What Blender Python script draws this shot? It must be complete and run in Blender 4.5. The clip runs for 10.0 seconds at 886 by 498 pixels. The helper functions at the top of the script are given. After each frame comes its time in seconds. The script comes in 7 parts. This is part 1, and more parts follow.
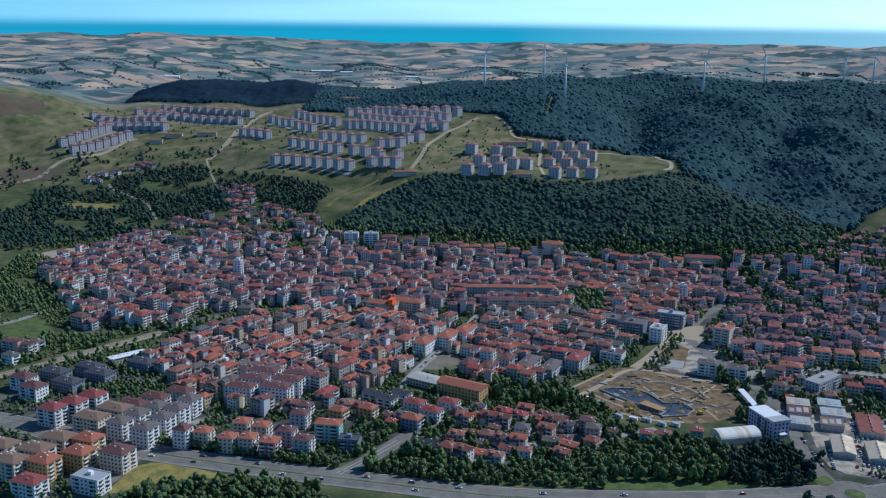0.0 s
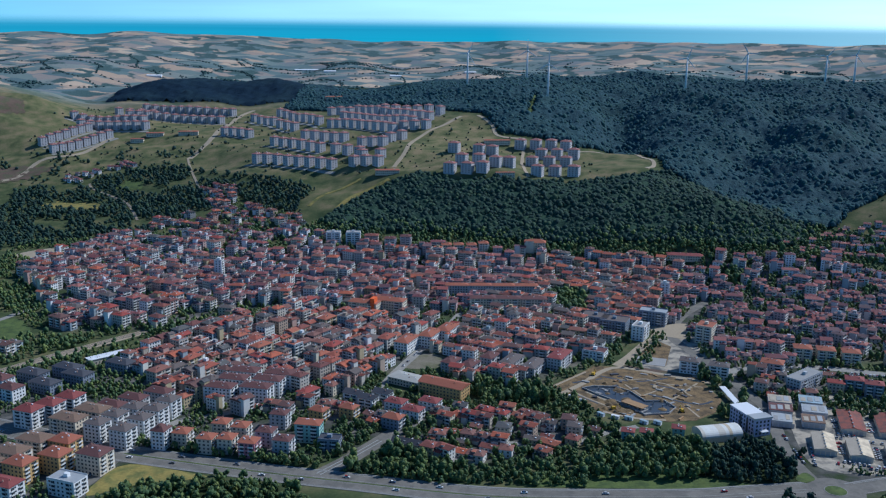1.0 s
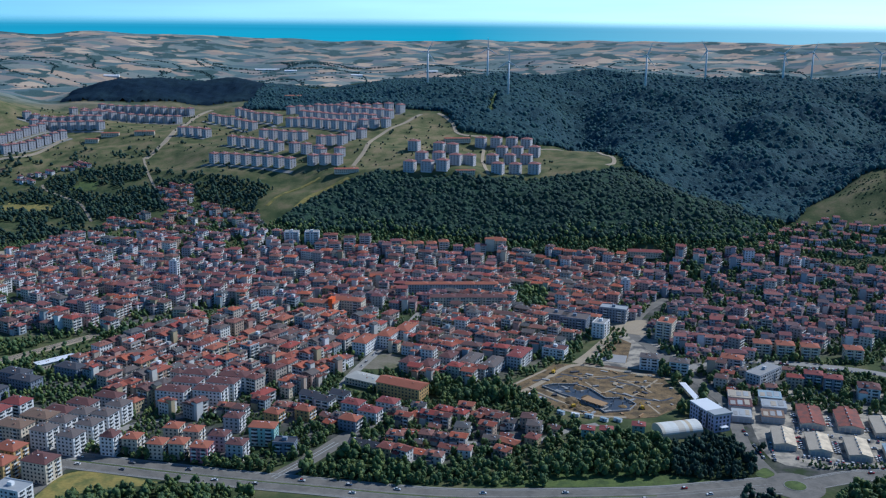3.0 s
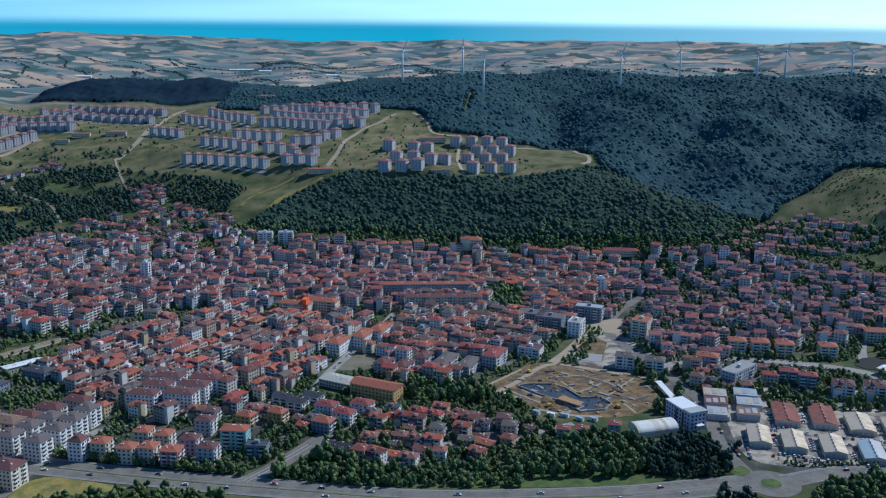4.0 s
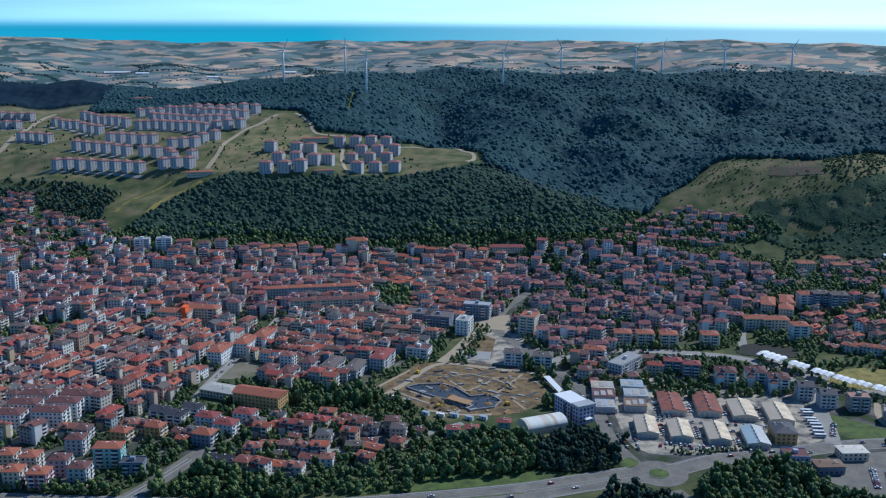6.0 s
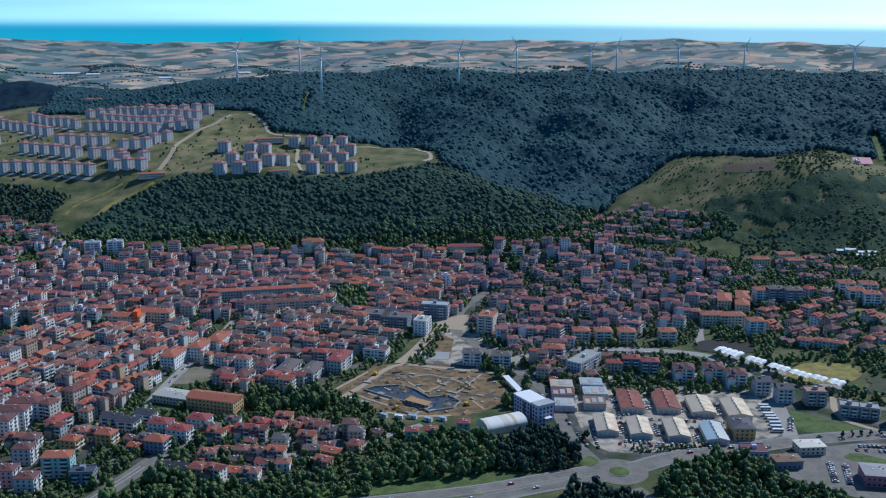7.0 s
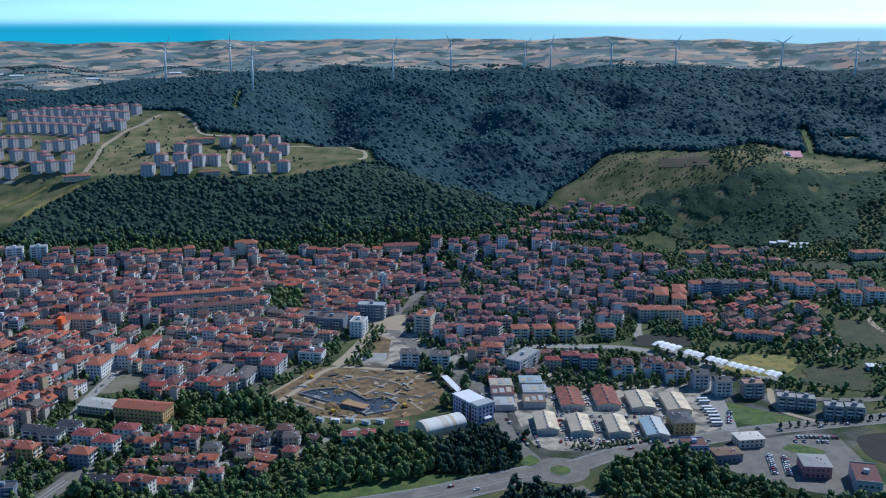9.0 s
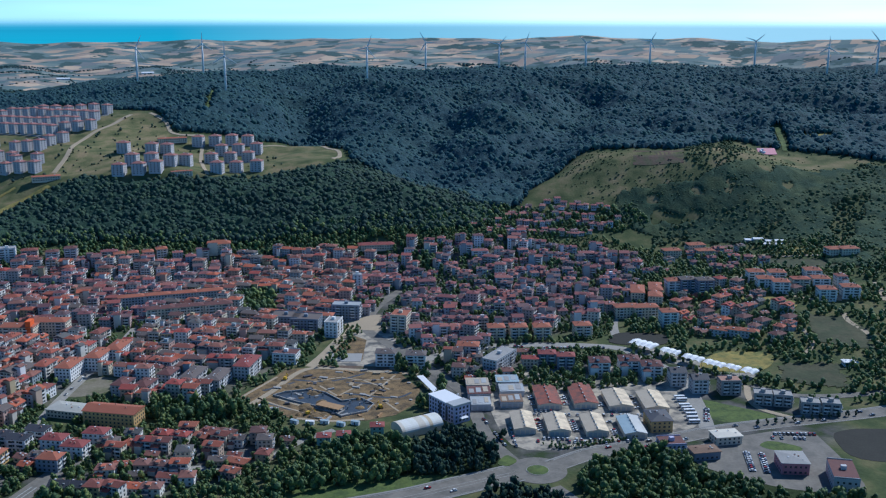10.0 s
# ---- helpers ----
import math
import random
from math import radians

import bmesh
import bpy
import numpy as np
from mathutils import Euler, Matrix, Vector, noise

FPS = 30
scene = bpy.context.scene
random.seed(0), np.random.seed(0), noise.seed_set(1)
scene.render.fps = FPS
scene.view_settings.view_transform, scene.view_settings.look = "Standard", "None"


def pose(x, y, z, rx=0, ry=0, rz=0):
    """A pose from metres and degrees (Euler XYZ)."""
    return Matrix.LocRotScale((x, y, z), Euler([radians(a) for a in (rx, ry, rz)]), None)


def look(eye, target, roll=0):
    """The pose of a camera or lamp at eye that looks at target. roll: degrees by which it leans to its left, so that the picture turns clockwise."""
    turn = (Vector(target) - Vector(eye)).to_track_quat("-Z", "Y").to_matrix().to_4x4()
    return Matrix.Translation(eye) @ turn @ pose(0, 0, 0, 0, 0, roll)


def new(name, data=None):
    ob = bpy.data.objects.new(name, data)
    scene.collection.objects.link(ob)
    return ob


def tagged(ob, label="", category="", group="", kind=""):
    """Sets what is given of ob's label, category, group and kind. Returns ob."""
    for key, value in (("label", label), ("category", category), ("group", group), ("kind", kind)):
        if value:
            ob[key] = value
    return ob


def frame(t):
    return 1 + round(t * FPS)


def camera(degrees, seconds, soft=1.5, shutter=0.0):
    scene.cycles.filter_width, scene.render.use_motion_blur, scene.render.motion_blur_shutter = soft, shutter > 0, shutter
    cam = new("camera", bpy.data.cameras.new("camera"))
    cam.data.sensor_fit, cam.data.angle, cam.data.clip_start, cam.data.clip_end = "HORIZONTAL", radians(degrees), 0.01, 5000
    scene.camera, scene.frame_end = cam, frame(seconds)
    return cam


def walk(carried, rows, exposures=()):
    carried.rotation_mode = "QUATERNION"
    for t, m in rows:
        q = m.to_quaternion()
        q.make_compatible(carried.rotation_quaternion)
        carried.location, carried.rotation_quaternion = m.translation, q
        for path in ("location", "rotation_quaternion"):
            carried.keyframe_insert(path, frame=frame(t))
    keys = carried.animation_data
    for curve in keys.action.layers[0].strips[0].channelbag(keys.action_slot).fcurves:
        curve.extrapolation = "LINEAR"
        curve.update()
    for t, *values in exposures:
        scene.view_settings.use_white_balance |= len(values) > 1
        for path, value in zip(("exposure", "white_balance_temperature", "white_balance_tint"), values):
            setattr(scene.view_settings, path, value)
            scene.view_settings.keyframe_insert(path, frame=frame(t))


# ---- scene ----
cam = camera(48.29, 10.0, soft=1.2)
# seconds, place in metres, yaw, pitch and lean in degrees
FLIGHT = (
    (0.0, -0.00, 0.00, 300.00, 0.000, -13.532, 0.735),
    (0.5, 1.67, 1.73, 299.43, -0.447, -13.561, 0.732),
    (1.0, 3.41, 3.68, 298.40, -0.880, -13.559, 0.735),
    (1.5, 5.14, 5.82, 297.30, -1.320, -13.555, 0.716),
    (2.0, 6.75, 8.43, 296.16, -1.819, -13.545, 0.708),
    (2.5, 8.38, 11.09, 295.14, -2.408, -13.537, 0.697),
    (4.0, 13.08, 20.49, 291.58, -4.306, -13.485, 0.634),
    (4.5, 14.92, 23.88, 290.31, -5.336, -13.458, 0.606),
    (5.0, 16.62, 27.36, 289.46, -6.671, -13.444, 0.565),
    (5.5, 18.81, 30.80, 287.96, -8.513, -13.389, 0.496),
    (6.0, 20.52, 34.53, 286.82, -10.785, -13.362, 0.448),
    (6.2, 21.12, 36.06, 286.36, -11.541, -13.350, 0.407),
    (7.3, 23.77, 43.94, 283.67, -13.761, -13.322, 0.354),
    (7.5, 24.33, 45.24, 283.26, -14.131, -13.320, 0.321),
    (8.0, 25.87, 48.13, 282.37, -15.052, -13.326, 0.271),
    (8.5, 27.14, 51.35, 281.26, -16.009, -13.326, 0.245),
    (9.0, 28.78, 54.75, 280.11, -16.935, -13.323, 0.195),
    (9.5, 30.30, 58.08, 278.82, -17.742, -13.322, 0.167),
    (10.0, 31.71, 61.32, 277.52, -18.352, -13.328, 0.148),
)
walk(cam, [(t, pose(x, y, z, 90 + pitch, 0, yaw) @ pose(0, 0, 0, 0, 0, lean)) for t, x, y, z, yaw, pitch, lean in FLIGHT], exposures=((0.0, -0.38, 5190, 9), (10.0, -0.26, 5190, 9)))

# ---------------------------------------------------------------- sky and sun
SUN_TURN, SUN_HEIGHT = 66.0, 42.0  # degrees to the right of straight ahead, degrees up
world = bpy.data.worlds.new("sky")
scene.world = world
world.use_nodes = True
_sky = world.node_tree.nodes.new("ShaderNodeTexSky")
_sky.sky_type, _sky.sun_disc = "NISHITA", False
_sky.sun_elevation, _sky.sun_rotation = radians(SUN_HEIGHT), radians(SUN_TURN)
_sky.altitude, _sky.air_density, _sky.dust_density, _sky.ozone_density = 300, 1.0, 0.3, 2.0
_wn, _wl = world.node_tree.nodes, world.node_tree.links


def _math(op, a, b=None, vector=False):
    n = _wn.new("ShaderNodeVectorMath" if vector else "ShaderNodeMath")
    n.operation = op
    for k, v in enumerate((a, b)):
        if v is not None and not isinstance(v, (int, float, tuple)):
            _wl.new(v, n.inputs[k])
        elif v is not None:
            n.inputs[k].default_value = v
    return n.outputs["Value"] if op == "DOT_PRODUCT" else n.outputs[0]


# clear blue sky with a pale summer haze low over the whole horizon, whiter towards the sun
_dir = _wn.new("ShaderNodeTexCoord").outputs["Generated"]
_up = _wn.new("ShaderNodeSeparateXYZ")
_wl.new(_dir, _up.inputs[0])
_low = _math("POWER", 2.718, _math("MULTIPLY", _math("MAXIMUM", _up.outputs["Z"], 0.0), -11.0))
_side = _math("MULTIPLY_ADD", _math("DOT_PRODUCT", _dir, (math.sin(radians(SUN_TURN)), math.cos(radians(SUN_TURN)), 0.0), True), 1.05)
_side.node.inputs[2].default_value = 0.0
_haze = _wn.new("ShaderNodeMix")
_haze.data_type = "RGBA"
_haze.inputs["A"].default_value, _haze.inputs["B"].default_value = (1.0, 4.1, 6.3, 1), (10.2, 11.5, 11.6, 1)
_wl.new(_math("MAXIMUM", _side, 0.0), _haze.inputs["Factor"])
_flat = _wn.new("ShaderNodeCombineXYZ")
_wl.new(_up.outputs["X"], _flat.inputs[0])
_wl.new(_up.outputs["Y"], _flat.inputs[1])
_wl.new(_math("MAXIMUM", _up.outputs["Z"], 0.012), _flat.inputs[2])
_wl.new(_flat.outputs[0], _sky.inputs["Vector"])
_blue = _math("MULTIPLY", _sky.outputs[0], (0.50, 0.86, 1.14), True)
_veil, _stretch, _wisp = _wn.new("ShaderNodeTexNoise"), _wn.new("ShaderNodeMapping"), _wn.new("ShaderNodeMapRange")
_stretch.inputs["Scale"].default_value = (5.0, 5.0, 60.0)
_veil.inputs["Scale"].default_value, _veil.inputs["Detail"].default_value = 1.0, 5
_wisp.inputs["From Min"].default_value, _wisp.inputs["From Max"].default_value = 0.3, 0.7
_wisp.inputs["To Min"].default_value, _wisp.inputs["To Max"].default_value = 0.86, 1.12
_wl.new(_dir, _stretch.inputs[0])
_wl.new(_stretch.outputs[0], _veil.inputs["Vector"])
_wl.new(_veil.outputs["Fac"], _wisp.inputs["Value"])
_low = _math("MULTIPLY", _low, _wisp.outputs[0])
_thick = _math("SCALE", _haze.outputs["Result"], None, True)
_wl.new(_low, _thick.node.inputs["Scale"])
_wl.new(_math("ADD", _blue, _thick, True), _wn["Background"].inputs[0])
world.node_tree.nodes["Background"].inputs[1].default_value = 0.092
_sun = new("sun", bpy.data.lights.new("sun", "SUN"))
_sun.data.energy, _sun.data.angle, _sun.data.color = 5.0, radians(0.6), (1.0, 0.93, 0.81)
_to = Vector((math.sin(radians(SUN_TURN)) * math.cos(radians(SUN_HEIGHT)), math.cos(radians(SUN_TURN)) * math.cos(radians(SUN_HEIGHT)), math.sin(radians(SUN_HEIGHT))))
_sun.matrix_world = look(_to * 800, (0, 0, 0))


# ---------------------------------------------------------------- materials
def material(name, colour, rough=0.85, metal=0.0, palette=None, grain=0.25, size=1.0, bump=0.0, stain=0.0, spec=0.3, second=None):
    """A surface with a colour or a palette chosen piece by piece, grain, large stains and relief."""
    m = bpy.data.materials.new(name)
    m.use_nodes = True
    n, l = m.node_tree.nodes, m.node_tree.links
    b = n["Principled BSDF"]
    b.inputs["Roughness"].default_value, b.inputs["Metallic"].default_value = rough, metal
    b.inputs["Specular IOR Level"].default_value = spec
    geo, info = n.new("ShaderNodeNewGeometry"), n.new("ShaderNodeObjectInfo")
    if palette:
        add, frac, ramp = n.new("ShaderNodeMath"), n.new("ShaderNodeMath"), n.new("ShaderNodeValToRGB")
        frac.operation = "FRACT"
        l.new(geo.outputs["Random Per Island"], add.inputs[0])
        l.new(info.outputs["Random"], add.inputs[1])
        l.new(add.outputs[0], frac.inputs[0])
        l.new(frac.outputs[0], ramp.inputs[0])
        ramp.color_ramp.interpolation = "CONSTANT"
        e = ramp.color_ramp.elements
        while len(e) < len(palette):
            e.new(0.5)
        for k, c in enumerate(palette):
            e[k].position, e[k].color = k / len(palette), (*c, 1)
        source = ramp.outputs[0]
    else:
        rgb = n.new("ShaderNodeRGB")
        rgb.outputs[0].default_value = (*colour, 1)
        source = rgb.outputs[0]
    if second:
        other, period = second
        patches, step, blend = n.new("ShaderNodeTexNoise"), n.new("ShaderNodeMapRange"), n.new("ShaderNodeMix")
        patches.inputs["Scale"].default_value, patches.inputs["Detail"].default_value = 1.0 / period, 6
        l.new(geo.outputs["Position"], patches.inputs["Vector"])
        step.inputs["From Min"].default_value, step.inputs["From Max"].default_value = 0.44, 0.62
        l.new(patches.outputs["Fac"], step.inputs["Value"])
        blend.data_type = "RGBA"
        l.new(step.outputs[0], blend.inputs["Factor"])
        l.new(source, blend.inputs["A"])
        blend.inputs["B"].default_value = (*other, 1)
        source = blend.outputs["Result"]
    place = n.new("ShaderNodeVectorMath")
    place.operation = "SCALE"
    place.inputs["Scale"].default_value = 1.0 / size
    l.new(geo.outputs["Position"], place.inputs[0])
    fine, wide = n.new("ShaderNodeTexNoise"), n.new("ShaderNodeTexNoise")
    fine.inputs["Scale"].default_value, fine.inputs["Detail"].default_value = 1.0, 5
    wide.inputs["Scale"].default_value, wide.inputs["Detail"].default_value = 0.13, 3
    for t in (fine, wide):
        l.new(place.outputs[0], t.inputs["Vector"])
    total = n.new("ShaderNodeMath")
    total.operation = "MULTIPLY_ADD"
    total.inputs[1].default_value = grain * 2
    total.inputs[2].default_value = 1 - grain - stain
    l.new(fine.outputs["Fac"], total.inputs[0])
    more = n.new("ShaderNodeMath")
    more.operation, more.inputs[1].default_value = "MULTIPLY_ADD", stain * 2
    l.new(wide.outputs["Fac"], more.inputs[0])
    l.new(total.outputs[0], more.inputs[2])
    mul = n.new("ShaderNodeVectorMath")
    mul.operation = "SCALE"
    l.new(source, mul.inputs[0])
    l.new(more.outputs[0], mul.inputs["Scale"])
    l.new(mul.outputs[0], b.inputs["Base Color"])
    if bump:
        bp = n.new("ShaderNodeBump")
        bp.inputs["Strength"].default_value, bp.inputs["Distance"].default_value = 0.6, bump
        l.new(fine.outputs["Fac"], bp.inputs["Height"])
        l.new(bp.outputs[0], b.inputs["Normal"])
    return m


WALLS = [(0.58, 0.55, 0.50), (0.46, 0.40, 0.33), (0.74, 0.73, 0.70), (0.44, 0.33, 0.25), (0.52, 0.47, 0.40), (0.60, 0.53, 0.40), (0.36, 0.35, 0.34), (0.50, 0.33, 0.27), (0.70, 0.68, 0.62), (0.44, 0.36, 0.22), (0.31, 0.36, 0.38), (0.60, 0.58, 0.55)]
ROOFS = [(0.30, 0.090, 0.058), (0.21, 0.074, 0.056), (0.35, 0.120, 0.072), (0.16, 0.064, 0.054), (0.32, 0.098, 0.062), (0.24, 0.105, 0.078), (0.14, 0.074, 0.064), (0.40, 0.112, 0.060), (0.20, 0.098, 0.078), (0.13, 0.105, 0.094), (0.29, 0.066, 0.052), (0.11, 0.105, 0.100)]
# Farther districts: cool walls and rosy-grey maroon roofs, distance haze mixed into the colours.
HAZE_WALLS = [(0.54, 0.52, 0.52), (0.42, 0.39, 0.38), (0.72, 0.72, 0.73), (0.40, 0.34, 0.31), (0.48, 0.45, 0.44), (0.56, 0.52, 0.46), (0.34, 0.34, 0.36), (0.46, 0.34, 0.32), (0.66, 0.65, 0.65), (0.30, 0.35, 0.39)]
HAZE_ROOFS = [(0.23, 0.086, 0.080), (0.17, 0.068, 0.070), (0.29, 0.115, 0.098), (0.13, 0.062, 0.068), (0.25, 0.096, 0.088), (0.12, 0.080, 0.085), (0.28, 0.088, 0.074), (0.18, 0.105, 0.102), (0.20, 0.072, 0.072), (0.32, 0.130, 0.105)]
LEAVES = [(0.066, 0.108, 0.040), (0.084, 0.128, 0.046), (0.056, 0.094, 0.042), (0.140, 0.178, 0.050), (0.068, 0.112, 0.048), (0.155, 0.185, 0.054), (0.060, 0.100, 0.042), (0.105, 0.150, 0.048)]
CARS = [(0.7, 0.7, 0.7), (0.75, 0.75, 0.74), (0.05, 0.05, 0.055), (0.3, 0.31, 0.33), (0.6, 0.6, 0.6), (0.35, 0.03, 0.03), (0.72, 0.72, 0.7), (0.06, 0.09, 0.16), (0.45, 0.46, 0.47), (0.2, 0.2, 0.21)]
M = {
    "wall": material("painted render", None, 0.9, palette=WALLS, grain=0.10, stain=0.10, size=2.5),
    "haze_wall": material("painted render tinted with haze", None, 0.9, palette=HAZE_WALLS, grain=0.12, stain=0.14, size=2.5),
    "haze_roof": material("maroon clay roof tiles tinted with haze", None, 0.85, palette=HAZE_ROOFS, grain=0.3, stain=0.15, size=0.8, bump=0.05),
    "roof": material("clay roof tiles", None, 0.85, palette=ROOFS, grain=0.28, stain=0.12, size=0.8, bump=0.05),
    "glass": material("window glass", (0.045, 0.055, 0.065), 0.12, spec=0.5, grain=0.5, size=1.3),
    "slab": material("balcony concrete", (0.66, 0.65, 0.62), 0.85, grain=0.12),
    "brick": material("chimney brick", (0.34, 0.20, 0.15), 0.9),
    "leaf": material("broad leaves", None, 0.7, palette=LEAVES, grain=0.55, stain=0.15, size=0.9, bump=0.4, spec=0.2),
    # Bluer than the leaves themselves: distance haze is mixed into this canopy colour.
    "canopy": material("forest canopy with haze tint", (0.028, 0.062, 0.076), 0.85, grain=0.5, stain=0.3, size=2.4, bump=1.7, spec=0.1, second=((0.030, 0.066, 0.072), 110.0)),
    "needle": material("dark blue-green leaves", None, 0.8, palette=[(0.029, 0.056, 0.044), (0.037, 0.068, 0.047), (0.029, 0.053, 0.044), (0.052, 0.085, 0.049), (0.034, 0.063, 0.047)], grain=0.5, stain=0.2, size=1.2, bump=0.4, spec=0.15),
    "under": material("shaded lower leaves", (0.028, 0.055, 0.040), 0.85, grain=0.5, stain=0.3, size=2.0, bump=1.2, spec=0.1, second=((0.044, 0.080, 0.048), 60.0)),
    # Near-black blue: cloud shade and haze put into the far wood's colour.
    "shaded_wood": material("canopy in painted cloud shade", (0.012, 0.026, 0.044), 0.9, grain=0.4, stain=0.3, size=3.0, bump=1.0, spec=0.05, second=((0.018, 0.036, 0.050), 70.0)),
    "hill_bush": material("dense hillside scrub", (0.036, 0.064, 0.040), 0.9, grain=0.5, stain=0.35, size=2.2, bump=1.0, spec=0.08, second=((0.066, 0.090, 0.046), 26.0)),
    # Ridge leaves are lightened and blued, with the haze put into the palette.
    "ridge_leaf": material("far leaves with haze tint", None, 0.85, palette=[(0.040, 0.084, 0.096), (0.046, 0.092, 0.100), (0.041, 0.085, 0.096), (0.056, 0.106, 0.098), (0.040, 0.083, 0.095), (0.050, 0.096, 0.096)], grain=0.35, stain=0.2, size=1.6, bump=0.3, spec=0.05),
    # Far hedges are paled towards blue-grey, with haze in the leaf colour.
    "far_hedge": material("hedge leaves with haze tint", None, 0.9, palette=[(0.050, 0.090, 0.088), (0.060, 0.104, 0.096), (0.045, 0.082, 0.084)], grain=0.3, size=3.0, spec=0.05),
    "scrub": material("olive scrub leaves", None, 0.85, palette=[(0.080, 0.104, 0.048), (0.062, 0.092, 0.048), (0.105, 0.118, 0.052), (0.070, 0.100, 0.052)], grain=0.4, stain=0.2, size=1.0, spec=0.1),
    "bark": material("tree bark", (0.10, 0.075, 0.05), 0.95, size=0.3, bump=0.03),
    "asphalt": material("asphalt", (0.185, 0.168, 0.142), 0.9, grain=0.28, stain=0.25, size=2.0, second=((0.140, 0.130, 0.112), 9.0)),
    "yard": material("dusty worn asphalt", (0.40, 0.345, 0.265), 0.95, grain=0.3, stain=0.25, size=2.5, second=((0.11, 0.107, 0.10), 11.0)),
    "street": material("worn street paving", (0.28, 0.262, 0.230), 0.9, grain=0.25, stain=0.15, size=2.0),
    "track": material("gravel track", (0.36, 0.29, 0.20), 0.95, grain=0.25, stain=0.12, size=1.5),
    "yard_earth": material("trodden earth", (0.20, 0.175, 0.125), 0.95, grain=0.35, stain=0.3, size=2.0, second=((0.13, 0.125, 0.07), 12.0)),
    "line": material("road paint", (0.36, 0.36, 0.34), 0.8, grain=0.2),
    "kerb": material("kerb stone", (0.25, 0.24, 0.22), 0.9),
    "grass": material("mown grass", (0.095, 0.128, 0.034), 0.95, grain=0.45, stain=0.35, size=2.0, bump=0.3, second=((0.060, 0.090, 0.028), 7.0)),
    "dry": material("dry grass", (0.27, 0.215, 0.060), 0.95, grain=0.4, stain=0.35, size=2.2, bump=0.3, second=((0.150, 0.150, 0.045), 9.0)),
    "earth": material("dug earth", (0.21, 0.140, 0.066), 0.95, grain=0.6, stain=0.45, size=1.4, bump=0.8, second=((0.105, 0.075, 0.042), 7.0)),
    "tilled": material("tilled brown soil", (0.13, 0.088, 0.062), 0.95, grain=0.35, stain=0.3, size=2.5, second=((0.10, 0.095, 0.05), 14.0)),
    # Field and soil are darkened: cloud shade over these plots put into their colours.
    "field": material("olive field darkened for cloud shade", (0.052, 0.062, 0.030), 0.95, grain=0.4, stain=0.35, size=3.0, bump=0.3, second=((0.076, 0.074, 0.040), 16.0)),
    "soil": material("ploughed soil darkened for cloud shade", (0.034, 0.033, 0.027), 0.95, grain=0.35, stain=0.25, size=1.5),
    "white": material("white paint", (0.72, 0.72, 0.72), 0.6, grain=0.05, stain=0.05),
    "metal": material("painted steel sheet", (0.42, 0.42, 0.405), 0.5, metal=0.2, grain=0.1, stain=0.12, size=2),
    "dark": material("dark slate", (0.07, 0.07, 0.08), 0.7, grain=0.2),
    "cement": material("bare concrete", (0.31, 0.30, 0.285), 0.9, grain=0.15, stain=0.12),
    "carpaint": material("car paint", None, 0.25, palette=CARS, grain=0.03, spec=0.5),
    "tyre": material("tyre rubber", (0.03, 0.03, 0.03), 0.9),
}


def plain(name, colour, rough=0.85, **kw):
    M[name] = material(name, colour, rough, **kw)
    return name



# ---------------------------------------------------------------- the lie of the land
# spot heights of the land: x, y, z in metres
TOWN_SPOTS = ((-500, 500, 0), (0, 480, 0), (500, 480, 0), (-300, 700, 0), (0, 720, 0), (300, 660, 0), (-480, 1000, 0), (-230, 950, 0), (0, 980, 0), (250, 900, 1), (430, 690, 2), (-460, 1210, -2), (-240, 1150, 2), (20, 1205, 6), (170, 1180, 6), (293, 1140, 7), (420, 1040, 10), (-900, 800, 0), (-800, 1300, 0), (560, 640, 4), (520, 790, 8), (480, 900, 12), (700, 500, 3))
WOOD_SPOTS = ((243, 1215, 36), (60, 1290, 45), (211, 1345, 76), (71, 1360, 78), (328, 1400, 84), (400, 1260, 60), (-45, 1390, 72), (-121, 1352, 46), (-280, 1345, 26), (-515, 1476, 9), (-690, 1530, 14), (150, 1440, 80), (301, 1600, 94), (440, 1300, 42), (430, 1150, 33), (520, 1140, 34), (500, 1230, 55))
PLATEAU_SPOTS = ((-196, 1544, 76), (-392, 1640, 57), (-598, 1676, 50), (-441, 1824, 80), (16, 1690, 122), (-100, 1800, 112), (-300, 1950, 88), (-650, 2050, 92), (-1100, 1700, 60), (50, 1540, 98), (-468, 2250, 130), (-318, 2270, 123), (-178, 2285, 114), (-612, 2215, 127), (-710, 2190, 104), (-420, 2090, 88), (-830, 1885, 136), (-910, 1870, 142), (-755, 1890, 116), (-820, 1760, 72), (-960, 1720, 70))
RIDGE_SPOTS = ((75, 1904, 150), (198, 1999, 158), (206, 1721, 138), (465, 1800, 150), (640, 1900, 160), (555, 1447, 116), (430, 1560, 108), (744, 1358, 104), (900, 1650, 150), (1300, 1800, 165), (1150, 1350, 135), (330, 1850, 128), (300, 2150, 150), (800, 2150, 158), (1700, 1500, 160))
EAST_SPOTS = ((608, 1247, 88), (683, 1200, 92), (765, 1160, 104), (856, 1171, 95), (832, 1083, 70), (647, 1095, 28), (761, 954, 28), (734, 1030, 24), (614, 850, 18), (900, 900, 40), (1000, 1050, 80), (1200, 900, 70), (900, 650, 10), (560, 1180, 60), (1300, 600, 40))
SPOTS = np.array(TOWN_SPOTS + WOOD_SPOTS + PLATEAU_SPOTS + RIDGE_SPOTS + EAST_SPOTS, float)
SOFT = 70.0
_d = np.hypot(SPOTS[:, None, 0] - SPOTS[None, :, 0], SPOTS[:, None, 1] - SPOTS[None, :, 1])
_base = SPOTS[:, 2].mean()
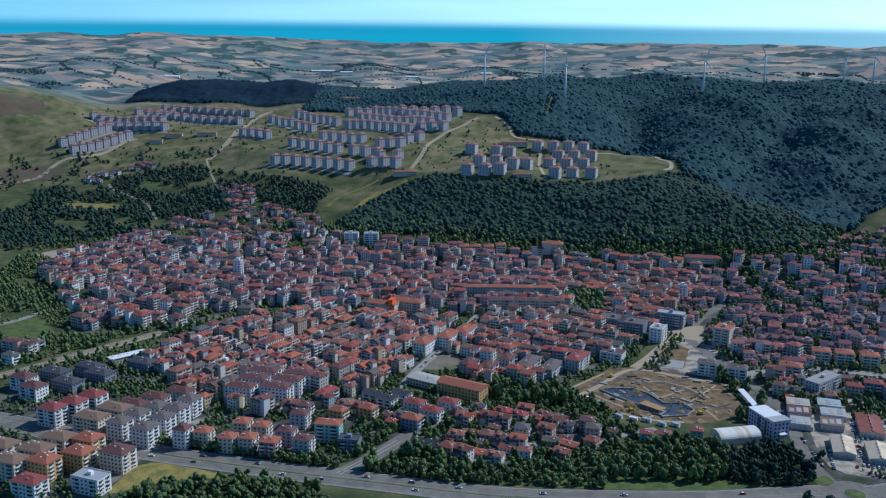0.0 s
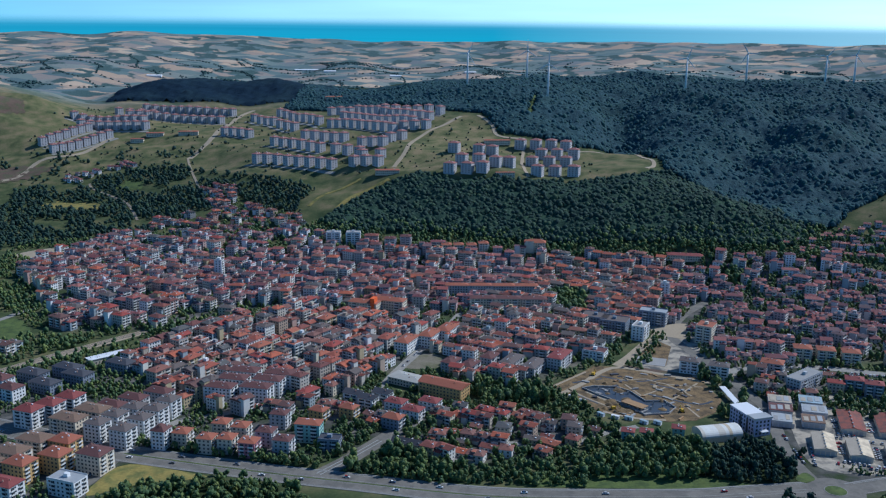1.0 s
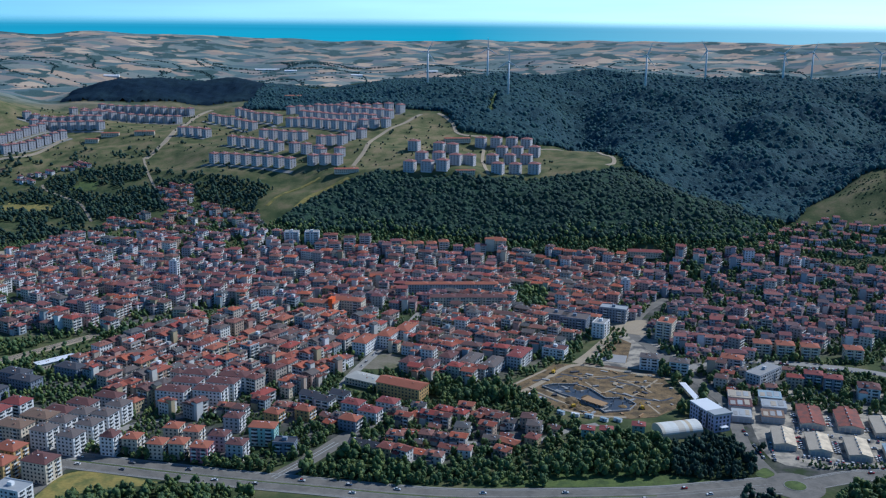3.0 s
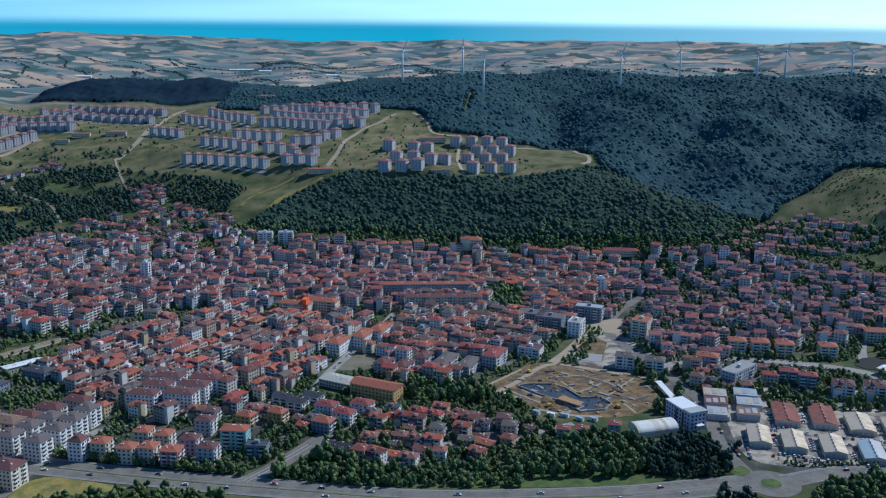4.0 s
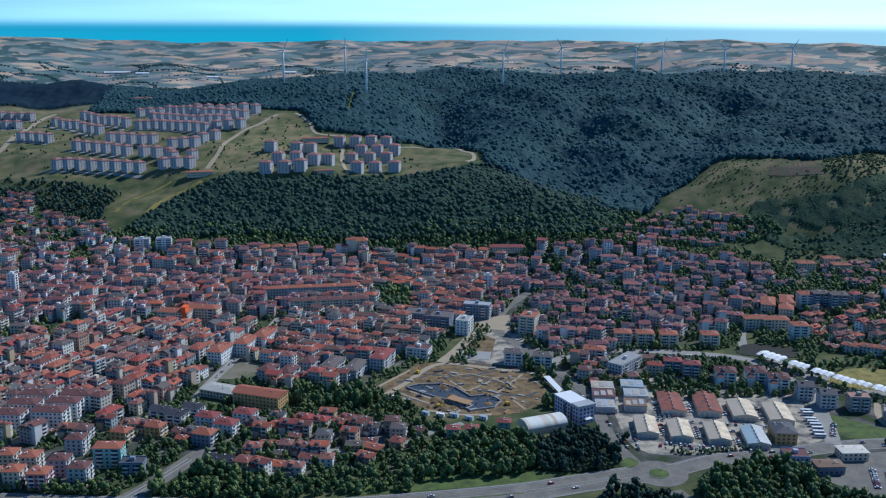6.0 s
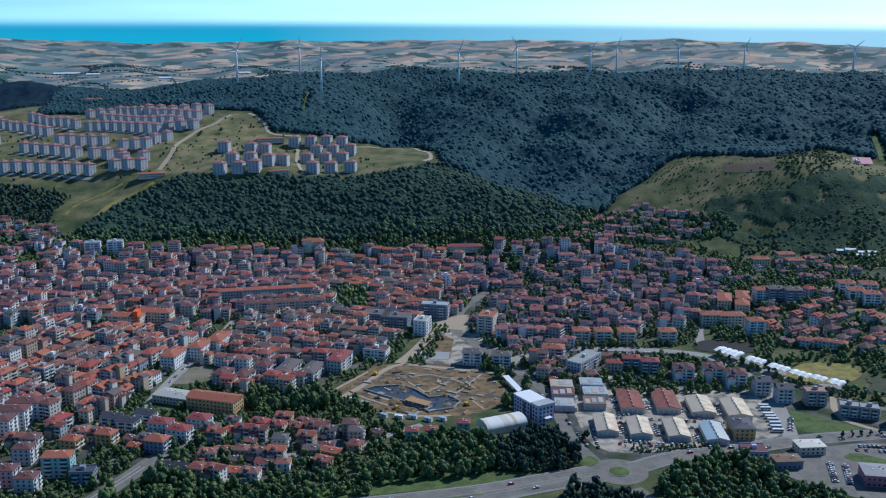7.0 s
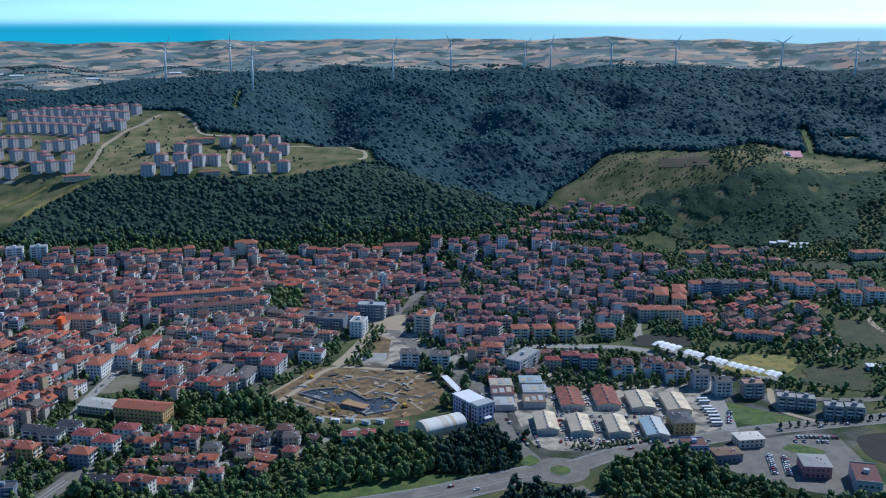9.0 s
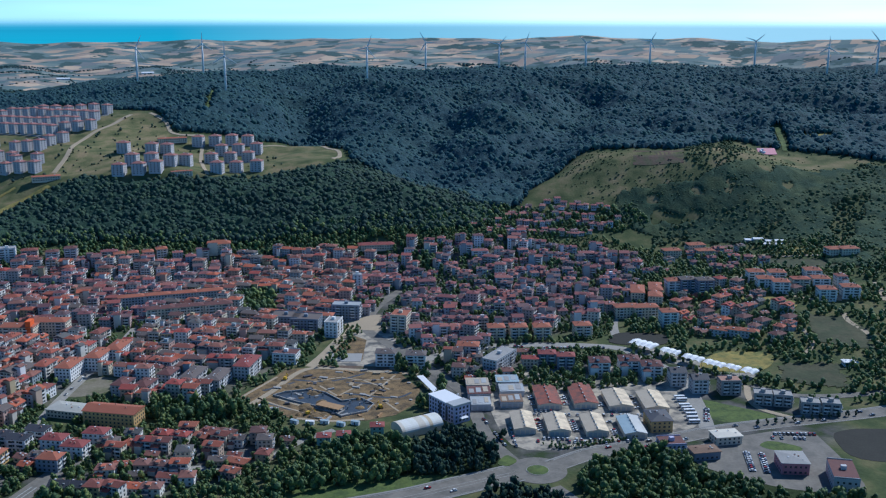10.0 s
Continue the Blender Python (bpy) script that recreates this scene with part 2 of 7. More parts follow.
_w = np.linalg.solve(np.sqrt(_d ** 2 + SOFT ** 2) - 2.0 * np.eye(len(SPOTS)), SPOTS[:, 2] - _base)

def smooth(a, b, v):
    v = np.clip((v - a) / (b - a), 0, 1)
    return v * v * (3 - 2 * v)

def waves(x, y, size, seed):
    """Rolling relief between about -1 and 1."""
    rng = np.random.RandomState(seed)
    out = np.zeros_like(x)
    for k in range(7):
        a, p, s = rng.uniform(0, 2 * np.pi), rng.uniform(0, 2 * np.pi), size * rng.uniform(0.5, 1.6)
        out += np.sin((x * np.cos(a) + y * np.sin(a)) * 2 * np.pi / s + p)
    return out / 4

# wooded gullies that run down the ridge: line, half width, depth
GULLIES = (
    (((330, 1560), (322, 1625), (326, 1702), (330, 1790)), 42, 24),
    (((462, 1440), (497, 1490), (527, 1530), (546, 1570), (600, 1650)), 38, 20),
    (((566, 1290), (640, 1375), (723, 1502), (800, 1600)), 46, 24),
    (((905, 1330), (960, 1420), (1020, 1540)), 50, 18),
)


def land(x, y):
    x, y = np.asarray(x, float), np.asarray(y, float)
    z = np.full(x.shape, _base)
    for (sx, sy, _), w in zip(SPOTS, _w):
        z = z + w * np.sqrt((x - sx) ** 2 + (y - sy) ** 2 + SOFT ** 2)
    z = np.clip(z, -8, 172)
    built = smooth(1180, 1020, y + 0.25 * np.abs(x - 100)) * smooth(600, 490, np.abs(x))
    z = z * (1 - built)
    hill = smooth(20, 60, z)
    z = z + hill * (4.0 * waves(x, y, 190, 3) + 2.0 * waves(x, y, 80, 5)) + smooth(95, 130, z) * 9.0 * waves(x, y, 330, 17) + smooth(80, 100, z) * smooth(175, 140, z) * smooth(340, 440, x) * smooth(1270, 1360, y) * 15.0 * waves(x + 0.5 * y, 0.45 * y, 190, 23)
    for line, half, deep in GULLIES:
        away = np.full(x.shape, 1e9)
        for (x0, y0), (x1, y1) in zip(line, line[1:]):
            u = np.clip(((x - x0) * (x1 - x0) + (y - y0) * (y1 - y0)) / ((x1 - x0) ** 2 + (y1 - y0) ** 2), 0, 1)
            away = np.minimum(away, np.hypot(x - x0 - u * (x1 - x0), y - y0 - u * (y1 - y0)))
        z = z - deep * np.exp(-(away / half) ** 2)
    r, az = np.hypot(x, y), np.degrees(np.arctan2(-x, y))
    front = smooth(-100, 300, y)
    near = smooth(2900, 2250, r)
    rim = np.interp(az, (-60, -42, -34, -25, -18, -10, -3, 2.6, 9, 17, 24, 30), (-1.4, -1.36, -1.42, -1.30, -1.40, -1.46, -1.54, -1.62, -1.46, -1.16, -1.21, -1.22))
    el = -5.2 + (rim + 5.2) * np.clip((r - 3000) / 1600, 0, 1) ** 0.85
    far = 288 + r * np.tan(np.radians(el)) + 13 * waves(x, y, 900, 8) * smooth(3000, 3600, r) * (0.3 + 0.7 * smooth(4500, 4000, r)) + 7 * waves(x, y, 400, 9)
    far = np.where(r > 4600, far - (r - 4600) * 1.0, far)
    back = 4 + 3 * waves(x, y, 600, 11)
    return np.where(y > -100, near * z + (1 - near) * (front * far + (1 - front) * np.minimum(far, 30)), back * smooth(-100, -400, y) + smooth(-400, -100, y) * (near * z))


# ---------------------------------------------------------------- mesh helpers
class Shape:
    """Vertices, faces and a material for each face, gathered into one mesh."""

    def __init__(self):
        self.v, self.f, self.m, self.mats = [], [], [], []

    def slot(self, name):
        if name not in self.mats:
            self.mats.append(name)
        return self.mats.index(name)

    def add(self, verts, faces, mat):
        k, s = len(self.v), self.slot(mat)
        self.v += [tuple(p) for p in verts]
        self.f += [tuple(i + k for i in f) for f in faces]
        self.m += [s] * len(faces)
        return self

    def box(self, x0, y0, z0, x1, y1, z1, mat, taper=0.0):
        t = taper
        v = [(x0, y0, z0), (x1, y0, z0), (x1, y1, z0), (x0, y1, z0), (x0 + t, y0 + t, z1), (x1 - t, y0 + t, z1), (x1 - t, y1 - t, z1), (x0 + t, y1 - t, z1)]
        return self.add(v, [(3, 2, 1, 0), (4, 5, 6, 7), (0, 1, 5, 4), (1, 2, 6, 5), (2, 3, 7, 6), (3, 0, 4, 7)], mat)

    def tube(self, path, radii, mat, sides=8, cap=True):
        """A round bar along a list of points, with a radius at each."""
        v, f = [], []
        for i, (p, r) in enumerate(zip(path, radii)):
            p = Vector(p)
            a = (Vector(path[min(i + 1, len(path) - 1)]) - Vector(path[max(i - 1, 0)])).normalized()
            s = a.orthogonal().normalized()
            t = a.cross(s)
            for k in range(sides):
                w = 2 * math.pi * k / sides
                v.append(p + (s * math.cos(w) + t * math.sin(w)) * r)
        for i in range(len(path) - 1):
            for k in range(sides):
                f.append((i * sides + k, i * sides + (k + 1) % sides, (i + 1) * sides + (k + 1) % sides, (i + 1) * sides + k))
        if cap:
            f += [tuple(range(sides))[::-1], tuple(range((len(path) - 1) * sides, len(path) * sides))]
        return self.add(v, f, mat)

    def moved(self, m):
        s = Shape()
        s.v, s.f, s.m, s.mats = [tuple(m @ Vector(p)) for p in self.v], self.f, self.m, self.mats
        return s

    def mesh(self, name, smooth_faces=False):
        me = bpy.data.meshes.new(name)
        me.from_pydata(self.v, [], self.f)
        for name_ in self.mats:
            me.materials.append(M[name_])
        me.polygons.foreach_set("material_index", self.m)
        if smooth_faces:
            me.polygons.foreach_set("use_smooth", [True] * len(self.f))
        me.update()
        return me


def part(name, shape, parent, label="", smooth_faces=False, kind=""):
    ob = new(name, shape if isinstance(shape, bpy.types.Mesh) else shape.mesh(name, smooth_faces))
    ob.parent = parent
    return tagged(ob, label, kind=kind)


def thing(name, x, y, z, turn, label, category, group="", kind=""):
    root = new(name)
    root.empty_display_size = 1
    root.matrix_world = pose(x, y, z, 0, 0, turn)
    return tagged(root, label, category, group, kind)


def gather(name, pieces, label, category, kind="stuff", smooth_faces=False):
    """Many placed shapes as one object: pieces are (shape, x, y, z, turn, sx, sy, sz)."""
    verts, loops, starts, totals, mats, slots, k, nl = [], [], [], [], [], [], 0, 0
    cache = {}
    for shape, x, y, z, turn, sx, sy, sz in pieces:
        key = id(shape)
        if key not in cache:
            cache[key] = (np.array(shape.v, float), np.array([i for f in shape.f for i in f]), np.array([len(f) for f in shape.f]), np.array(shape.m), shape)
        v, li, tot, mi, _ = cache[key]
        for n_ in shape.mats:
            if n_ not in slots:
                slots.append(n_)
        remap = np.array([slots.index(n_) for n_ in shape.mats])
        c, s = math.cos(radians(turn)), math.sin(radians(turn))
        p = v * (sx, sy, sz)
        verts.append(np.stack([p[:, 0] * c - p[:, 1] * s + x, p[:, 0] * s + p[:, 1] * c + y, p[:, 2] + z], 1))
        loops.append(li + k)
        starts.append(np.cumsum(tot) - tot + nl)
        totals.append(tot)
        mats.append(remap[mi])
        k += len(v)
        nl += len(li)
    me = bpy.data.meshes.new(name)
    verts, loops, starts, totals, mats = (np.concatenate(a) for a in (verts, loops, starts, totals, mats))
    me.vertices.add(len(verts))
    me.vertices.foreach_set("co", verts.ravel())
    me.loops.add(len(loops))
    me.loops.foreach_set("vertex_index", loops.astype(np.int32))
    me.polygons.add(len(starts))
    me.polygons.foreach_set("loop_start", starts.astype(np.int32))
    for n_ in slots:
        me.materials.append(M[n_])
    me.polygons.foreach_set("material_index", mats.astype(np.int32))
    me.polygons.foreach_set("use_smooth", np.full(len(starts), smooth_faces))
    me.update(calc_edges=True)
    return tagged(new(name, me), label, category, kind=kind)


def inside(poly, x, y):
    """Which of the points lie in the polygon."""
    x, y = np.asarray(x, float), np.asarray(y, float)
    out = np.zeros(x.shape, bool)
    for (x0, y0), (x1, y1) in zip(poly, poly[1:] + poly[:1]):
        if y0 != y1:
            out ^= ((y0 > y) != (y1 > y)) & (x < (x1 - x0) * (y - y0) / (y1 - y0) + x0)
    return out


LX, LY = np.arange(-1200, 2001, 8.0), np.arange(300, 2301, 8.0)
LZ = land(*np.meshgrid(LX, LY))


def ground_at(x, y):
    """The height of the land at one place."""
    u, v = (x - LX[0]) / 8.0, (y - LY[0]) / 8.0
    i, j = int(u), int(v)
    if not (0 <= i < len(LX) - 1 and 0 <= j < len(LY) - 1):
        return float(land(np.array([x]), np.array([y]))[0])
    u, v = u - i, v - j
    return float(LZ[j, i] * (1 - u) * (1 - v) + LZ[j, i + 1] * u * (1 - v) + LZ[j + 1, i] * (1 - u) * v + LZ[j + 1, i + 1] * u * v)


def ribbon(name, points, width, mat, label, lift=0.12, category="road", step=6.0, parent=None, thick=0.3):
    """A road or path laid over the land along a line of points."""
    pts = [Vector((*p, 0)) for p in points]
    line = []
    for i in range(len(pts) - 1):
        p0, p1, p2, p3 = pts[max(i - 1, 0)], pts[i], pts[i + 1], pts[min(i + 2, len(pts) - 1)]
        n = max(2, int((p2 - p1).length / step))
        for k in range(n):
            u = k / n
            line.append(0.5 * (2 * p1 + (p2 - p0) * u + (2 * p0 - 5 * p1 + 4 * p2 - p3) * u * u + (3 * p1 - p0 - 3 * p2 + p3) * u ** 3))
    line.append(pts[-1])
    v, f = [], []
    for i, p in enumerate(line):
        a = (line[min(i + 1, len(line) - 1)] - line[max(i - 1, 0)]).normalized()
        s = Vector((-a.y, a.x, 0))
        for k in (-1, 0, 1):
            q = p + s * width / 2 * k
            v.append((q.x, q.y, ground_at(q.x, q.y) + lift))
        for k in (1, -1):
            q = p + s * width / 2 * k
            v.append((q.x, q.y, ground_at(q.x, q.y) + lift - thick))
    for i in range(len(line) - 1):
        a, b = i * 5, i * 5 + 5
        for k in range(5):
            k2 = (k + 1) % 5
            f.append((a + k, a + k2, b + k2, b + k))
    sh = Shape().add(v, [q[::-1] for q in f], mat)
    if parent is not None:
        return part(name, sh, parent, label)
    return tagged(new(name, sh.mesh(name)), label, category, kind="structure")


def rounded(poly, rounds=2):
    """The polygon with its corners cut softly."""
    pts = [Vector(p) for p in poly]
    for _ in range(rounds):
        pts = [q for a, b in zip(pts, pts[1:] + pts[:1]) for q in (a * 0.8 + b * 0.2, a * 0.2 + b * 0.8)]
    return pts


def patch(name, poly, mat, label, lift=0.08, category="ground", rounds=2, deep=0.3):
    """A level area with its own ground cover and a thin edge, in the flat part of the town."""
    pts = rounded(poly, rounds)
    if sum(a.x * b.y - b.x * a.y for a, b in zip(pts, pts[1:] + pts[:1])) < 0:
        pts.reverse()
    n = len(pts)
    v = [(p.x, p.y, ground_at(p.x, p.y) + lift) for p in pts] + [(p.x, p.y, ground_at(p.x, p.y) + lift - deep) for p in pts]
    f = [tuple(range(n))] + [(k, n + k, n + (k + 1) % n, (k + 1) % n) for k in range(n)]
    return tagged(new(name, Shape().add(v, f, mat).mesh(name)), label, category, kind="structure")


# ---------------------------------------------------------------- cover of the land
F_HILL = ((-140, 1285), (-110, 1320), (-70, 1362), (-10, 1385), (40, 1348), (120, 1340), (215, 1340), (290, 1345), (335, 1375), (390, 1330), (440, 1250), (470, 1165), (440, 1140), (380, 1150), (300, 1180), (160, 1205), (20, 1245), (-110, 1250))
F_RIDGE = ((165, 1590), (118, 1600), (90, 1700), (-60, 1860), (-300, 2060), (-250, 2600), (2500, 2600), (2600, 900), (1250, 820), (1060, 1010), (990, 1100), (955, 1156), (918, 1196), (880, 1212), (840, 1240), (800, 1226), (744, 1204), (682, 1240), (636, 1268), (604, 1257), (564, 1236), (528, 1212), (508, 1182), (490, 1178), (445, 1190), (400, 1310), (340, 1390), (345, 1440), (310, 1580), (232, 1550))
F_EAST = ((620, 1060), (650, 1090), (860, 1068), (960, 1110), (1250, 820), (1200, 600), (900, 700), (730, 890), (770, 960), (700, 1030))
F_LEFT = ((-900, 1460), (-690, 1540), (-560, 1560), (-480, 1600), (-395, 1600), (-300, 1500), (-190, 1420), (-150, 1385), (-175, 1330), (-160, 1280), (-230, 1255), (-420, 1285), (-560, 1225), (-900, 1240))
F_DARK = ((-690, 2130), (-560, 2122), (-420, 2122), (-290, 2150), (-170, 2200), (-150, 2340), (-700, 2320))
WOODS = (
    ((202, 640), (226, 655), (252, 656), (270, 640), (268, 612), (252, 594), (222, 589), (194, 600)),
    ((104, 600), (122, 628), (145, 652), (178, 662), (203, 641), (194, 602), (172, 596), (146, 601)),
    ((282, 564), (300, 577), (325, 585), (357, 582), (394, 545), (450, 470), (330, 470), (280, 520)),
    ((232, 566), (262, 556), (276, 520), (200, 510), (214, 548)),
    ((-205, 560), (-165, 588), (-134, 593), (-95, 586), (-70, 571), (-60, 500), (-200, 500)),
    ((-55, 610), (-25, 646), (8, 620), (40, 603), (0, 600)),
    ((124, 735), (68, 758), (42, 783), (31, 745), (70, 722)),
)
# lines kept free of trees on the ridge: tracks and turbine yards
FIREBREAKS = (
    (((440, 1800), (480, 1796)), 6, "dry"),
    (((600, 2002), (660, 2006)), 6, "dry"),
    (((974, 1240), (1004, 1236)), 8, "dry"),
    (((172, 1676), (186, 1760), (199, 1850)), 4, "grass"),
    (((905, 1199), (930, 1240), (962, 1297)), 8, "grass"),
    (((-534, 1558), (-525, 1539), (-488, 1503), (-444, 1449), (-399, 1347)), 4, "track"),
    (((-396, 1634), (-373, 1563), (-332, 1443)), 4, "track"),
)
P_CENTRE = ((-261, 813), (-199, 725), (-159, 705), (-115, 708), (-65, 745), (-39, 785), (-17, 807), (29, 938), (-47, 952), (-130, 979), (-194, 919), (-238, 875))
P_WEST = ((-480, 1134), (-345, 900), (-249, 905), (-199, 947), (-227, 1121), (-266, 1240), (-415, 1265))
P_NORTH = ((-225, 1109), (-196, 928), (-131, 990), (-47, 962), (38, 958), (131, 969), (158, 1185), (82, 1205), (-118, 1229), (-160, 1221))
P_MIDDLE = ((38, 948), (-3, 867), (29, 816), (23, 769), (83, 765), (152, 828), (236, 972), (304, 1127), (271, 1155), (158, 1185))
P_LOW = ((-36, 735), (-50, 690), (-20, 655), (8, 625), (61, 615), (95, 640), (138, 675), (100, 700), (67, 715), (35, 712))
P_EAST = ((227, 976), (292, 1140), (412, 1120), (452, 1120), (498, 1090), (586, 1030), (529, 926), (457, 848), (373, 825), (320, 815), (271, 815), (256, 872))
P_VALLEY = ((531, 1185), (605, 1140), (612, 1105), (530, 1095), (470, 1115), (440, 1120), (430, 1150), (470, 1165))
P_GARDENS = ((513, 843), (578, 897), (613, 852), (601, 760), (560, 740), (505, 770))
P_TERRACE = ((635, 893), (724, 866), (687, 805), (617, 850))
P_HAMLET = ((-335, 1467), (-288, 1454), (-262, 1384), (-221, 1331), (-168, 1306), (-157, 1269), (-178, 1242), (-218, 1292), (-291, 1322), (-321, 1417))
P_HAMLET_2 = ((-586, 1591), (-544, 1613), (-508, 1643), (-476, 1639), (-475, 1624), (-530, 1592), (-550, 1560), (-574, 1567))
P_FRINGE = ((-375, 1318), (-331, 1343), (-293, 1314), (-211, 1283), (-216, 1222), (-291, 1236), (-357, 1274))
GLADE = ((-580, 1472), (-561, 1487), (-484, 1466), (-474, 1434), (-553, 1454))
GLADE_2 = ((-483, 1534), (-476, 1560), (-443, 1544), (-440, 1509), (-470, 1514))
GLADE_3 = ((-700, 1535), (-642, 1543), (-630, 1477), (-655, 1428), (-700, 1420))
MEADOW = ((215, 1345), (237, 1511), (302, 1558), (331, 1439), (284, 1349))
SLOPE_MEADOW = ((-20, 1397), (-48, 1413), (-26, 1501), (43, 1681), (80, 1690), (112, 1588), (65, 1499), (30, 1399))
SCAR = ((-175, 1325), (-155, 1395), (-110, 1410), (-62, 1379), (-117, 1310))
BARE = ((532, 1206), (568, 1228), (607, 1251), (635, 1262), (680, 1234), (744, 1199), (800, 1222), (840, 1232), (860, 1206), (914, 1190), (951, 1149), (983, 1095), (960, 1075), (871, 1090), (788, 1035), (669, 1110), (610, 1150))
HILL_SCRUB = ((600, 1140), (640, 1165), (720, 1135), (800, 1150), (880, 1120), (985, 1090), (1040, 1040), (900, 1030), (760, 1030), (640, 1070), (610, 1100))
GREEN_STRIP = ((752, 1208), (832, 1237), (853, 1212), (800, 1150), (783, 1100), (788, 1046), (768, 1042), (764, 1098), (752, 1136), (731, 1152), (729, 1170))
ESTATE = ((-700, 1690), (-640, 1660), (-380, 1600), (-270, 1500), (-60, 1400), (240, 1340), (240, 1545), (120, 1590), (30, 1700), (-80, 1850), (-400, 2110), (-700, 2110))


def spread(mask_fn, X, Y, soft):
    """A mask with soft edges: the mean of the mask at nine places."""
    out = np.zeros(X.shape)
    for dx in (-soft, 0, soft):
        for dy in (-soft, 0, soft):
            out += mask_fn(X + dx, Y + dy)
    return out / 9


def any_of(polys):
    return lambda x, y: np.any([inside(p, x, y) for p in polys], axis=0).astype(float)


def make_ground():
    az = np.concatenate([np.linspace(-50, 34, 470), np.linspace(34, 310, 92)[1:-1]])
    rad = np.concatenate([[0.3, 60, 150, 260, 350, 420], np.arange(455, 1320, 5.5), np.arange(1320, 2320, 8), np.arange(2330, 3200, 40), np.arange(3200, 4721, 20)])
    A, R = np.meshgrid(np.radians(az), rad)
    X, Y = -np.sin(A) * R, np.cos(A) * R
    Z = land(X, Y)
    nr, na = X.shape
    i, j = np.meshgrid(np.arange(nr - 1), np.arange(na), indexing="ij")
    j2 = (j + 1) % na
    quads = np.stack([i * na + j, (i + 1) * na + j, (i + 1) * na + j2, i * na + j2], -1).reshape(-1, 4)
    me = bpy.data.meshes.new("ground")
    me.vertices.add(nr * na)
    me.vertices.foreach_set("co", np.stack([X, Y, Z], -1).ravel())
    me.loops.add(quads.size)
    me.loops.foreach_set("vertex_index", quads.ravel().astype(np.int32))
    me.polygons.add(len(quads))
    me.polygons.foreach_set("loop_start", np.arange(0, quads.size, 4).astype(np.int32))
    me.polygons.foreach_set("use_smooth", np.ones(len(quads), bool))
    town = spread(any_of((P_CENTRE, P_WEST, P_NORTH, P_MIDDLE, P_LOW, P_EAST, ((-340, 560), (-205, 560), (-160, 700), (-260, 800), (-350, 790)), ((255, 590), (500, 560), (470, 720), (320, 820), (240, 800)), ((-180, 620), (-20, 640), (-40, 735), (-180, 720)))), X, Y, 8)
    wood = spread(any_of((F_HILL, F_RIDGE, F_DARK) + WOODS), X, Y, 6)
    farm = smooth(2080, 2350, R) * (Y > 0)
    bare = spread(any_of((BARE,)), X, Y, 10) * 0.62 + spread(any_of((MEADOW, SLOPE_MEADOW, SCAR)), X, Y, 5) * 0.5 + spread(any_of((ESTATE, ((-1600, 1560), (-700, 1560), (-420, 1620), (-300, 1500), (-60, 1400), (-100, 2300), (-1600, 2300)))), X, Y, 12) * 0.6
    cover = me.color_attributes.new("cover", "FLOAT_COLOR", "POINT")
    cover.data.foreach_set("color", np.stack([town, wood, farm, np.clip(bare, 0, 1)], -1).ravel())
    me.update(calc_edges=True)
    m = bpy.data.materials.new("open land")
    m.use_nodes = True
    n, l = m.node_tree.nodes, m.node_tree.links
    b = n["Principled BSDF"]
    b.inputs["Roughness"].default_value, b.inputs["Specular IOR Level"].default_value = 0.95, 0.1
    att, geo = n.new("ShaderNodeVertexColor"), n.new("ShaderNodeNewGeometry")
    att.layer_name = "cover"
    sep = n.new("ShaderNodeSeparateColor")
    l.new(att.outputs["Color"], sep.inputs[0])

    def tex(kind, scale, detail=4):
        t = n.new(kind)
        t.inputs["Scale"].default_value = scale
        if "Detail" in t.inputs:
            t.inputs["Detail"].default_value = detail
        l.new(geo.outputs["Position"], t.inputs["Vector"])
        return t

    def ramp(source, stops, hard=False):
        r = n.new("ShaderNodeValToRGB")
        r.color_ramp.interpolation = "CONSTANT" if hard else "LINEAR"
        e = r.color_ramp.elements
        while len(e) < len(stops):
            e.new(0.5)
        for k, (p, c) in enumerate(stops):
            e[k].position, e[k].color = p, (*c, 1)
        l.new(source, r.inputs[0])
        return r.outputs[0]

    def mix(fac, a, c):
        x = n.new("ShaderNodeMix")
        x.data_type = "RGBA"
        l.new(fac, x.inputs["Factor"])
        l.new(a, x.inputs["A"])
        l.new(c, x.inputs["B"])
        return x.outputs["Result"]

    wide, mid, fine = tex("ShaderNodeTexNoise", 0.008), tex("ShaderNodeTexNoise", 0.045, 6), tex("ShaderNodeTexNoise", 0.4, 6)
    meadow = ramp(mid.outputs["Fac"], ((0.3, (0.040, 0.060, 0.026)), (0.5, (0.078, 0.095, 0.040)), (0.7, (0.150, 0.135, 0.066))))
    dry = ramp(mid.outputs["Fac"], ((0.32, (0.075, 0.092, 0.040)), (0.48, (0.165, 0.158, 0.072)), (0.68, (0.27, 0.205, 0.115))))
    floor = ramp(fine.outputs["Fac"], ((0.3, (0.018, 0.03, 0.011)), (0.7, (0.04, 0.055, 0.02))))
    paved = ramp(mid.outputs["Fac"], ((0.38, (0.040, 0.058, 0.024)), (0.50, (0.085, 0.083, 0.076)), (0.66, (0.17, 0.158, 0.14))))
    # farmland: parcels of stubble, ploughed soil, green crop and scrub, haze in the colours
    turn = n.new("ShaderNodeMapping")
    turn.inputs["Rotation"].default_value = (0, 0, 0.5)
    turn.inputs["Scale"].default_value = (0.011, 0.019, 0.0)
    warp = n.new("ShaderNodeVectorMath")
    warp.operation = "MULTIPLY_ADD"
    warp.inputs[1].default_value = (30, 30, 0)
    l.new(wide.outputs["Color"], warp.inputs[0])
    l.new(geo.outputs["Position"], warp.inputs[2])
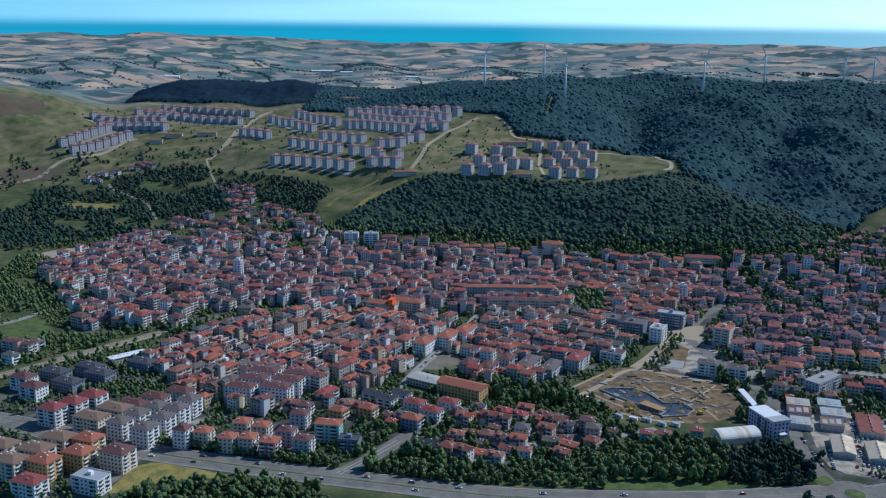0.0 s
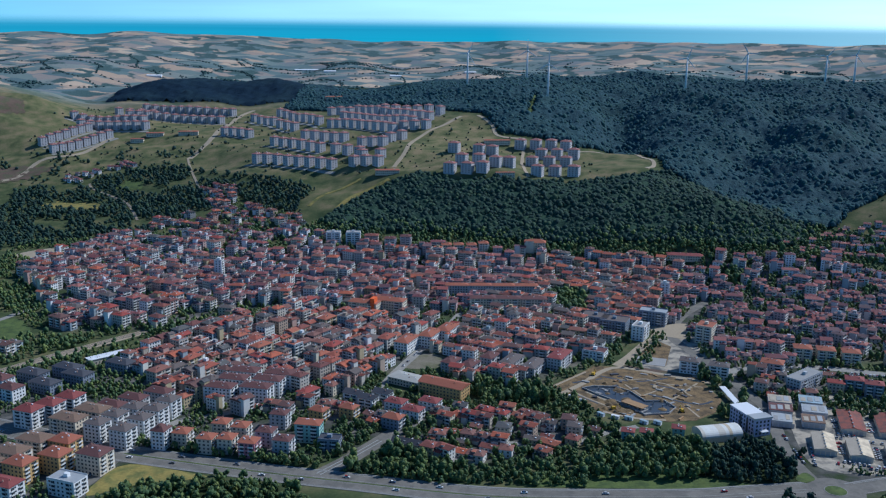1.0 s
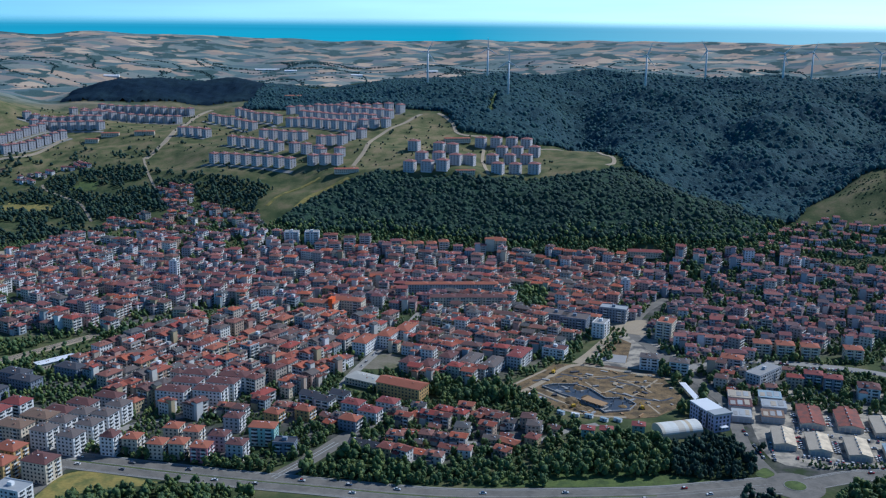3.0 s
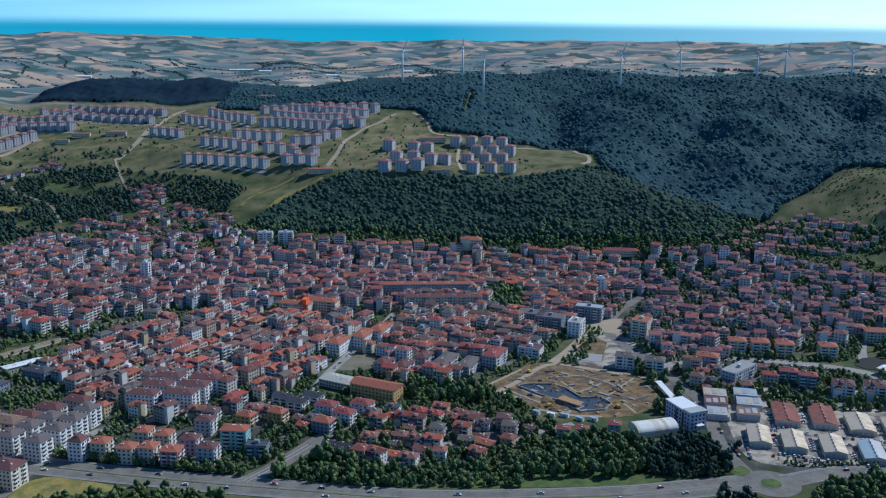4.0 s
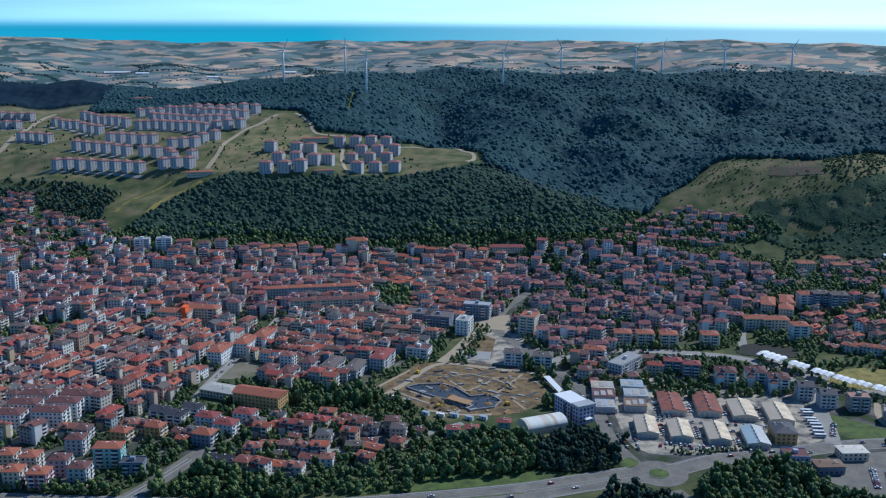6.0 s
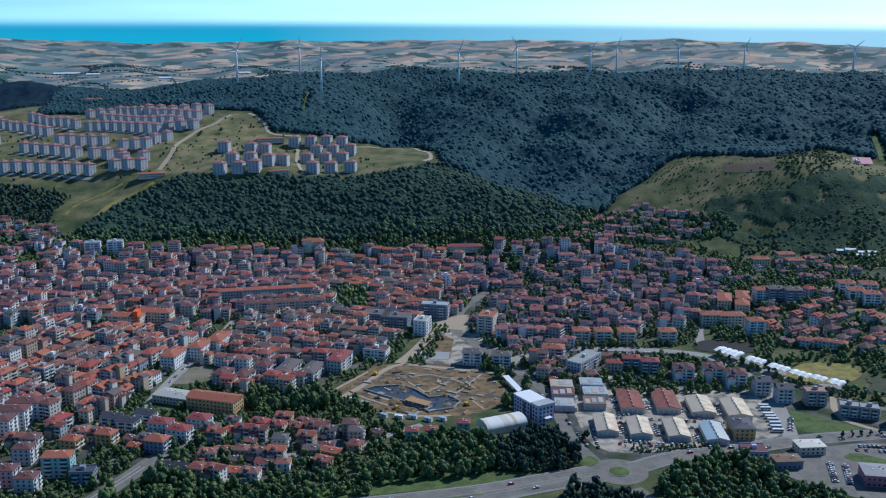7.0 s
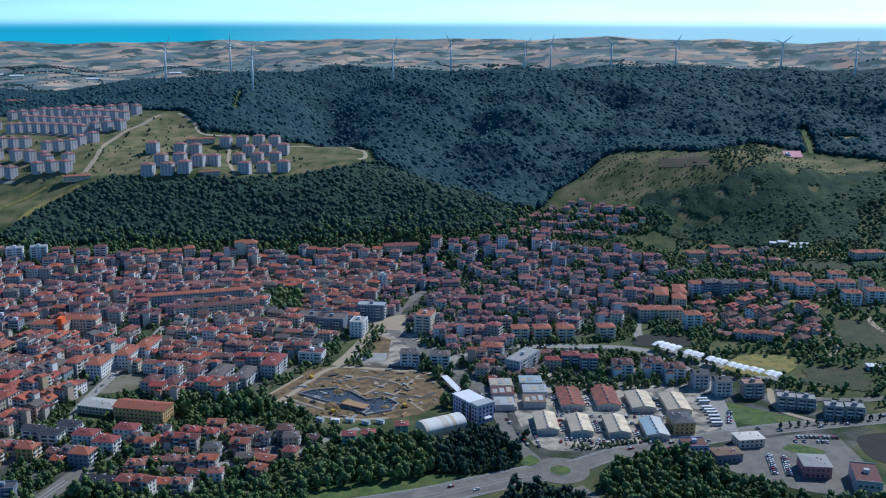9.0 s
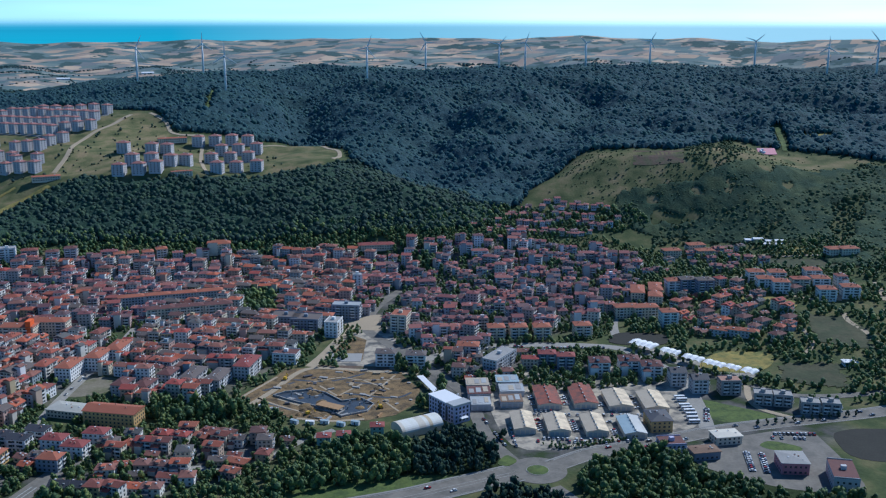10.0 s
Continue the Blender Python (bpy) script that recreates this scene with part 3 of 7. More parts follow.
    l.new(warp.outputs[0], turn.inputs[0])
    cell = n.new("ShaderNodeTexVoronoi")
    cell.distance = "CHEBYCHEV"
    cell.inputs["Scale"].default_value, cell.inputs["Randomness"].default_value = 1.0, 0.8
    l.new(turn.outputs[0], cell.inputs["Vector"])
    pick = n.new("ShaderNodeSeparateColor")
    l.new(cell.outputs["Color"], pick.inputs[0])
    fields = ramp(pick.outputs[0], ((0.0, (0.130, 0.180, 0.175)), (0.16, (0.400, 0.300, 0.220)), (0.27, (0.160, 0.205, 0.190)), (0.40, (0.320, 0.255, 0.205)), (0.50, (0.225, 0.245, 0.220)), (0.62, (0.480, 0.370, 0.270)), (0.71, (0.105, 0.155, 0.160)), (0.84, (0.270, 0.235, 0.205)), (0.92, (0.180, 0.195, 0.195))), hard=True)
    scrub = tex("ShaderNodeTexNoise", 0.011, 7)
    woods_ = n.new("ShaderNodeMapRange")
    woods_.inputs["From Min"].default_value, woods_.inputs["From Max"].default_value = 0.55, 0.58
    l.new(scrub.outputs["Fac"], woods_.inputs["Value"])
    # Scrub patches are lightened to blue-grey too, the same haze in their colour.
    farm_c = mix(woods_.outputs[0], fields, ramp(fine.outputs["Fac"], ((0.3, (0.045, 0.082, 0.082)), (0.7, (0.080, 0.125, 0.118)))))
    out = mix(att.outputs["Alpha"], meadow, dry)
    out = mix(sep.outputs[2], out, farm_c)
    out = mix(sep.outputs[0], out, paved)
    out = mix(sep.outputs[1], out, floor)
    shade = n.new("ShaderNodeMapRange")
    shade.inputs["To Min"].default_value, shade.inputs["To Max"].default_value = 0.7, 1.3
    l.new(fine.outputs["Fac"], shade.inputs["Value"])
    fin = n.new("ShaderNodeVectorMath")
    fin.operation = "SCALE"
    l.new(out, fin.inputs[0])
    l.new(shade.outputs[0], fin.inputs["Scale"])
    l.new(fin.outputs[0], b.inputs["Base Color"])
    bp = n.new("ShaderNodeBump")
    bp.inputs["Strength"].default_value, bp.inputs["Distance"].default_value = 0.5, 0.6
    l.new(fine.outputs["Fac"], bp.inputs["Height"])
    l.new(bp.outputs[0], b.inputs["Normal"])
    me.materials.append(m)
    return tagged(new("ground", me), "rolling land with dry meadows, woods and farm fields", "ground", kind="structure")


make_ground()

# the sea, far behind the last hills: an upright sheet that glows by itself
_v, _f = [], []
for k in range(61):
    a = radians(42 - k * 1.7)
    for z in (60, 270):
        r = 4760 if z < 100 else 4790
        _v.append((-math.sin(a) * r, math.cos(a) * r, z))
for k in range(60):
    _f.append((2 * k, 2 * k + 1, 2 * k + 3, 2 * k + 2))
M["sea"] = material("glowing open sea", (0.0, 0.0, 0.0), 0.6)
_n, _l = M["sea"].node_tree.nodes, M["sea"].node_tree.links


def _sea_node(kind, **values):
    node = _n.new(kind)
    for key, value in values.items():
        node.inputs[key.replace("_", " ")].default_value = value
    return node


_place = _sea_node("ShaderNodeSeparateXYZ")
_l.new(_n["Geometry"].outputs["Position"], _place.inputs[0])
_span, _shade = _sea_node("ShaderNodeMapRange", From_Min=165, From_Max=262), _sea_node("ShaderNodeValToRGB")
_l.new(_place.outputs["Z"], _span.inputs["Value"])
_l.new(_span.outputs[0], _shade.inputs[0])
# Paler towards the top: horizon haze put into the glow colour.
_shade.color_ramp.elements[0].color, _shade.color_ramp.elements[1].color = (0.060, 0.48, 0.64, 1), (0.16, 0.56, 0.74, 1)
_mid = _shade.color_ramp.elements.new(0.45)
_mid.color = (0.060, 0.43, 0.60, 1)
# streaks of wind on the water
_swell, _ripple, _wind = _sea_node("ShaderNodeMapping", Scale=(0.0006, 0.0006, 0.16)), _sea_node("ShaderNodeTexNoise", Scale=1.0, Detail=4.0), _sea_node("ShaderNodeMapRange", To_Min=0.88, To_Max=1.12)
_l.new(_n["Geometry"].outputs["Position"], _swell.inputs[0])
_l.new(_swell.outputs[0], _ripple.inputs["Vector"])
_l.new(_ripple.outputs["Fac"], _wind.inputs["Value"])
_tint = _sea_node("ShaderNodeVectorMath")
_tint.operation = "SCALE"
_l.new(_shade.outputs[0], _tint.inputs[0])
_l.new(_wind.outputs[0], _tint.inputs["Scale"])
# paler towards the sun: haze put into the glow
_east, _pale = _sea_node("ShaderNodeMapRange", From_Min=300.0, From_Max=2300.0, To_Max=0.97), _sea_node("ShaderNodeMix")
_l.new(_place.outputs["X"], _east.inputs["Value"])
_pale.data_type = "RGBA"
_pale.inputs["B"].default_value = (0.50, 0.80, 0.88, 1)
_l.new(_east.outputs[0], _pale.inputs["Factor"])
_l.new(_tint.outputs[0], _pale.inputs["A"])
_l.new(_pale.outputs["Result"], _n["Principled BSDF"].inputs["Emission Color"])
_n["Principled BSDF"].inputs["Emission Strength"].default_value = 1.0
# the top edge turns clear, so the horizon is lost as in haze
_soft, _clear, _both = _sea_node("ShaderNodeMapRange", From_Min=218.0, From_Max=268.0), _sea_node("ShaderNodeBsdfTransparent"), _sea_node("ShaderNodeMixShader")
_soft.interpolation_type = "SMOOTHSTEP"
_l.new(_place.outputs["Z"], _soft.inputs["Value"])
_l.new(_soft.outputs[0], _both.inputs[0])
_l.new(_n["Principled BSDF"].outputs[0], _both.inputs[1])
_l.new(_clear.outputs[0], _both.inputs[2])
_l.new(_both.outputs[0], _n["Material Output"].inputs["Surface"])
tagged(new("water", Shape().add(_v, _f, "sea").mesh("water")), "glowing blue-green sea sheet along the horizon", "sea", kind="structure")


# ---------------------------------------------------------------- trees
def blob(seed, levels, rough):
    """A clump of foliage: an uneven closed skin about one metre in radius."""
    bm = bmesh.new()
    bmesh.ops.create_icosphere(bm, subdivisions=levels, radius=1.0)
    off = Vector((seed * 7.3, seed * 3.1, seed * 1.7))
    for v in bm.verts:
        d = noise.noise(v.co * 1.3 + off) * rough + noise.noise(v.co * 3.1 + off) * rough * 0.7
        v.co *= 1 + d
    bm.verts.index_update()
    out = [tuple(v.co) for v in bm.verts], [tuple(w.index for w in f.verts) for f in bm.faces]
    bm.free()
    return out


def crown(seed, lobes, levels, sprays, tall=1.0, mat="leaf"):
    """A crown of uneven clumps with sprays of leaves standing out of them, one metre in radius, on its base."""
    rng = random.Random(seed)
    s = Shape()
    cores = []
    for k in range(lobes):
        v, f = blob(seed * 13 + k, levels, 0.42)
        if lobes == 1:
            r, c = 0.92, Vector((0, 0, 0.9 * tall))
        else:
            a, h = rng.uniform(0, 6.28), (k + 0.5) / lobes
            r = rng.uniform(0.34, 0.62) if lobes < 5 else rng.uniform(0.26, 0.5)
            d = 0.60 * (1 - 0.5 * h) * rng.uniform(0.5, 1.25)
            c = Vector((math.cos(a) * d, math.sin(a) * d, 0.35 + 1.2 * h * tall))
        cores.append((r, c))
        s.add([Vector((p[0] * r, p[1] * r, p[2] * r * tall)) + c for p in v], f, mat)
    for k in range(sprays):
        r, c = rng.choice(cores)
        n = Vector((rng.gauss(0, 1), rng.gauss(0, 1), rng.gauss(0.3, 1))).normalized()
        p = c + Vector((n.x * r, n.y * r, n.z * r * tall)) * rng.uniform(0.9, 1.15)
        a = n.orthogonal().normalized()
        a.rotate(Matrix.Rotation(rng.uniform(0, 6.28), 3, n))
        b = (n.cross(a) + n * rng.uniform(-0.6, 0.6)).normalized()
        w = rng.uniform(0.09, 0.19) * (1.5 if lobes == 1 else 1.0)
        s.add([p - a * w, p - b * w * 0.8 + n * 0.03, p + a * w * 1.1, p + b * w + n * 0.06], [(0, 1, 2, 3)], mat)
    return s


FAR_CROWNS = [crown(k, 1, 1, 3, 0.8 + 0.12 * (k % 3), "needle") for k in range(10)]
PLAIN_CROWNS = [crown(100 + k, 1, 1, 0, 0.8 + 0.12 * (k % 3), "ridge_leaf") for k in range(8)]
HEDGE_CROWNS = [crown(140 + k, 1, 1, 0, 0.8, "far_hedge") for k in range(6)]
SCRUB = [crown(60 + k, 1, 1, 3, 0.8, "scrub") for k in range(6)]
MID_CROWNS = [crown(20 + k, 3, 1, 6) for k in range(10)]
DARK_CROWNS = [crown(120 + k, 6, 1, 70, 1.15 + 0.1 * (k % 3), "needle") for k in range(5)]
NEAR_CROWNS = [crown(40 + k, 8, 1, 90, 1.0 + 0.12 * (k % 3)) for k in range(7)]
HILL_CROWNS = [crown(80 + k, 3, 1, 5, 0.9 + 0.1 * (k % 3), "needle") for k in range(10)]


def scatter(poly, gap, seed, keep=1.0):
    """Uneven places inside a polygon, about gap metres apart."""
    rng = np.random.RandomState(seed)
    xs, ys = [p[0] for p in poly], [p[1] for p in poly]
    X, Y = np.meshgrid(np.arange(min(xs), max(xs), gap), np.arange(min(ys), max(ys), gap))
    X, Y = X + rng.uniform(-0.48, 0.48, X.shape) * gap, Y + rng.uniform(-0.48, 0.48, X.shape) * gap
    ok = inside(poly, X, Y) & (rng.uniform(0, 1, X.shape) < keep)
    return X[ok], Y[ok]


def forest(name, poly, gap, seed, crowns, size, label, keep=1.0, clear=(), limit=None, flat=1.0):
    x, y = scatter(poly, gap, seed, keep)
    for p in clear:
        ok = ~inside(p, x, y)
        x, y = x[ok], y[ok]
    if limit:
        ok = limit(x, y)
        x, y = x[ok], y[ok]
    for line, half, _cover in FIREBREAKS:
        for (x0, y0), (x1, y1) in zip(line, line[1:]):
            u = np.clip(((x - x0) * (x1 - x0) + (y - y0) * (y1 - y0)) / ((x1 - x0) ** 2 + (y1 - y0) ** 2), 0, 1)
            ok = np.hypot(x - x0 - u * (x1 - x0), y - y0 - u * (y1 - y0)) > half
            x, y = x[ok], y[ok]
    z = land(x, y)
    rng = random.Random(seed)
    pieces = []
    for a, b, c in zip(x, y, z):
        r = size * rng.uniform(0.65, 1.25)
        pieces.append((rng.choice(crowns), a, b, c - 0.25 * r, rng.uniform(0, 360), r, r, r * flat * rng.uniform(0.85, 1.25)))
    return gather(name, pieces, label, "forest", smooth_faces=True)


forest("hillside_forest", F_HILL, 4.9, 1, FAR_CROWNS, 3.9, "dense dark green broadleaf forest on a steep hillside", clear=(SCAR,))
_seen = lambda x, y: (np.hypot(x, y) < 2350) & (x < 1.0 * y + 50)


def canopy(name, poly, step, limit, label, high=4.0, clear=(), mat="canopy"):
    """A closed far canopy: one uneven leafy skin over the land, with a crown at every corner."""
    rng = np.random.RandomState(77)
    xs, ys = [p[0] for p in poly], [p[1] for p in poly]
    X, Y = np.meshgrid(np.arange(min(xs), max(xs), step), np.arange(min(ys), max(ys), step))
    X, Y = X + rng.uniform(-0.4, 0.4, X.shape) * step, Y + rng.uniform(-0.4, 0.4, X.shape) * step
    ok = inside(poly, X, Y) & limit(X, Y)
    for p in clear:
        ok &= ~inside(p, X, Y)
    for line, half, _cover in FIREBREAKS:
        for (x0, y0), (x1, y1) in zip(line, line[1:]):
            u = np.clip(((X - x0) * (x1 - x0) + (Y - y0) * (y1 - y0)) / ((x1 - x0) ** 2 + (y1 - y0) ** 2), 0, 1)
            ok &= np.hypot(X - x0 - u * (x1 - x0), Y - y0 - u * (y1 - y0)) > half
    core = ok.copy()
    for dj, di in ((1, 0), (-1, 0), (0, 1), (0, -1)):
        core &= np.roll(ok, (dj, di), (0, 1))
    Z = land(X, Y) + np.where(core, high + high / 4 * (rng.uniform(0, 2.0, X.shape) + 1.5 * waves(X, Y, 45, 31) + 1.2 * waves(X, Y, 17, 33)), -0.5)
    nx = X.shape[1]
    j, i = np.nonzero(ok[:-1, :-1] & ok[1:, :-1] & ok[:-1, 1:] & ok[1:, 1:])
    q = np.stack([j * nx + i, j * nx + i + 1, (j + 1) * nx + i + 1, (j + 1) * nx + i], 1)
    used, inv = np.unique(q, return_inverse=True)
    s = Shape()
    s.v = list(zip(X.flat[used].tolist(), Y.flat[used].tolist(), Z.flat[used].tolist()))
    q = inv.reshape(-1, 4)
    s.f = [tuple(t) for t in np.concatenate([q[:, [0, 1, 2]], q[:, [0, 2, 3]]]).tolist()]
    s.m = [s.slot(mat)] * len(s.f)
    return tagged(new(name, s.mesh(name, True)), label, "forest", kind="stuff")


canopy("ridge_forest", F_RIDGE, 3.3, lambda x, y: _seen(x, y), "haze-tinted dark forest covering the ridge", 4.3)
forest("ridge_trees", F_RIDGE, 6.6, 2, PLAIN_CROWNS, 3.9, "haze-tinted dark trees of the forest on the ridge", limit=lambda x, y: _seen(x, y) & (np.hypot(x, y) < 2300), flat=1.15)
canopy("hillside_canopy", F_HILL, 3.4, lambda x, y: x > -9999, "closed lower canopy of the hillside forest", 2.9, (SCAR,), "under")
canopy("slope_canopy", F_EAST, 3.4, lambda x, y: _seen(x, y) & (waves(x, y, 80, 61) > -0.45), "closed scrub canopy on a hillside", 1.8, mat="hill_bush")
canopy("scrub_carpet", HILL_SCRUB, 3.0, lambda x, y: waves(x, y, 60, 41) + 0.6 * waves(x, y, 25, 42) > np.clip((y - 1085) / 90, -0.6, 0.9) - 0.85, "low closed scrub on a dry hillside", 1.5, mat="hill_bush")
forest("slope_scrub", F_EAST, 6.4, 4, SCRUB, 2.6, "scrub and trees on a hillside", keep=0.95, limit=_seen)
forest("hill_scrub", HILL_SCRUB, 4.6, 14, SCRUB, 1.7, "low green scrub on a dry hillside", flat=0.75, limit=lambda x, y: waves(x, y, 60, 41) + 0.6 * waves(x, y, 25, 42) > np.clip((y - 1085) / 90, -0.6, 0.9) - 0.75)
forest("valley_wood", F_LEFT, 7.4, 5, HILL_CROWNS, 4.3, "broadleaf wood along the valley", keep=0.92, clear=(P_HAMLET, P_HAMLET_2, P_FRINGE, GLADE, GLADE_2, GLADE_3, SCAR), limit=lambda x, y: waves(x, y, 120, 71) + 0.6 * waves(x, y, 45, 72) > -0.75)
for _p in (P_HAMLET, P_HAMLET_2, P_FRINGE):
    forest("garden_wood", _p, 10.0, 6, MID_CROWNS, 3.2, "garden trees between cottages", keep=0.6)
# The dark colour of this wood holds the cloud shade on the hill.
canopy("far_wood", F_DARK, 6.0, lambda x, y: x > -9999, "wood on a low far hill, coloured as in cloud shade", 4.0, (), "shaded_wood")
forest("strip_trees", GREEN_STRIP, 4.6, 15, SCRUB, 1.9, "bright green scrub along a hillside gully", keep=0.6)
forest("bare_hill_bushes", BARE, 4.6, 7, SCRUB, 1.35, "low bushes on a dry grass hill", keep=0.45, flat=0.7, limit=lambda x, y: waves(x, y, 90, 21) + 0.7 * waves(x, y, 22, 26) > -0.15)
forest("meadow_bushes", SLOPE_MEADOW, 14.0, 8, FAR_CROWNS, 1.6, "low bushes on a dry meadow", keep=0.3)

FAR_PLAIN = ((-2100, 2450), (-300, 2350), (1500, 2600), (2600, 2300), (3000, 3000), (1000, 3900), (-800, 3950), (-2300, 3400))
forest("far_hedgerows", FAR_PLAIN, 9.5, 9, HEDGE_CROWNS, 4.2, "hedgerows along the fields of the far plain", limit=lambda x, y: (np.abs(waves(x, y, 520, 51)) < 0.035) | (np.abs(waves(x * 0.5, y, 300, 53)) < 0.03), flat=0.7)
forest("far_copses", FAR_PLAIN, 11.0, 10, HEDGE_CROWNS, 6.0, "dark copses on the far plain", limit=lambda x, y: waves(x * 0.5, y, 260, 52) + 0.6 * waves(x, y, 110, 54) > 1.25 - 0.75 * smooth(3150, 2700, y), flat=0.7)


# ---------------------------------------------------------------- roads
HIGHWAY = ((-520, 760), (-410, 715), (-320, 681), (-262, 656), (-206, 634), (-111, 608), (-40, 592), (14, 580), (56, 574), (111, 573), (173, 574), (211, 579), (254, 585))
EAST_ROAD = ((280, 586), (292, 590), (316, 596), (358, 597), (405, 601), (448, 600), (519, 594), (640, 580), (760, 560))
ribbon("road", HIGHWAY, 21, "asphalt", "grey asphalt main road below the town", 0.14)
ribbon("verge", [(x + 2, y - 1.0) for x, y in HIGHWAY[4:11]], 1.2, "grass", "dry grass central strip of the main road", 0.22)
ribbon("road", EAST_ROAD, 15, "asphalt", "grey asphalt road leading to the workshops", 0.14)
ribbon("road", ((258, 600), (256, 624), (257, 650), (263, 684), (268, 715), (262, 760), (254, 800), (243, 850), (236, 900), (262, 960), (300, 1010)), 10, "asphalt", "asphalt street past the office block", 0.15)
ribbon("road", ((268, 560), (276, 520), (290, 460), (300, 380)), 10, "asphalt", "asphalt road leaving the roundabout", 0.15)
ribbon("road", ((-72, 598), (-50, 625), (-22, 668), (-6, 690)), 13, "asphalt", "asphalt side road rising into the town", 0.16)
ribbon("road", ((-6, 690), (20, 698), (32, 660), (20, 622)), 6, "street", "narrow street between low houses", 0.15)
ribbon("road", ((-225, 560), (-214, 590), (-206, 628)), 7, "asphalt", "narrow asphalt lane beside a grass plot", 0.15)
ribbon("road", ((26, 622), (60, 654), (84, 640), (102, 646), (135, 673), (160, 684)), 6, "street", "narrow street with low houses", 0.15)
ribbon("road", ((-30, 770), (-21, 800), (0, 858), (20, 907), (36, 960), (60, 1030)), 8, "street", "town street lined by apartment houses", 0.15)
ribbon("road", ((-206, 634), (-186, 680), (-160, 700), (-60, 735), (-30, 770)), 7, "street", "town street between apartment blocks", 0.15)
ribbon("road", ((168, 813), (185, 838), (204, 870), (220, 893), (240, 960)), 9, "track", "dug-up street beside a building site", 0.16)
ribbon("road", ((112, 748), (130, 768), (164, 808), (200, 795), (246, 770)), 5, "track", "pale dirt road round the building site", 0.2)
ribbon("road", ((262, 800), (300, 818), (369, 806), (425, 780), (434, 755), (440, 700), (420, 640), (405, 606)), 11, "street", "asphalt street behind the workshops", 0.15)
ribbon("road", ((440, 805), (462, 850), (501, 897), (530, 960)), 8, "street", "steep pale street between apartment blocks", 0.3)
ribbon("road", ((484, 668), (500, 640), (560, 620), (700, 600)), 8, "asphalt", "asphalt road beside the fields", 0.3)
ribbon("road", ((480, 668), (466, 645), (462, 625), (474, 604)), 5, "track", "dirt track between unfinished houses", 0.2)
ribbon("road", ((-520, 840), (-427, 912), (-402, 957), (-377, 1000), (-320, 930), (-250, 925), (-190, 925), (-150, 985), (-60, 960)), 7, "street", "street along the railway", 0.15)
ribbon("railway", ((-480, 690), (-368, 775), (-325, 825), (-268, 890), (-220, 940)), 12, "track", "gravel railway bed with rusty tracks", 0.25, category="railway")
for k in (-1.6, -0.2, 1.6, 3.0):
    ribbon("rail", ((-480 - k, 690 + k), (-368 - k, 775 + k), (-325 - k, 825 + k), (-268 - k, 890 + k), (-220 - k, 940 + k)), 0.35, "dark", "steel rail", 0.42, category="rail", thick=0.15)
for line, w, m_ in (
    (((235, 1525), (301, 1551), (325, 1474), (331, 1427), (310, 1379)), 6, "track"),
    (((85, 1679), (106, 1638), (114, 1588), (157, 1580)), 6, "track"),
    (((-48, 1428), (-34, 1481), (-11, 1583), (57, 1678)), 6, "track"),
    (((-392, 1630), (-379, 1725), (-382, 2028), (-364, 2091)), 9, "track"),
    (((-900, 1560), (-684, 1579), (-649, 1657), (-600, 1680), (-561, 1773)), 9, "track"),
    (((140, 1348), (140, 1440), (150, 1530)), 5, "track"),
    (((-52, 1381), (-96, 1353), (-120, 1315)), 7, "dry"),
    (((-93, 1396), (-141, 1361), (-160, 1330)), 5, "dry"),
    (((690, 760), (680, 700), (720, 660), (740, 600)), 5, "track"),
):
    ribbon("road", line, w, m_, "pale gravel road on the open hill", 0.5, step=10, thick=1.2)

# roundabout
RB = Vector((268, 584))
patch("road", [(RB.x + 18.5 * math.cos(a * 0.2618), RB.y + 18.5 * math.sin(a * 0.2618)) for a in range(24)], "asphalt", "asphalt ring of a roundabout", 0.17, "road", 0)
_isl = thing("roundabout_island", RB.x, RB.y, 0.15, 0, "round grass island with a pale kerb and shrubs", "traffic island")
_ring = [(math.cos(k * 0.2618), math.sin(k * 0.2618)) for k in range(24)]
part("kerb", Shape().add([(x * 7.3, y * 7.3, 0.0) for x, y in _ring] + [(x * 7.3, y * 7.3, 0.25) for x, y in _ring] + [(x * 6.8, y * 6.8, 0.25) for x, y in _ring], [(k, (k + 1) % 24, 24 + (k + 1) % 24, 24 + k) for k in range(24)] + [(24 + k, 24 + (k + 1) % 24, 48 + (k + 1) % 24, 48 + k) for k in range(24)], "kerb"), _isl, "pale kerb stones")
part("lawn", Shape().add([(x * 6.8, y * 6.8, 0.22) for x, y in _ring] + [(0, 0, 0.7)], [(k, (k + 1) % 24, 24) for k in range(24)], "grass"), _isl, "green lawn")
patch("ground", ((246, 600), (258, 612), (262, 600), (252, 594)), "grass", "grass splitter island at the roundabout", 0.3, deep=0.4)

# open plots
patch("ground", ((-203, 622), (-150, 604), (-135, 598), (-185, 588), (-214, 566)), "dry", "plot of tall yellow-green grass", 0.1)
patch("ground", ((106, 766), (139, 801), (148, 812), (173, 811), (212, 798), (232, 785), (238, 738), (229, 714), (207, 696), (185, 693), (137, 710), (114, 748)), "earth", "large dug-up brown building site", 0.12, rounds=0)
patch("ground", ((158, 800), (184, 800), (228, 902), (264, 905), (266, 786), (225, 784), (190, 800)), "yard", "dusty worn ground beside a dug-up street", 0.10, rounds=0)
patch("ground", ((188, 829), (211, 813), (228, 865), (215, 889)), "earth", "levelled earth plot at the end of a street", 0.14, rounds=0)
patch("ground", ((169, 818), (229, 793), (227, 785), (167, 807)), "tilled", "reddish dug strip beside a building site", 0.14, rounds=0)
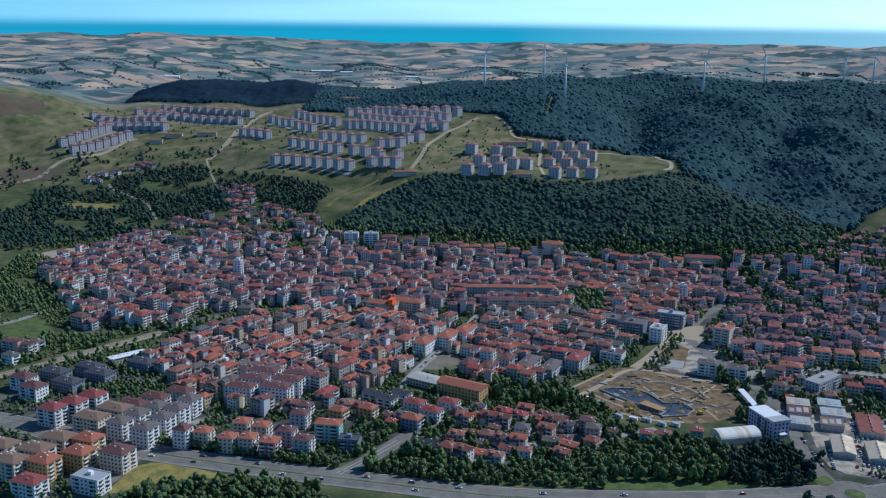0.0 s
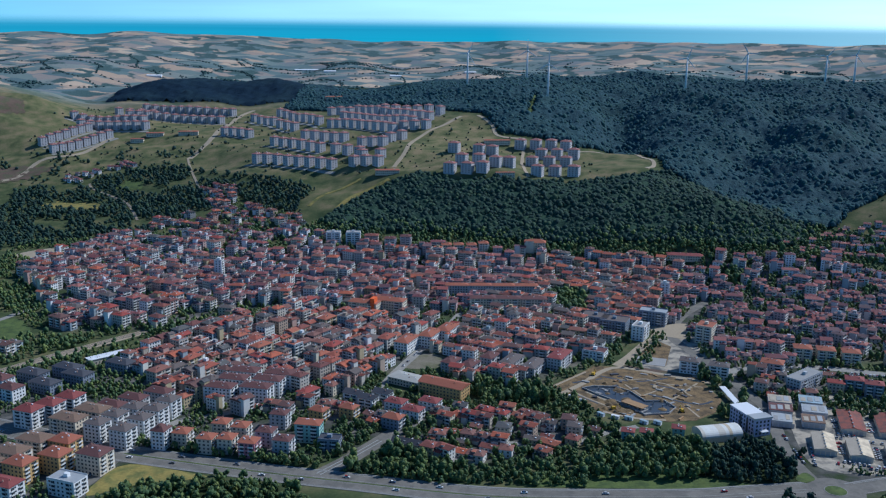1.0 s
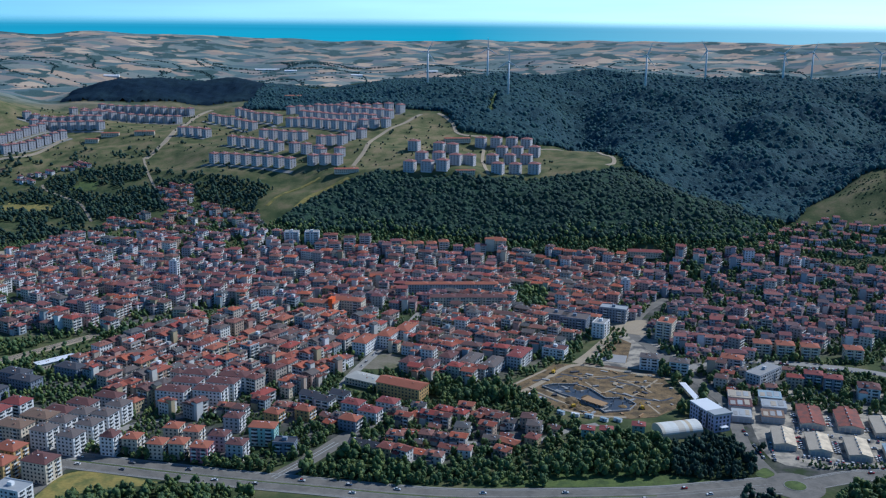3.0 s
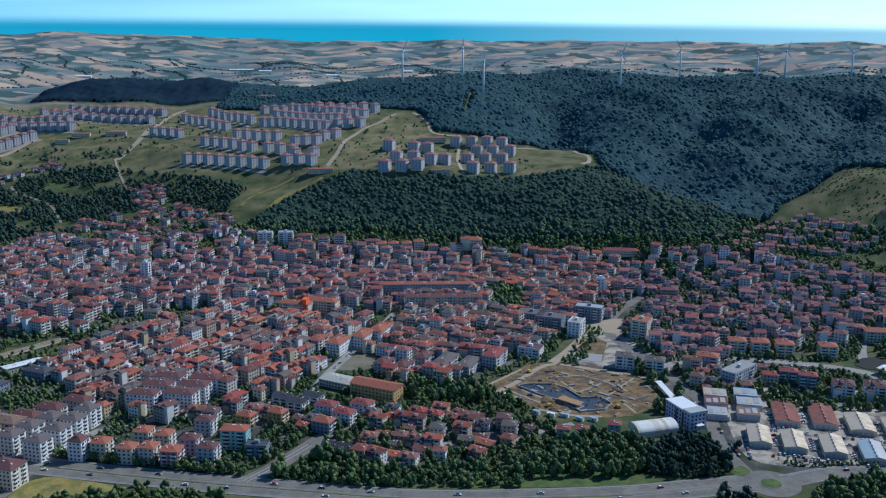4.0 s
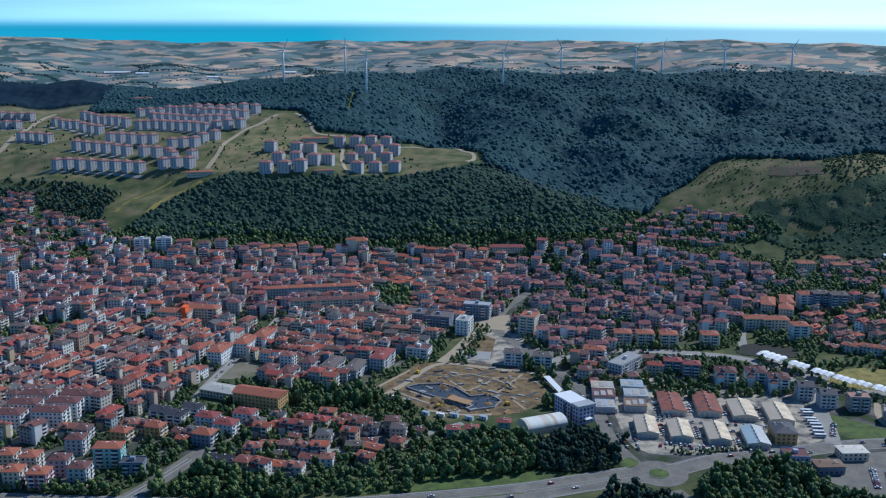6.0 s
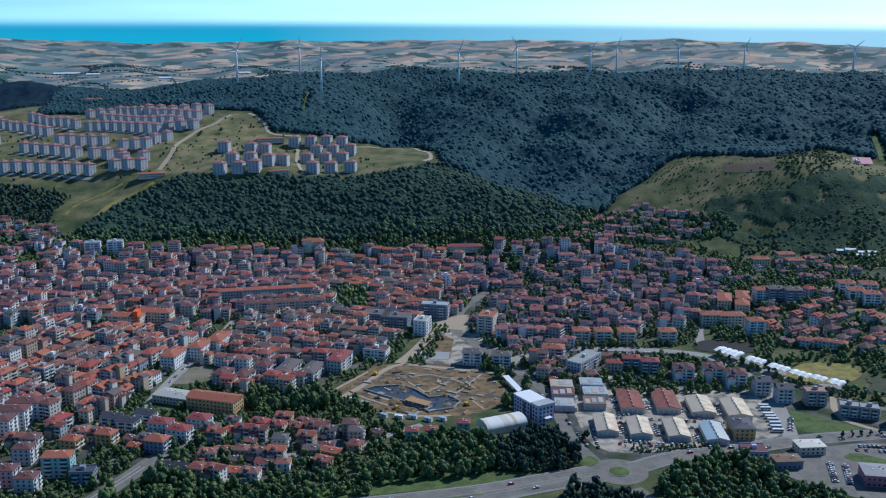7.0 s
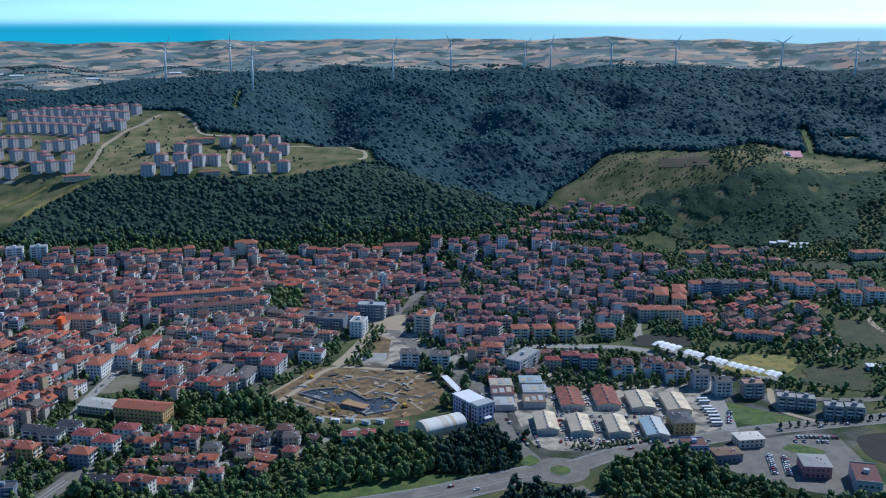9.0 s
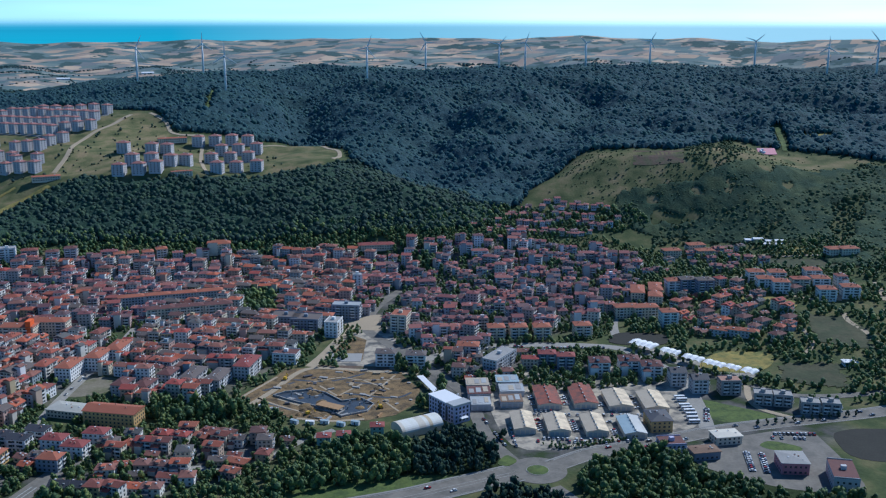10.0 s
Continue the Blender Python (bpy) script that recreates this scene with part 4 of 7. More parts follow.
patch("ground", ((131, 752), (136, 754), (153, 734), (148, 729)), "track", "pale concrete bed in a building site", 0.22, rounds=0)
patch("ground", ((-21, 802), (-5, 848), (26, 830), (11, 802)), "yard_earth", "worn school yard of trodden earth", 0.1)
patch("ground", ((424, 664), (453, 628), (468, 606), (422, 610), (415, 632)), "grass", "green grass plot beside a bus park", 0.1)
patch("ground", ((262, 612), (275, 690), (300, 760), (425, 735), (436, 665), (408, 610), (330, 603)), "yard", "worn asphalt yard between workshops", 0.07)
patch("ground", ((366, 558), (376, 588), (474, 590), (462, 540), (445, 490), (398, 515)), "asphalt", "grey yard with parked cars", 0.07)
patch("ground", ((420, 572), (434, 578), (450, 560), (436, 553)), "grass", "rough green plot beside the road", 0.12)
patch("ground", ((459, 711), (504, 746), (542, 720), (527, 699), (501, 687)), "dry", "olive hay field behind market canopies", 0.3, deep=4)
patch("ground", ((446, 818), (489, 798), (471, 769), (422, 790)), "soil", "dark ploughed plot below apartment blocks", 0.4, deep=4)
patch("ground", ((-430, 905), (-400, 942), (-365, 890), (-385, 845)), "grass", "bright green field beside the railway", 0.12)
patch("ground", ((-515, 1206), (-476, 1238), (-409, 1210), (-410, 1171), (-486, 1170)), "track", "pale levelled clearing at the edge of town", 0.4, deep=3)
patch("ground", ((150, 612), (196, 600), (232, 588), (220, 583), (150, 586), (60, 588), (70, 600)), "grass", "sunlit grass verge above the main road", 0.1)
patch("ground", ((480, 574), (502, 576), (535, 562), (505, 515), (466, 536)), "soil", "dark ploughed plot", 0.15, deep=1)

ribbon("ground", ((676, 1210), (695, 1200), (715, 1190), (733, 1180)), 34, "tilled", "bare brown soil on a hilltop", 0.35, category="ground", step=5, thick=2)

def slope_patch(name, poly, mat, label, lift=0.5, step=6.0):
    """Ground cover of its own draped over sloping land: a thin sheet inside a polygon."""
    xs, ys = [p[0] for p in poly], [p[1] for p in poly]
    nx, ny = int((max(xs) - min(xs)) / step) + 2, int((max(ys) - min(ys)) / step) + 2
    at = lambda i, j: (min(xs) + i * step, min(ys) + j * step)
    ids, v, f = {}, [], []
    for j in range(ny):
        for i in range(nx):
            x, y = at(i, j)
            if inside(list(poly), np.array([x + step / 2]), np.array([y + step / 2]))[0]:
                quad = []
                for di, dj in ((0, 0), (1, 0), (1, 1), (0, 1)):
                    if (i + di, j + dj) not in ids:
                        px, py = at(i + di, j + dj)
                        px, py = px + 2.2 * math.sin(px * 0.31 + py * 0.17), py + 2.2 * math.sin(py * 0.29 + px * 0.23)
                        ids[i + di, j + dj] = len(v)
                        v.append((px, py, ground_at(px, py) + lift))
                    quad.append(ids[i + di, j + dj])
                f.append(tuple(quad))
    return tagged(new(name, Shape().add(v, f, mat).mesh(name, True)), label, "ground", kind="structure")


slope_patch("ground", ((616, 772), (643, 755), (644, 724), (616, 688), (582, 721)), "field", "olive field darkened for cloud shade on a slope", step=4)
slope_patch("ground", ((536, 700), (572, 674), (547, 633), (509, 666)), "field", "olive field beside a road", step=4)
slope_patch("ground", GLADE, "dry", "yellow mown glade in a wood")
slope_patch("ground", ((694, 951), (760, 888), (753, 865), (710, 884), (687, 916)), "field", "green hillside field", step=4)
slope_patch("ground", ((-960, 1800), (-835, 1800), (-750, 1855), (-765, 1900), (-960, 1900)), "tilled", "brown ploughed hilltop")
slope_patch("ground", GLADE_2, "grass", "green meadow in a wood")
slope_patch("ground", ((-739, 1628), (-677, 1644), (-612, 1624), (-647, 1585), (-708, 1554)), "tilled", "brown ploughed plot on the plateau")

# ---------------------------------------------------------------- houses
TAKEN = []  # centre and radius of what stands already


def free(x, y, r):
    return all((x - a) ** 2 + (y - b) ** 2 > (r + c) ** 2 for a, b, c in TAKEN)


def wall_shape(w, d, h, mat="wall"):
    return Shape().box(-w / 2, -d / 2, -1.5, w / 2, d / 2, h, mat)


def window_shape(w, d, n, floor, h0=0.9, mat="glass", pitch=2.9):
    """Rows of windows on all four sides, each a shallow frame with a pane."""
    s = Shape()
    for k in range(n):
        z0, z1 = k * floor + h0, k * floor + h0 + 1.35
        for side in range(4):
            length = w if side % 2 == 0 else d
            out = (d if side % 2 == 0 else w) / 2
            count = max(2, int((length - 1) / pitch))
            for i in range(count):
                c = (i - (count - 1) / 2) * (length - 1.6) / count
                hw = 0.62 if (i + k) % 3 else 0.85
                q = [(c - hw, -out - 0.03, z0), (c + hw, -out - 0.03, z0), (c + hw, -out - 0.03, z1), (c - hw, -out - 0.03, z1)]
                ang = side * math.pi / 2
                ca, sa = round(math.cos(ang)), round(math.sin(ang))
                s.add([(x * ca - y * sa, x * sa + y * ca, z) for x, y, z in q], [(0, 1, 2, 3)], mat)
    return s


def balcony_shape(w, d, n, floor, sides=(0, 2), mat="slab"):
    """Balconies one above another, each a slab with a parapet."""
    s = Shape()
    for side in sides:
        length, out = (w, d / 2) if side % 2 == 0 else (d, w / 2)
        spots = [-length * 0.27, length * 0.27] if length > 9 else [0]
        ang = side * math.pi / 2
        ca, sa = round(math.cos(ang)), round(math.sin(ang))
        for k in range(1, n):
            for c in spots:
                b = Shape().box(c - 1.9, -out - 1.0, k * floor - 0.1, c + 1.9, -out, k * floor + 0.08, mat)
                b.box(c - 1.9, -out - 1.0, k * floor + 0.08, c + 1.9, -out - 0.9, k * floor + 1.05, mat)
                s.add([(x * ca - y * sa, x * sa + y * ca, z) for x, y, z in b.v], b.f, mat)
                q = [(c - 1.3, -out - 0.05, k * floor + 0.1), (c + 1.3, -out - 0.05, k * floor + 0.1), (c + 1.3, -out - 0.05, k * floor + 2.15), (c - 1.3, -out - 0.05, k * floor + 2.15)]
                s.add([(x * ca - y * sa, x * sa + y * ca, z) for x, y, z in q], [(0, 1, 2, 3)], "glass")
    return s


def roof_shape(w, d, h, pitch, over=0.6, kind="hip", mat="roof"):
    """A hipped or gabled roof with eaves, resting on the walls."""
    a, b = w / 2 + over, d / 2 + over
    t = 0.22
    if kind == "flat":
        s = Shape().box(-w / 2, -d / 2, h, w / 2, d / 2, h + 0.25, mat)
        return s
    rise = pitch * min(a, b)
    if w >= d:
        inset = b if kind == "hip" else 0
        ridge = [(-a + inset, 0, h + t + rise), (a - inset, 0, h + t + rise)]
    else:
        inset = a if kind == "hip" else 0
        ridge = [(0, -b + inset, h + t + rise), (0, b - inset, h + t + rise)]
    v = [(-a, -b, h), (a, -b, h), (a, b, h), (-a, b, h), (-a, -b, h + t), (a, -b, h + t), (a, b, h + t), (-a, b, h + t)] + ridge
    f = [(3, 2, 1, 0), (0, 1, 5, 4), (1, 2, 6, 5), (2, 3, 7, 6), (3, 0, 4, 7)]
    if w >= d:
        f += [(4, 5, 9, 8), (6, 7, 8, 9), (5, 6, 9), (7, 4, 8)]
    else:
        f += [(5, 6, 9, 8), (7, 4, 8, 9), (4, 5, 8), (6, 7, 9)]
    return Shape().add(v, f, mat)


def chimney_shape(w, d, h, rise, seed):
    rng = random.Random(seed)
    s = Shape()
    for k in range(2):
        x, y = rng.uniform(-0.3, 0.3) * w, rng.uniform(-0.28, 0.28) * d
        s.box(x - 0.35, y - 0.35, h, x + 0.35, y + 0.35, h + rise + 0.5, "brick")
    return s


class House:
    """One kind of house, with its parts as shapes; the meshes are made once and shared."""

    def __init__(self, w, d, n, seed, wall="wall", roof="roof", kind="hip", pitch=0.42, floor=2.7, balconies=True, gap=2.9, wing=False):
        self.w, self.d, self.n, self.h = w, d, n, n * floor + 0.4
        pitch *= 0.85
        self.radius = math.hypot(w, d) / 2
        rise = pitch * min(w, d) / 2
        self.parts = {"wall": wall_shape(w, d, self.h, wall), "roof": roof_shape(w, d, self.h, pitch, 0.6, kind, roof), "glazing": window_shape(w, d, n, floor, pitch=gap)}
        if balconies and n > 2:
            self.parts["balcony_tier"] = balcony_shape(w, d, n, floor, ((0, 2), (1, 3), (0, 1), (1, 2))[seed % 4])
        if kind != "flat":
            self.parts["chimney"] = chimney_shape(w, d, self.h, rise, seed)
            rng = random.Random(seed + 50)
            fix = Shape()
            for _ in range(rng.choice((1, 2, 3))):
                x, y = rng.uniform(-0.34, 0.34) * w, rng.uniform(-0.30, 0.30) * d
                z = self.h + 0.22 + pitch * (min(w, d) / 2 + 0.6 - (abs(y) if w >= d else abs(x)))
                fix.box(x - 0.5, y - 0.4, z - 0.5, x + 0.5, y + 0.4, z + 0.35, rng.choice(("white", "metal", "white")))
            self.parts["water_tank"] = fix
        else:
            self.parts["parapet"] = Shape().box(-w / 2, -d / 2, self.h + 0.25, w / 2, -d / 2 + 0.25, self.h + 0.9, wall).box(-w / 2, d / 2 - 0.25, self.h + 0.25, w / 2, d / 2, self.h + 0.9, wall).box(-1.6, -1.4, self.h + 0.25, 1.6, 1.4, self.h + 2.6, wall)
        if wing and n > 1:
            s_, side = random.Random(seed + 90), (1 if seed % 2 else -1)
            ww, wd, wh = w * s_.uniform(0.35, 0.5), d * 0.5, self.h + (s_.choice((-1, -1, 1)) * floor if n > 2 else -floor)
            at = pose(side * (w - ww) / 2 * 0.9, -d / 2 - wd * 0.12, 0)
            self.parts["wing"] = Shape().box(-ww / 2, -wd / 2, -1.5, ww / 2, wd / 2, wh, wall).moved(at)
            self.parts["wing_roof"] = roof_shape(ww, wd, wh, 0.4, 0.4, "gable" if seed % 3 else "hip", roof).moved(at)
            if kind != "flat" and seed % 2 == 0:
                z = self.h + 0.22 + rise * 0.45
                self.parts["dormer"] = Shape().box(-w * 0.18, -d * 0.38, self.h, -w * 0.18 + 2.4, 0, z + 1.0, wall).box(-w * 0.18 - 0.2, -d * 0.38 - 0.3, z + 1.0, -w * 0.18 + 2.6, 0.2, z + 1.15, roof)
        whole = Shape()
        for p in self.parts.values():
            k = len(whole.v)
            whole.v += p.v
            whole.f += [tuple(i + k for i in f) for f in p.f]
            whole.m += [whole.slot(p.mats[m_]) for m_ in p.m]
        self.whole = whole
        self.meshes = None

    def build(self, name, x, y, turn, label, category, group=""):
        if self.meshes is None:
            self.meshes = {k: p.mesh(k) for k, p in self.parts.items()}
        root = thing(name, x, y, ground_at(x, y), turn, label, category, group)
        for k, me in self.meshes.items():
            part(k, me, root, kind="stuff" if k in ("glazing", "balcony_tier", "chimney", "water_tank", "dormer") else "")
        TAKEN.append((x, y, self.radius * 0.85))
        return root


def landmark(name, places, turn, w, d, n, label, category="apartment house", group="", **kw):
    h = House(w, d, n, int(abs(places[0][0])), **kw)
    for x, y in places:
        h.build(name, x, y, turn, label, category, group)
    return h


plain("wall_white", (0.72, 0.71, 0.69), 0.9, grain=0.06, stain=0.06)
plain("wall_cream", (0.62, 0.54, 0.42), 0.9, grain=0.08, stain=0.08)
plain("wall_grey", (0.48, 0.47, 0.47), 0.9, grain=0.08, stain=0.08)
plain("wall_ochre", (0.52, 0.34, 0.14), 0.9, grain=0.08, stain=0.08)
plain("wall_pink", (0.52, 0.22, 0.24), 0.9, grain=0.08, stain=0.08)
plain("wall_teal", (0.30, 0.48, 0.44), 0.9, grain=0.08, stain=0.08)
plain("wall_lilac", (0.46, 0.43, 0.55), 0.9, grain=0.06, stain=0.06)
plain("wall_slate", (0.22, 0.25, 0.30), 0.8, grain=0.08, stain=0.08)
plain("roof_brown", (0.20, 0.13, 0.09), 0.9, grain=0.25, stain=0.1, bump=0.05)
plain("roof_grey", (0.14, 0.115, 0.105), 0.9, grain=0.25, stain=0.1, bump=0.05)
plain("roof_red", (0.23, 0.062, 0.055), 0.8, grain=0.2, stain=0.1, bump=0.05)
plain("roof_orange", (0.32, 0.11, 0.065), 0.85, grain=0.2, stain=0.1, bump=0.05)
plain("roof_maroon", (0.135, 0.062, 0.056), 0.85, grain=0.2, stain=0.1, bump=0.05)
plain("roof_cream", (0.60, 0.55, 0.46), 0.8, grain=0.1, stain=0.1)
plain("roof_hall", (0.40, 0.385, 0.335), 0.8, grain=0.12, stain=0.15)
plain("orange_paint", (0.75, 0.13, 0.03), 0.8, grain=0.06)

G = "apartment blocks beside the main road"
landmark("apartment_block", ((-262, 629), (-270, 610), (-281, 593), (-296, 616)), -21, 21, 14, 5, "beige five-storey apartment block with a brown hipped roof", group=G, wall="wall_cream", roof="roof_brown", pitch=0.36)
landmark("apartment_block", ((-252, 664), (-240, 680)), -21, 23, 14, 5, "long beige apartment block with a brown hipped roof", group=G, wall="wall_cream", roof="roof_brown", pitch=0.34)
landmark("apartment_block", ((-241, 627), (-240, 606), (-258, 593)), -21, 17, 14, 5, "ochre apartment block with an orange-red hipped roof", group=G, wall="wall_ochre", roof="roof_orange", pitch=0.5)
landmark("apartment_block", ((-286, 679), (-275, 691), (-265, 705)), -21, 17, 14, 5, "white apartment block with a bright red hipped roof", group=G, wall="wall_white", roof="roof_red", pitch=0.5)
landmark("apartment_block", ((-258, 569),), -21, 19, 13, 4, "white apartment block with a crimson hipped roof", group=G, wall="wall_white", roof="roof_red", pitch=0.4)
landmark("apartment_block", ((-231, 695), (-219, 709), (-203, 722)), -21, 20, 12, 4, "pale apartment block with a dark red roof", group=G, wall="wall_grey", roof="roof_maroon", pitch=0.45)
landmark("apartment_block", ((-215, 608),), -21, 19, 15, 5, "pale pink apartment block with a dark maroon roof", group=G, wall="wall_cream", roof="roof_maroon", pitch=0.45)
landmark("office_building", ((-222, 576),), -21, 21, 13, 4, "white modern building with a flat light grey roof", "building", wall="wall_white", roof="metal", kind="flat")
landmark("apartment_block", ((-229, 656), (-208, 646), (-221, 671), (-201, 665), (-195, 682), (-211, 685), (-190, 699)), -21, 14, 13, 5, "white cubic apartment block with a grey-brown hipped roof", group=G, wall="wall_white", roof="roof_grey", pitch=0.42)
landmark("apartment_block", ((-336, 748), (-320, 728)), -25, 18, 13, 4, "grey-white apartment block with a maroon roof", wall="wall_white", roof="roof_maroon", pitch=0.5)
landmark("warehouse", ((-318, 768), (-300, 746), (-294, 781), (-281, 766), (-254, 793)), -25, 23, 13, 3, "dark grey low block with a slate-dark roof", "building", wall="wall_slate", roof="dark", pitch=0.4, balconies=False)
landmark("apartment_house", ((-181, 644),), -15, 10, 11, 5, "slim white apartment house with a maroon roof", wall="wall_white", roof="roof_maroon", pitch=0.8)
landmark("apartment_house", ((-167, 647), (-148, 638), (-134, 638), (-143, 664), (-128, 658)), -12, 11, 11, 4, "cream apartment house with an orange tiled roof", group="apartment houses above the main road", wall="wall_cream", roof="roof_orange", pitch=0.4)
landmark("apartment_house", ((-118, 632),), -12, 12, 11, 4, "pink apartment house with a flat-topped red roof", wall="wall_pink", roof="roof_orange", pitch=0.3)
landmark("apartment_house", ((-109, 650), (-95, 636), (-104, 681)), -14, 12, 11, 4, "grey-white apartment house with a dark red roof", group="apartment houses above the main road", wall="wall_grey", roof="roof_maroon", pitch=0.4)
landmark("apartment_house", ((-80, 657),), -10, 18, 11, 5, "teal and white apartment house with a red-brown roof", wall="wall_teal", roof="roof_orange", pitch=0.3)
landmark("apartment_house", ((-64, 643),), -8, 15, 10, 3, "dark blue-grey house with balconies and a flat roof", wall="wall_slate", roof="dark", kind="flat")
landmark("apartment_block", ((-157, 727), (-150, 745), (-144, 762), (-129, 727), (-122, 743), (-115, 757)), -14, 23, 13, 5, "long white apartment block with a grey-maroon hipped roof", group="terraced apartment blocks", wall="wall_white", roof="roof_maroon", pitch=0.33)
landmark("town_house", ((-77, 694), (-55, 699)), -26, 12, 10, 3, "yellow house with a red tiled roof", "house", wall="wall_ochre", roof="roof_orange", pitch=0.5)
landmark("town_house", ((-21, 681),), -26, 14, 11, 3, "pale blue house with an orange-red roof", "house", wall="wall_slate", roof="roof_orange", pitch=0.5)
landmark("town_house", ((-54, 728), (-42, 718), (-31, 729)), -26, 13, 10, 3, "white house with dark slate gables", "house", group="white town houses", wall="wall_white", roof="dark", pitch=0.5, kind="gable")
landmark("town_house", ((-7, 696), (-20, 711), (6, 713)), -26, 15, 11, 3, "white house with a red tiled roof", "house", group="white town houses", wall="wall_white", roof="roof_red", pitch=0.4)
landmark("town_house", ((-14, 644), (-4, 640)), -26, 12, 8, 2, "white villa with a dark gabled roof", "house", wall="wall_white", roof="dark", pitch=0.7, kind="gable")
landmark("school", ((17, 742),), -29, 38, 16, 4, "long ochre school building with a bright orange roof", "school", wall="wall_ochre", roof="roof_orange", pitch=0.35, kind="gable", balconies=False)
landmark("sports_hall", ((-12, 768),), -32, 30, 16, 2, "low hall with a pale grey metal roof", "hall", wall="wall_cream", roof="roof_hall", pitch=0.2, balconies=False)
landmark("apartment_block", ((58, 815), (40, 795), (24, 802)), 60, 18, 11, 3, "apartment row with white gables and red roofs", wall="wall_grey", roof="roof_maroon", pitch=0.4)
landmark("apartment_block", ((76, 806), (94, 796)), 62, 27, 12, 3, "long pale apartment row with a dark grey roof", wall="wall_grey", roof="roof_grey", pitch=0.3)
landmark("apartment_block", ((118, 812),), 62, 28, 13, 4, "long pale apartment row with a crimson roof", wall="wall_grey", roof="roof_red", pitch=0.3)
landmark("apartment_block", ((-60, 957), (-34, 965)), -18, 30, 14, 5, "long cream apartment block with a red roof", wall="wall_cream", roof="roof_orange", pitch=0.35)
_t = thing("stair_tower", -50.5, 951, 0, -18, "bright orange stair tower on an apartment block", "tower")
part("wall", Shape().box(-2.2, -4.5, -1, 2.2, 4.5, 19, "orange_paint"), _t)
part("cap", Shape().box(-2.4, -4.7, 19, 2.4, 4.7, 19.4, "orange_paint"), _t)
landmark("apartment_tower", ((-233, 1090),), -10, 9, 8, 8, "slim white apartment tower with a flat roof", wall="wall_white", roof="cement", kind="flat")
landmark("apartment_block", ((264, 882),), -30, 15, 20, 6, "cream corner block with red-edged roof terraces", wall="wall_cream", roof="roof_orange", kind="flat")
landmark("apartment_block", ((-15, 850), (6, 868), (22, 884)), 66, 26, 13, 4, "long white apartment row with a red roof", wall="wall_white", roof="roof_orange", pitch=0.35)
landmark("apartment_block", ((-116, 1219), (-91, 1219)), 0, 18, 12, 5, "white apartment block at the foot of the wooded hill", wall="wall_white", roof="cement", kind="flat")
landmark("apartment_block", ((26, 1200), (41, 1200), (57, 1199), (72, 1202)), 2, 12, 12, 4, "pink-beige apartment house with a red tiled roof", group="row at the foot of the hill", wall="wall_cream", roof="roof_orange", pitch=0.45)
landmark("apartment_block", ((-78, 1185), (-61, 1187), (-44, 1206), (-25, 1213)), -4, 13, 12, 5, "grey-white apartment block with balconies below a wooded hill", wall="wall_grey", roof="roof_maroon", pitch=0.35)
landmark("hotel", ((136, 1198),), -6, 26, 14, 4, "rosy hotel with a large red hipped roof", "hotel", wall="wall_cream", roof="roof_orange", pitch=0.5, wing=True)
landmark("school", ((310, 1146),), -10, 42, 13, 2, "long low school with a bright red roof", "school", wall="wall_cream", roof="roof_red", pitch=0.35, balconies=False)
landmark("apartment_block", ((60, 975), (86, 975), (112, 974)), 0, 25.6, 12, 5, "long beige apartment row with a maroon roof", group="long apartment rows", wall="wall_cream", roof="roof_maroon", pitch=0.3)
landmark("apartment_block", ((35, 1034), (60, 1034), (85, 1033), (110, 1033)), 0, 24.6, 11, 4, "long pale apartment row with a red tiled roof", group="long apartment rows", wall="wall_grey", roof="roof_orange", pitch=0.35)
landmark("apartment_block", ((338, 836), (357, 831), (377, 825), (413, 818)), -14, 15, 13, 4, "beige apartment house with a rosy tiled roof", wall="wall_cream", roof="roof_orange", pitch=0.35)
landmark("apartment_block", ((352, 758), (364, 748)), -20, 14, 11, 4, "blue-grey apartment house with a red roof", wall="wall_slate", roof="roof_red", pitch=0.4)
landmark("apartment_block", ((384, 728), (408, 724), (419, 708)), -20, 16, 14, 4, "white apartment house with a large maroon roof", wall="wall_white", roof="roof_maroon", pitch=0.5, wing=True)
landmark("unfinished_house", ((430, 688), (438, 670)), -16, 12, 12, 4, "white unfinished apartment house with dark gables", wall="wall_grey", roof="dark", pitch=0.5, kind="gable")
landmark("unfinished_house", ((458, 660),), -16, 15, 12, 4, "grey concrete shell of an unfinished block", wall="cement", roof="brick", kind="flat")
landmark("apartment_block", ((470, 635), (482, 628), (492, 610), (505, 604)), -30, 13, 11, 3, "bare grey concrete apartment block", group="concrete blocks", wall="cement", roof="cement", kind="flat")
landmark("workshop_building", ((374, 620),), -14, 15, 20, 3, "yellow commercial building with a dark pitched roof", "building", wall="wall_ochre", roof="dark", pitch=0.3, balconies=False)
landmark("workshop_building", ((361, 581),), -14, 16, 14, 3, "lilac round-fronted building with a red roof", "building", wall="wall_lilac", roof="roof_maroon", kind="flat")
landmark("service_hall", ((405, 585),), -8, 18, 12, 2, "low hall with a cream-white roof", "hall", wall="wall_cream", roof="roof_cream", pitch=0.14, balconies=False)
landmark("service_hall", ((378, 569),), -8, 18, 11, 1, "low workshop with a brown roof", "hall", wall="wall_slate", roof="roof_brown", pitch=0.2, balconies=False, floor=5)
landmark("service_hall", ((421, 537),), -22, 17, 18, 2, "car showroom with rosy walls and a pale grey roof", "hall", wall="wall_pink", roof="cement", pitch=0.15, balconies=False, floor=3.6)
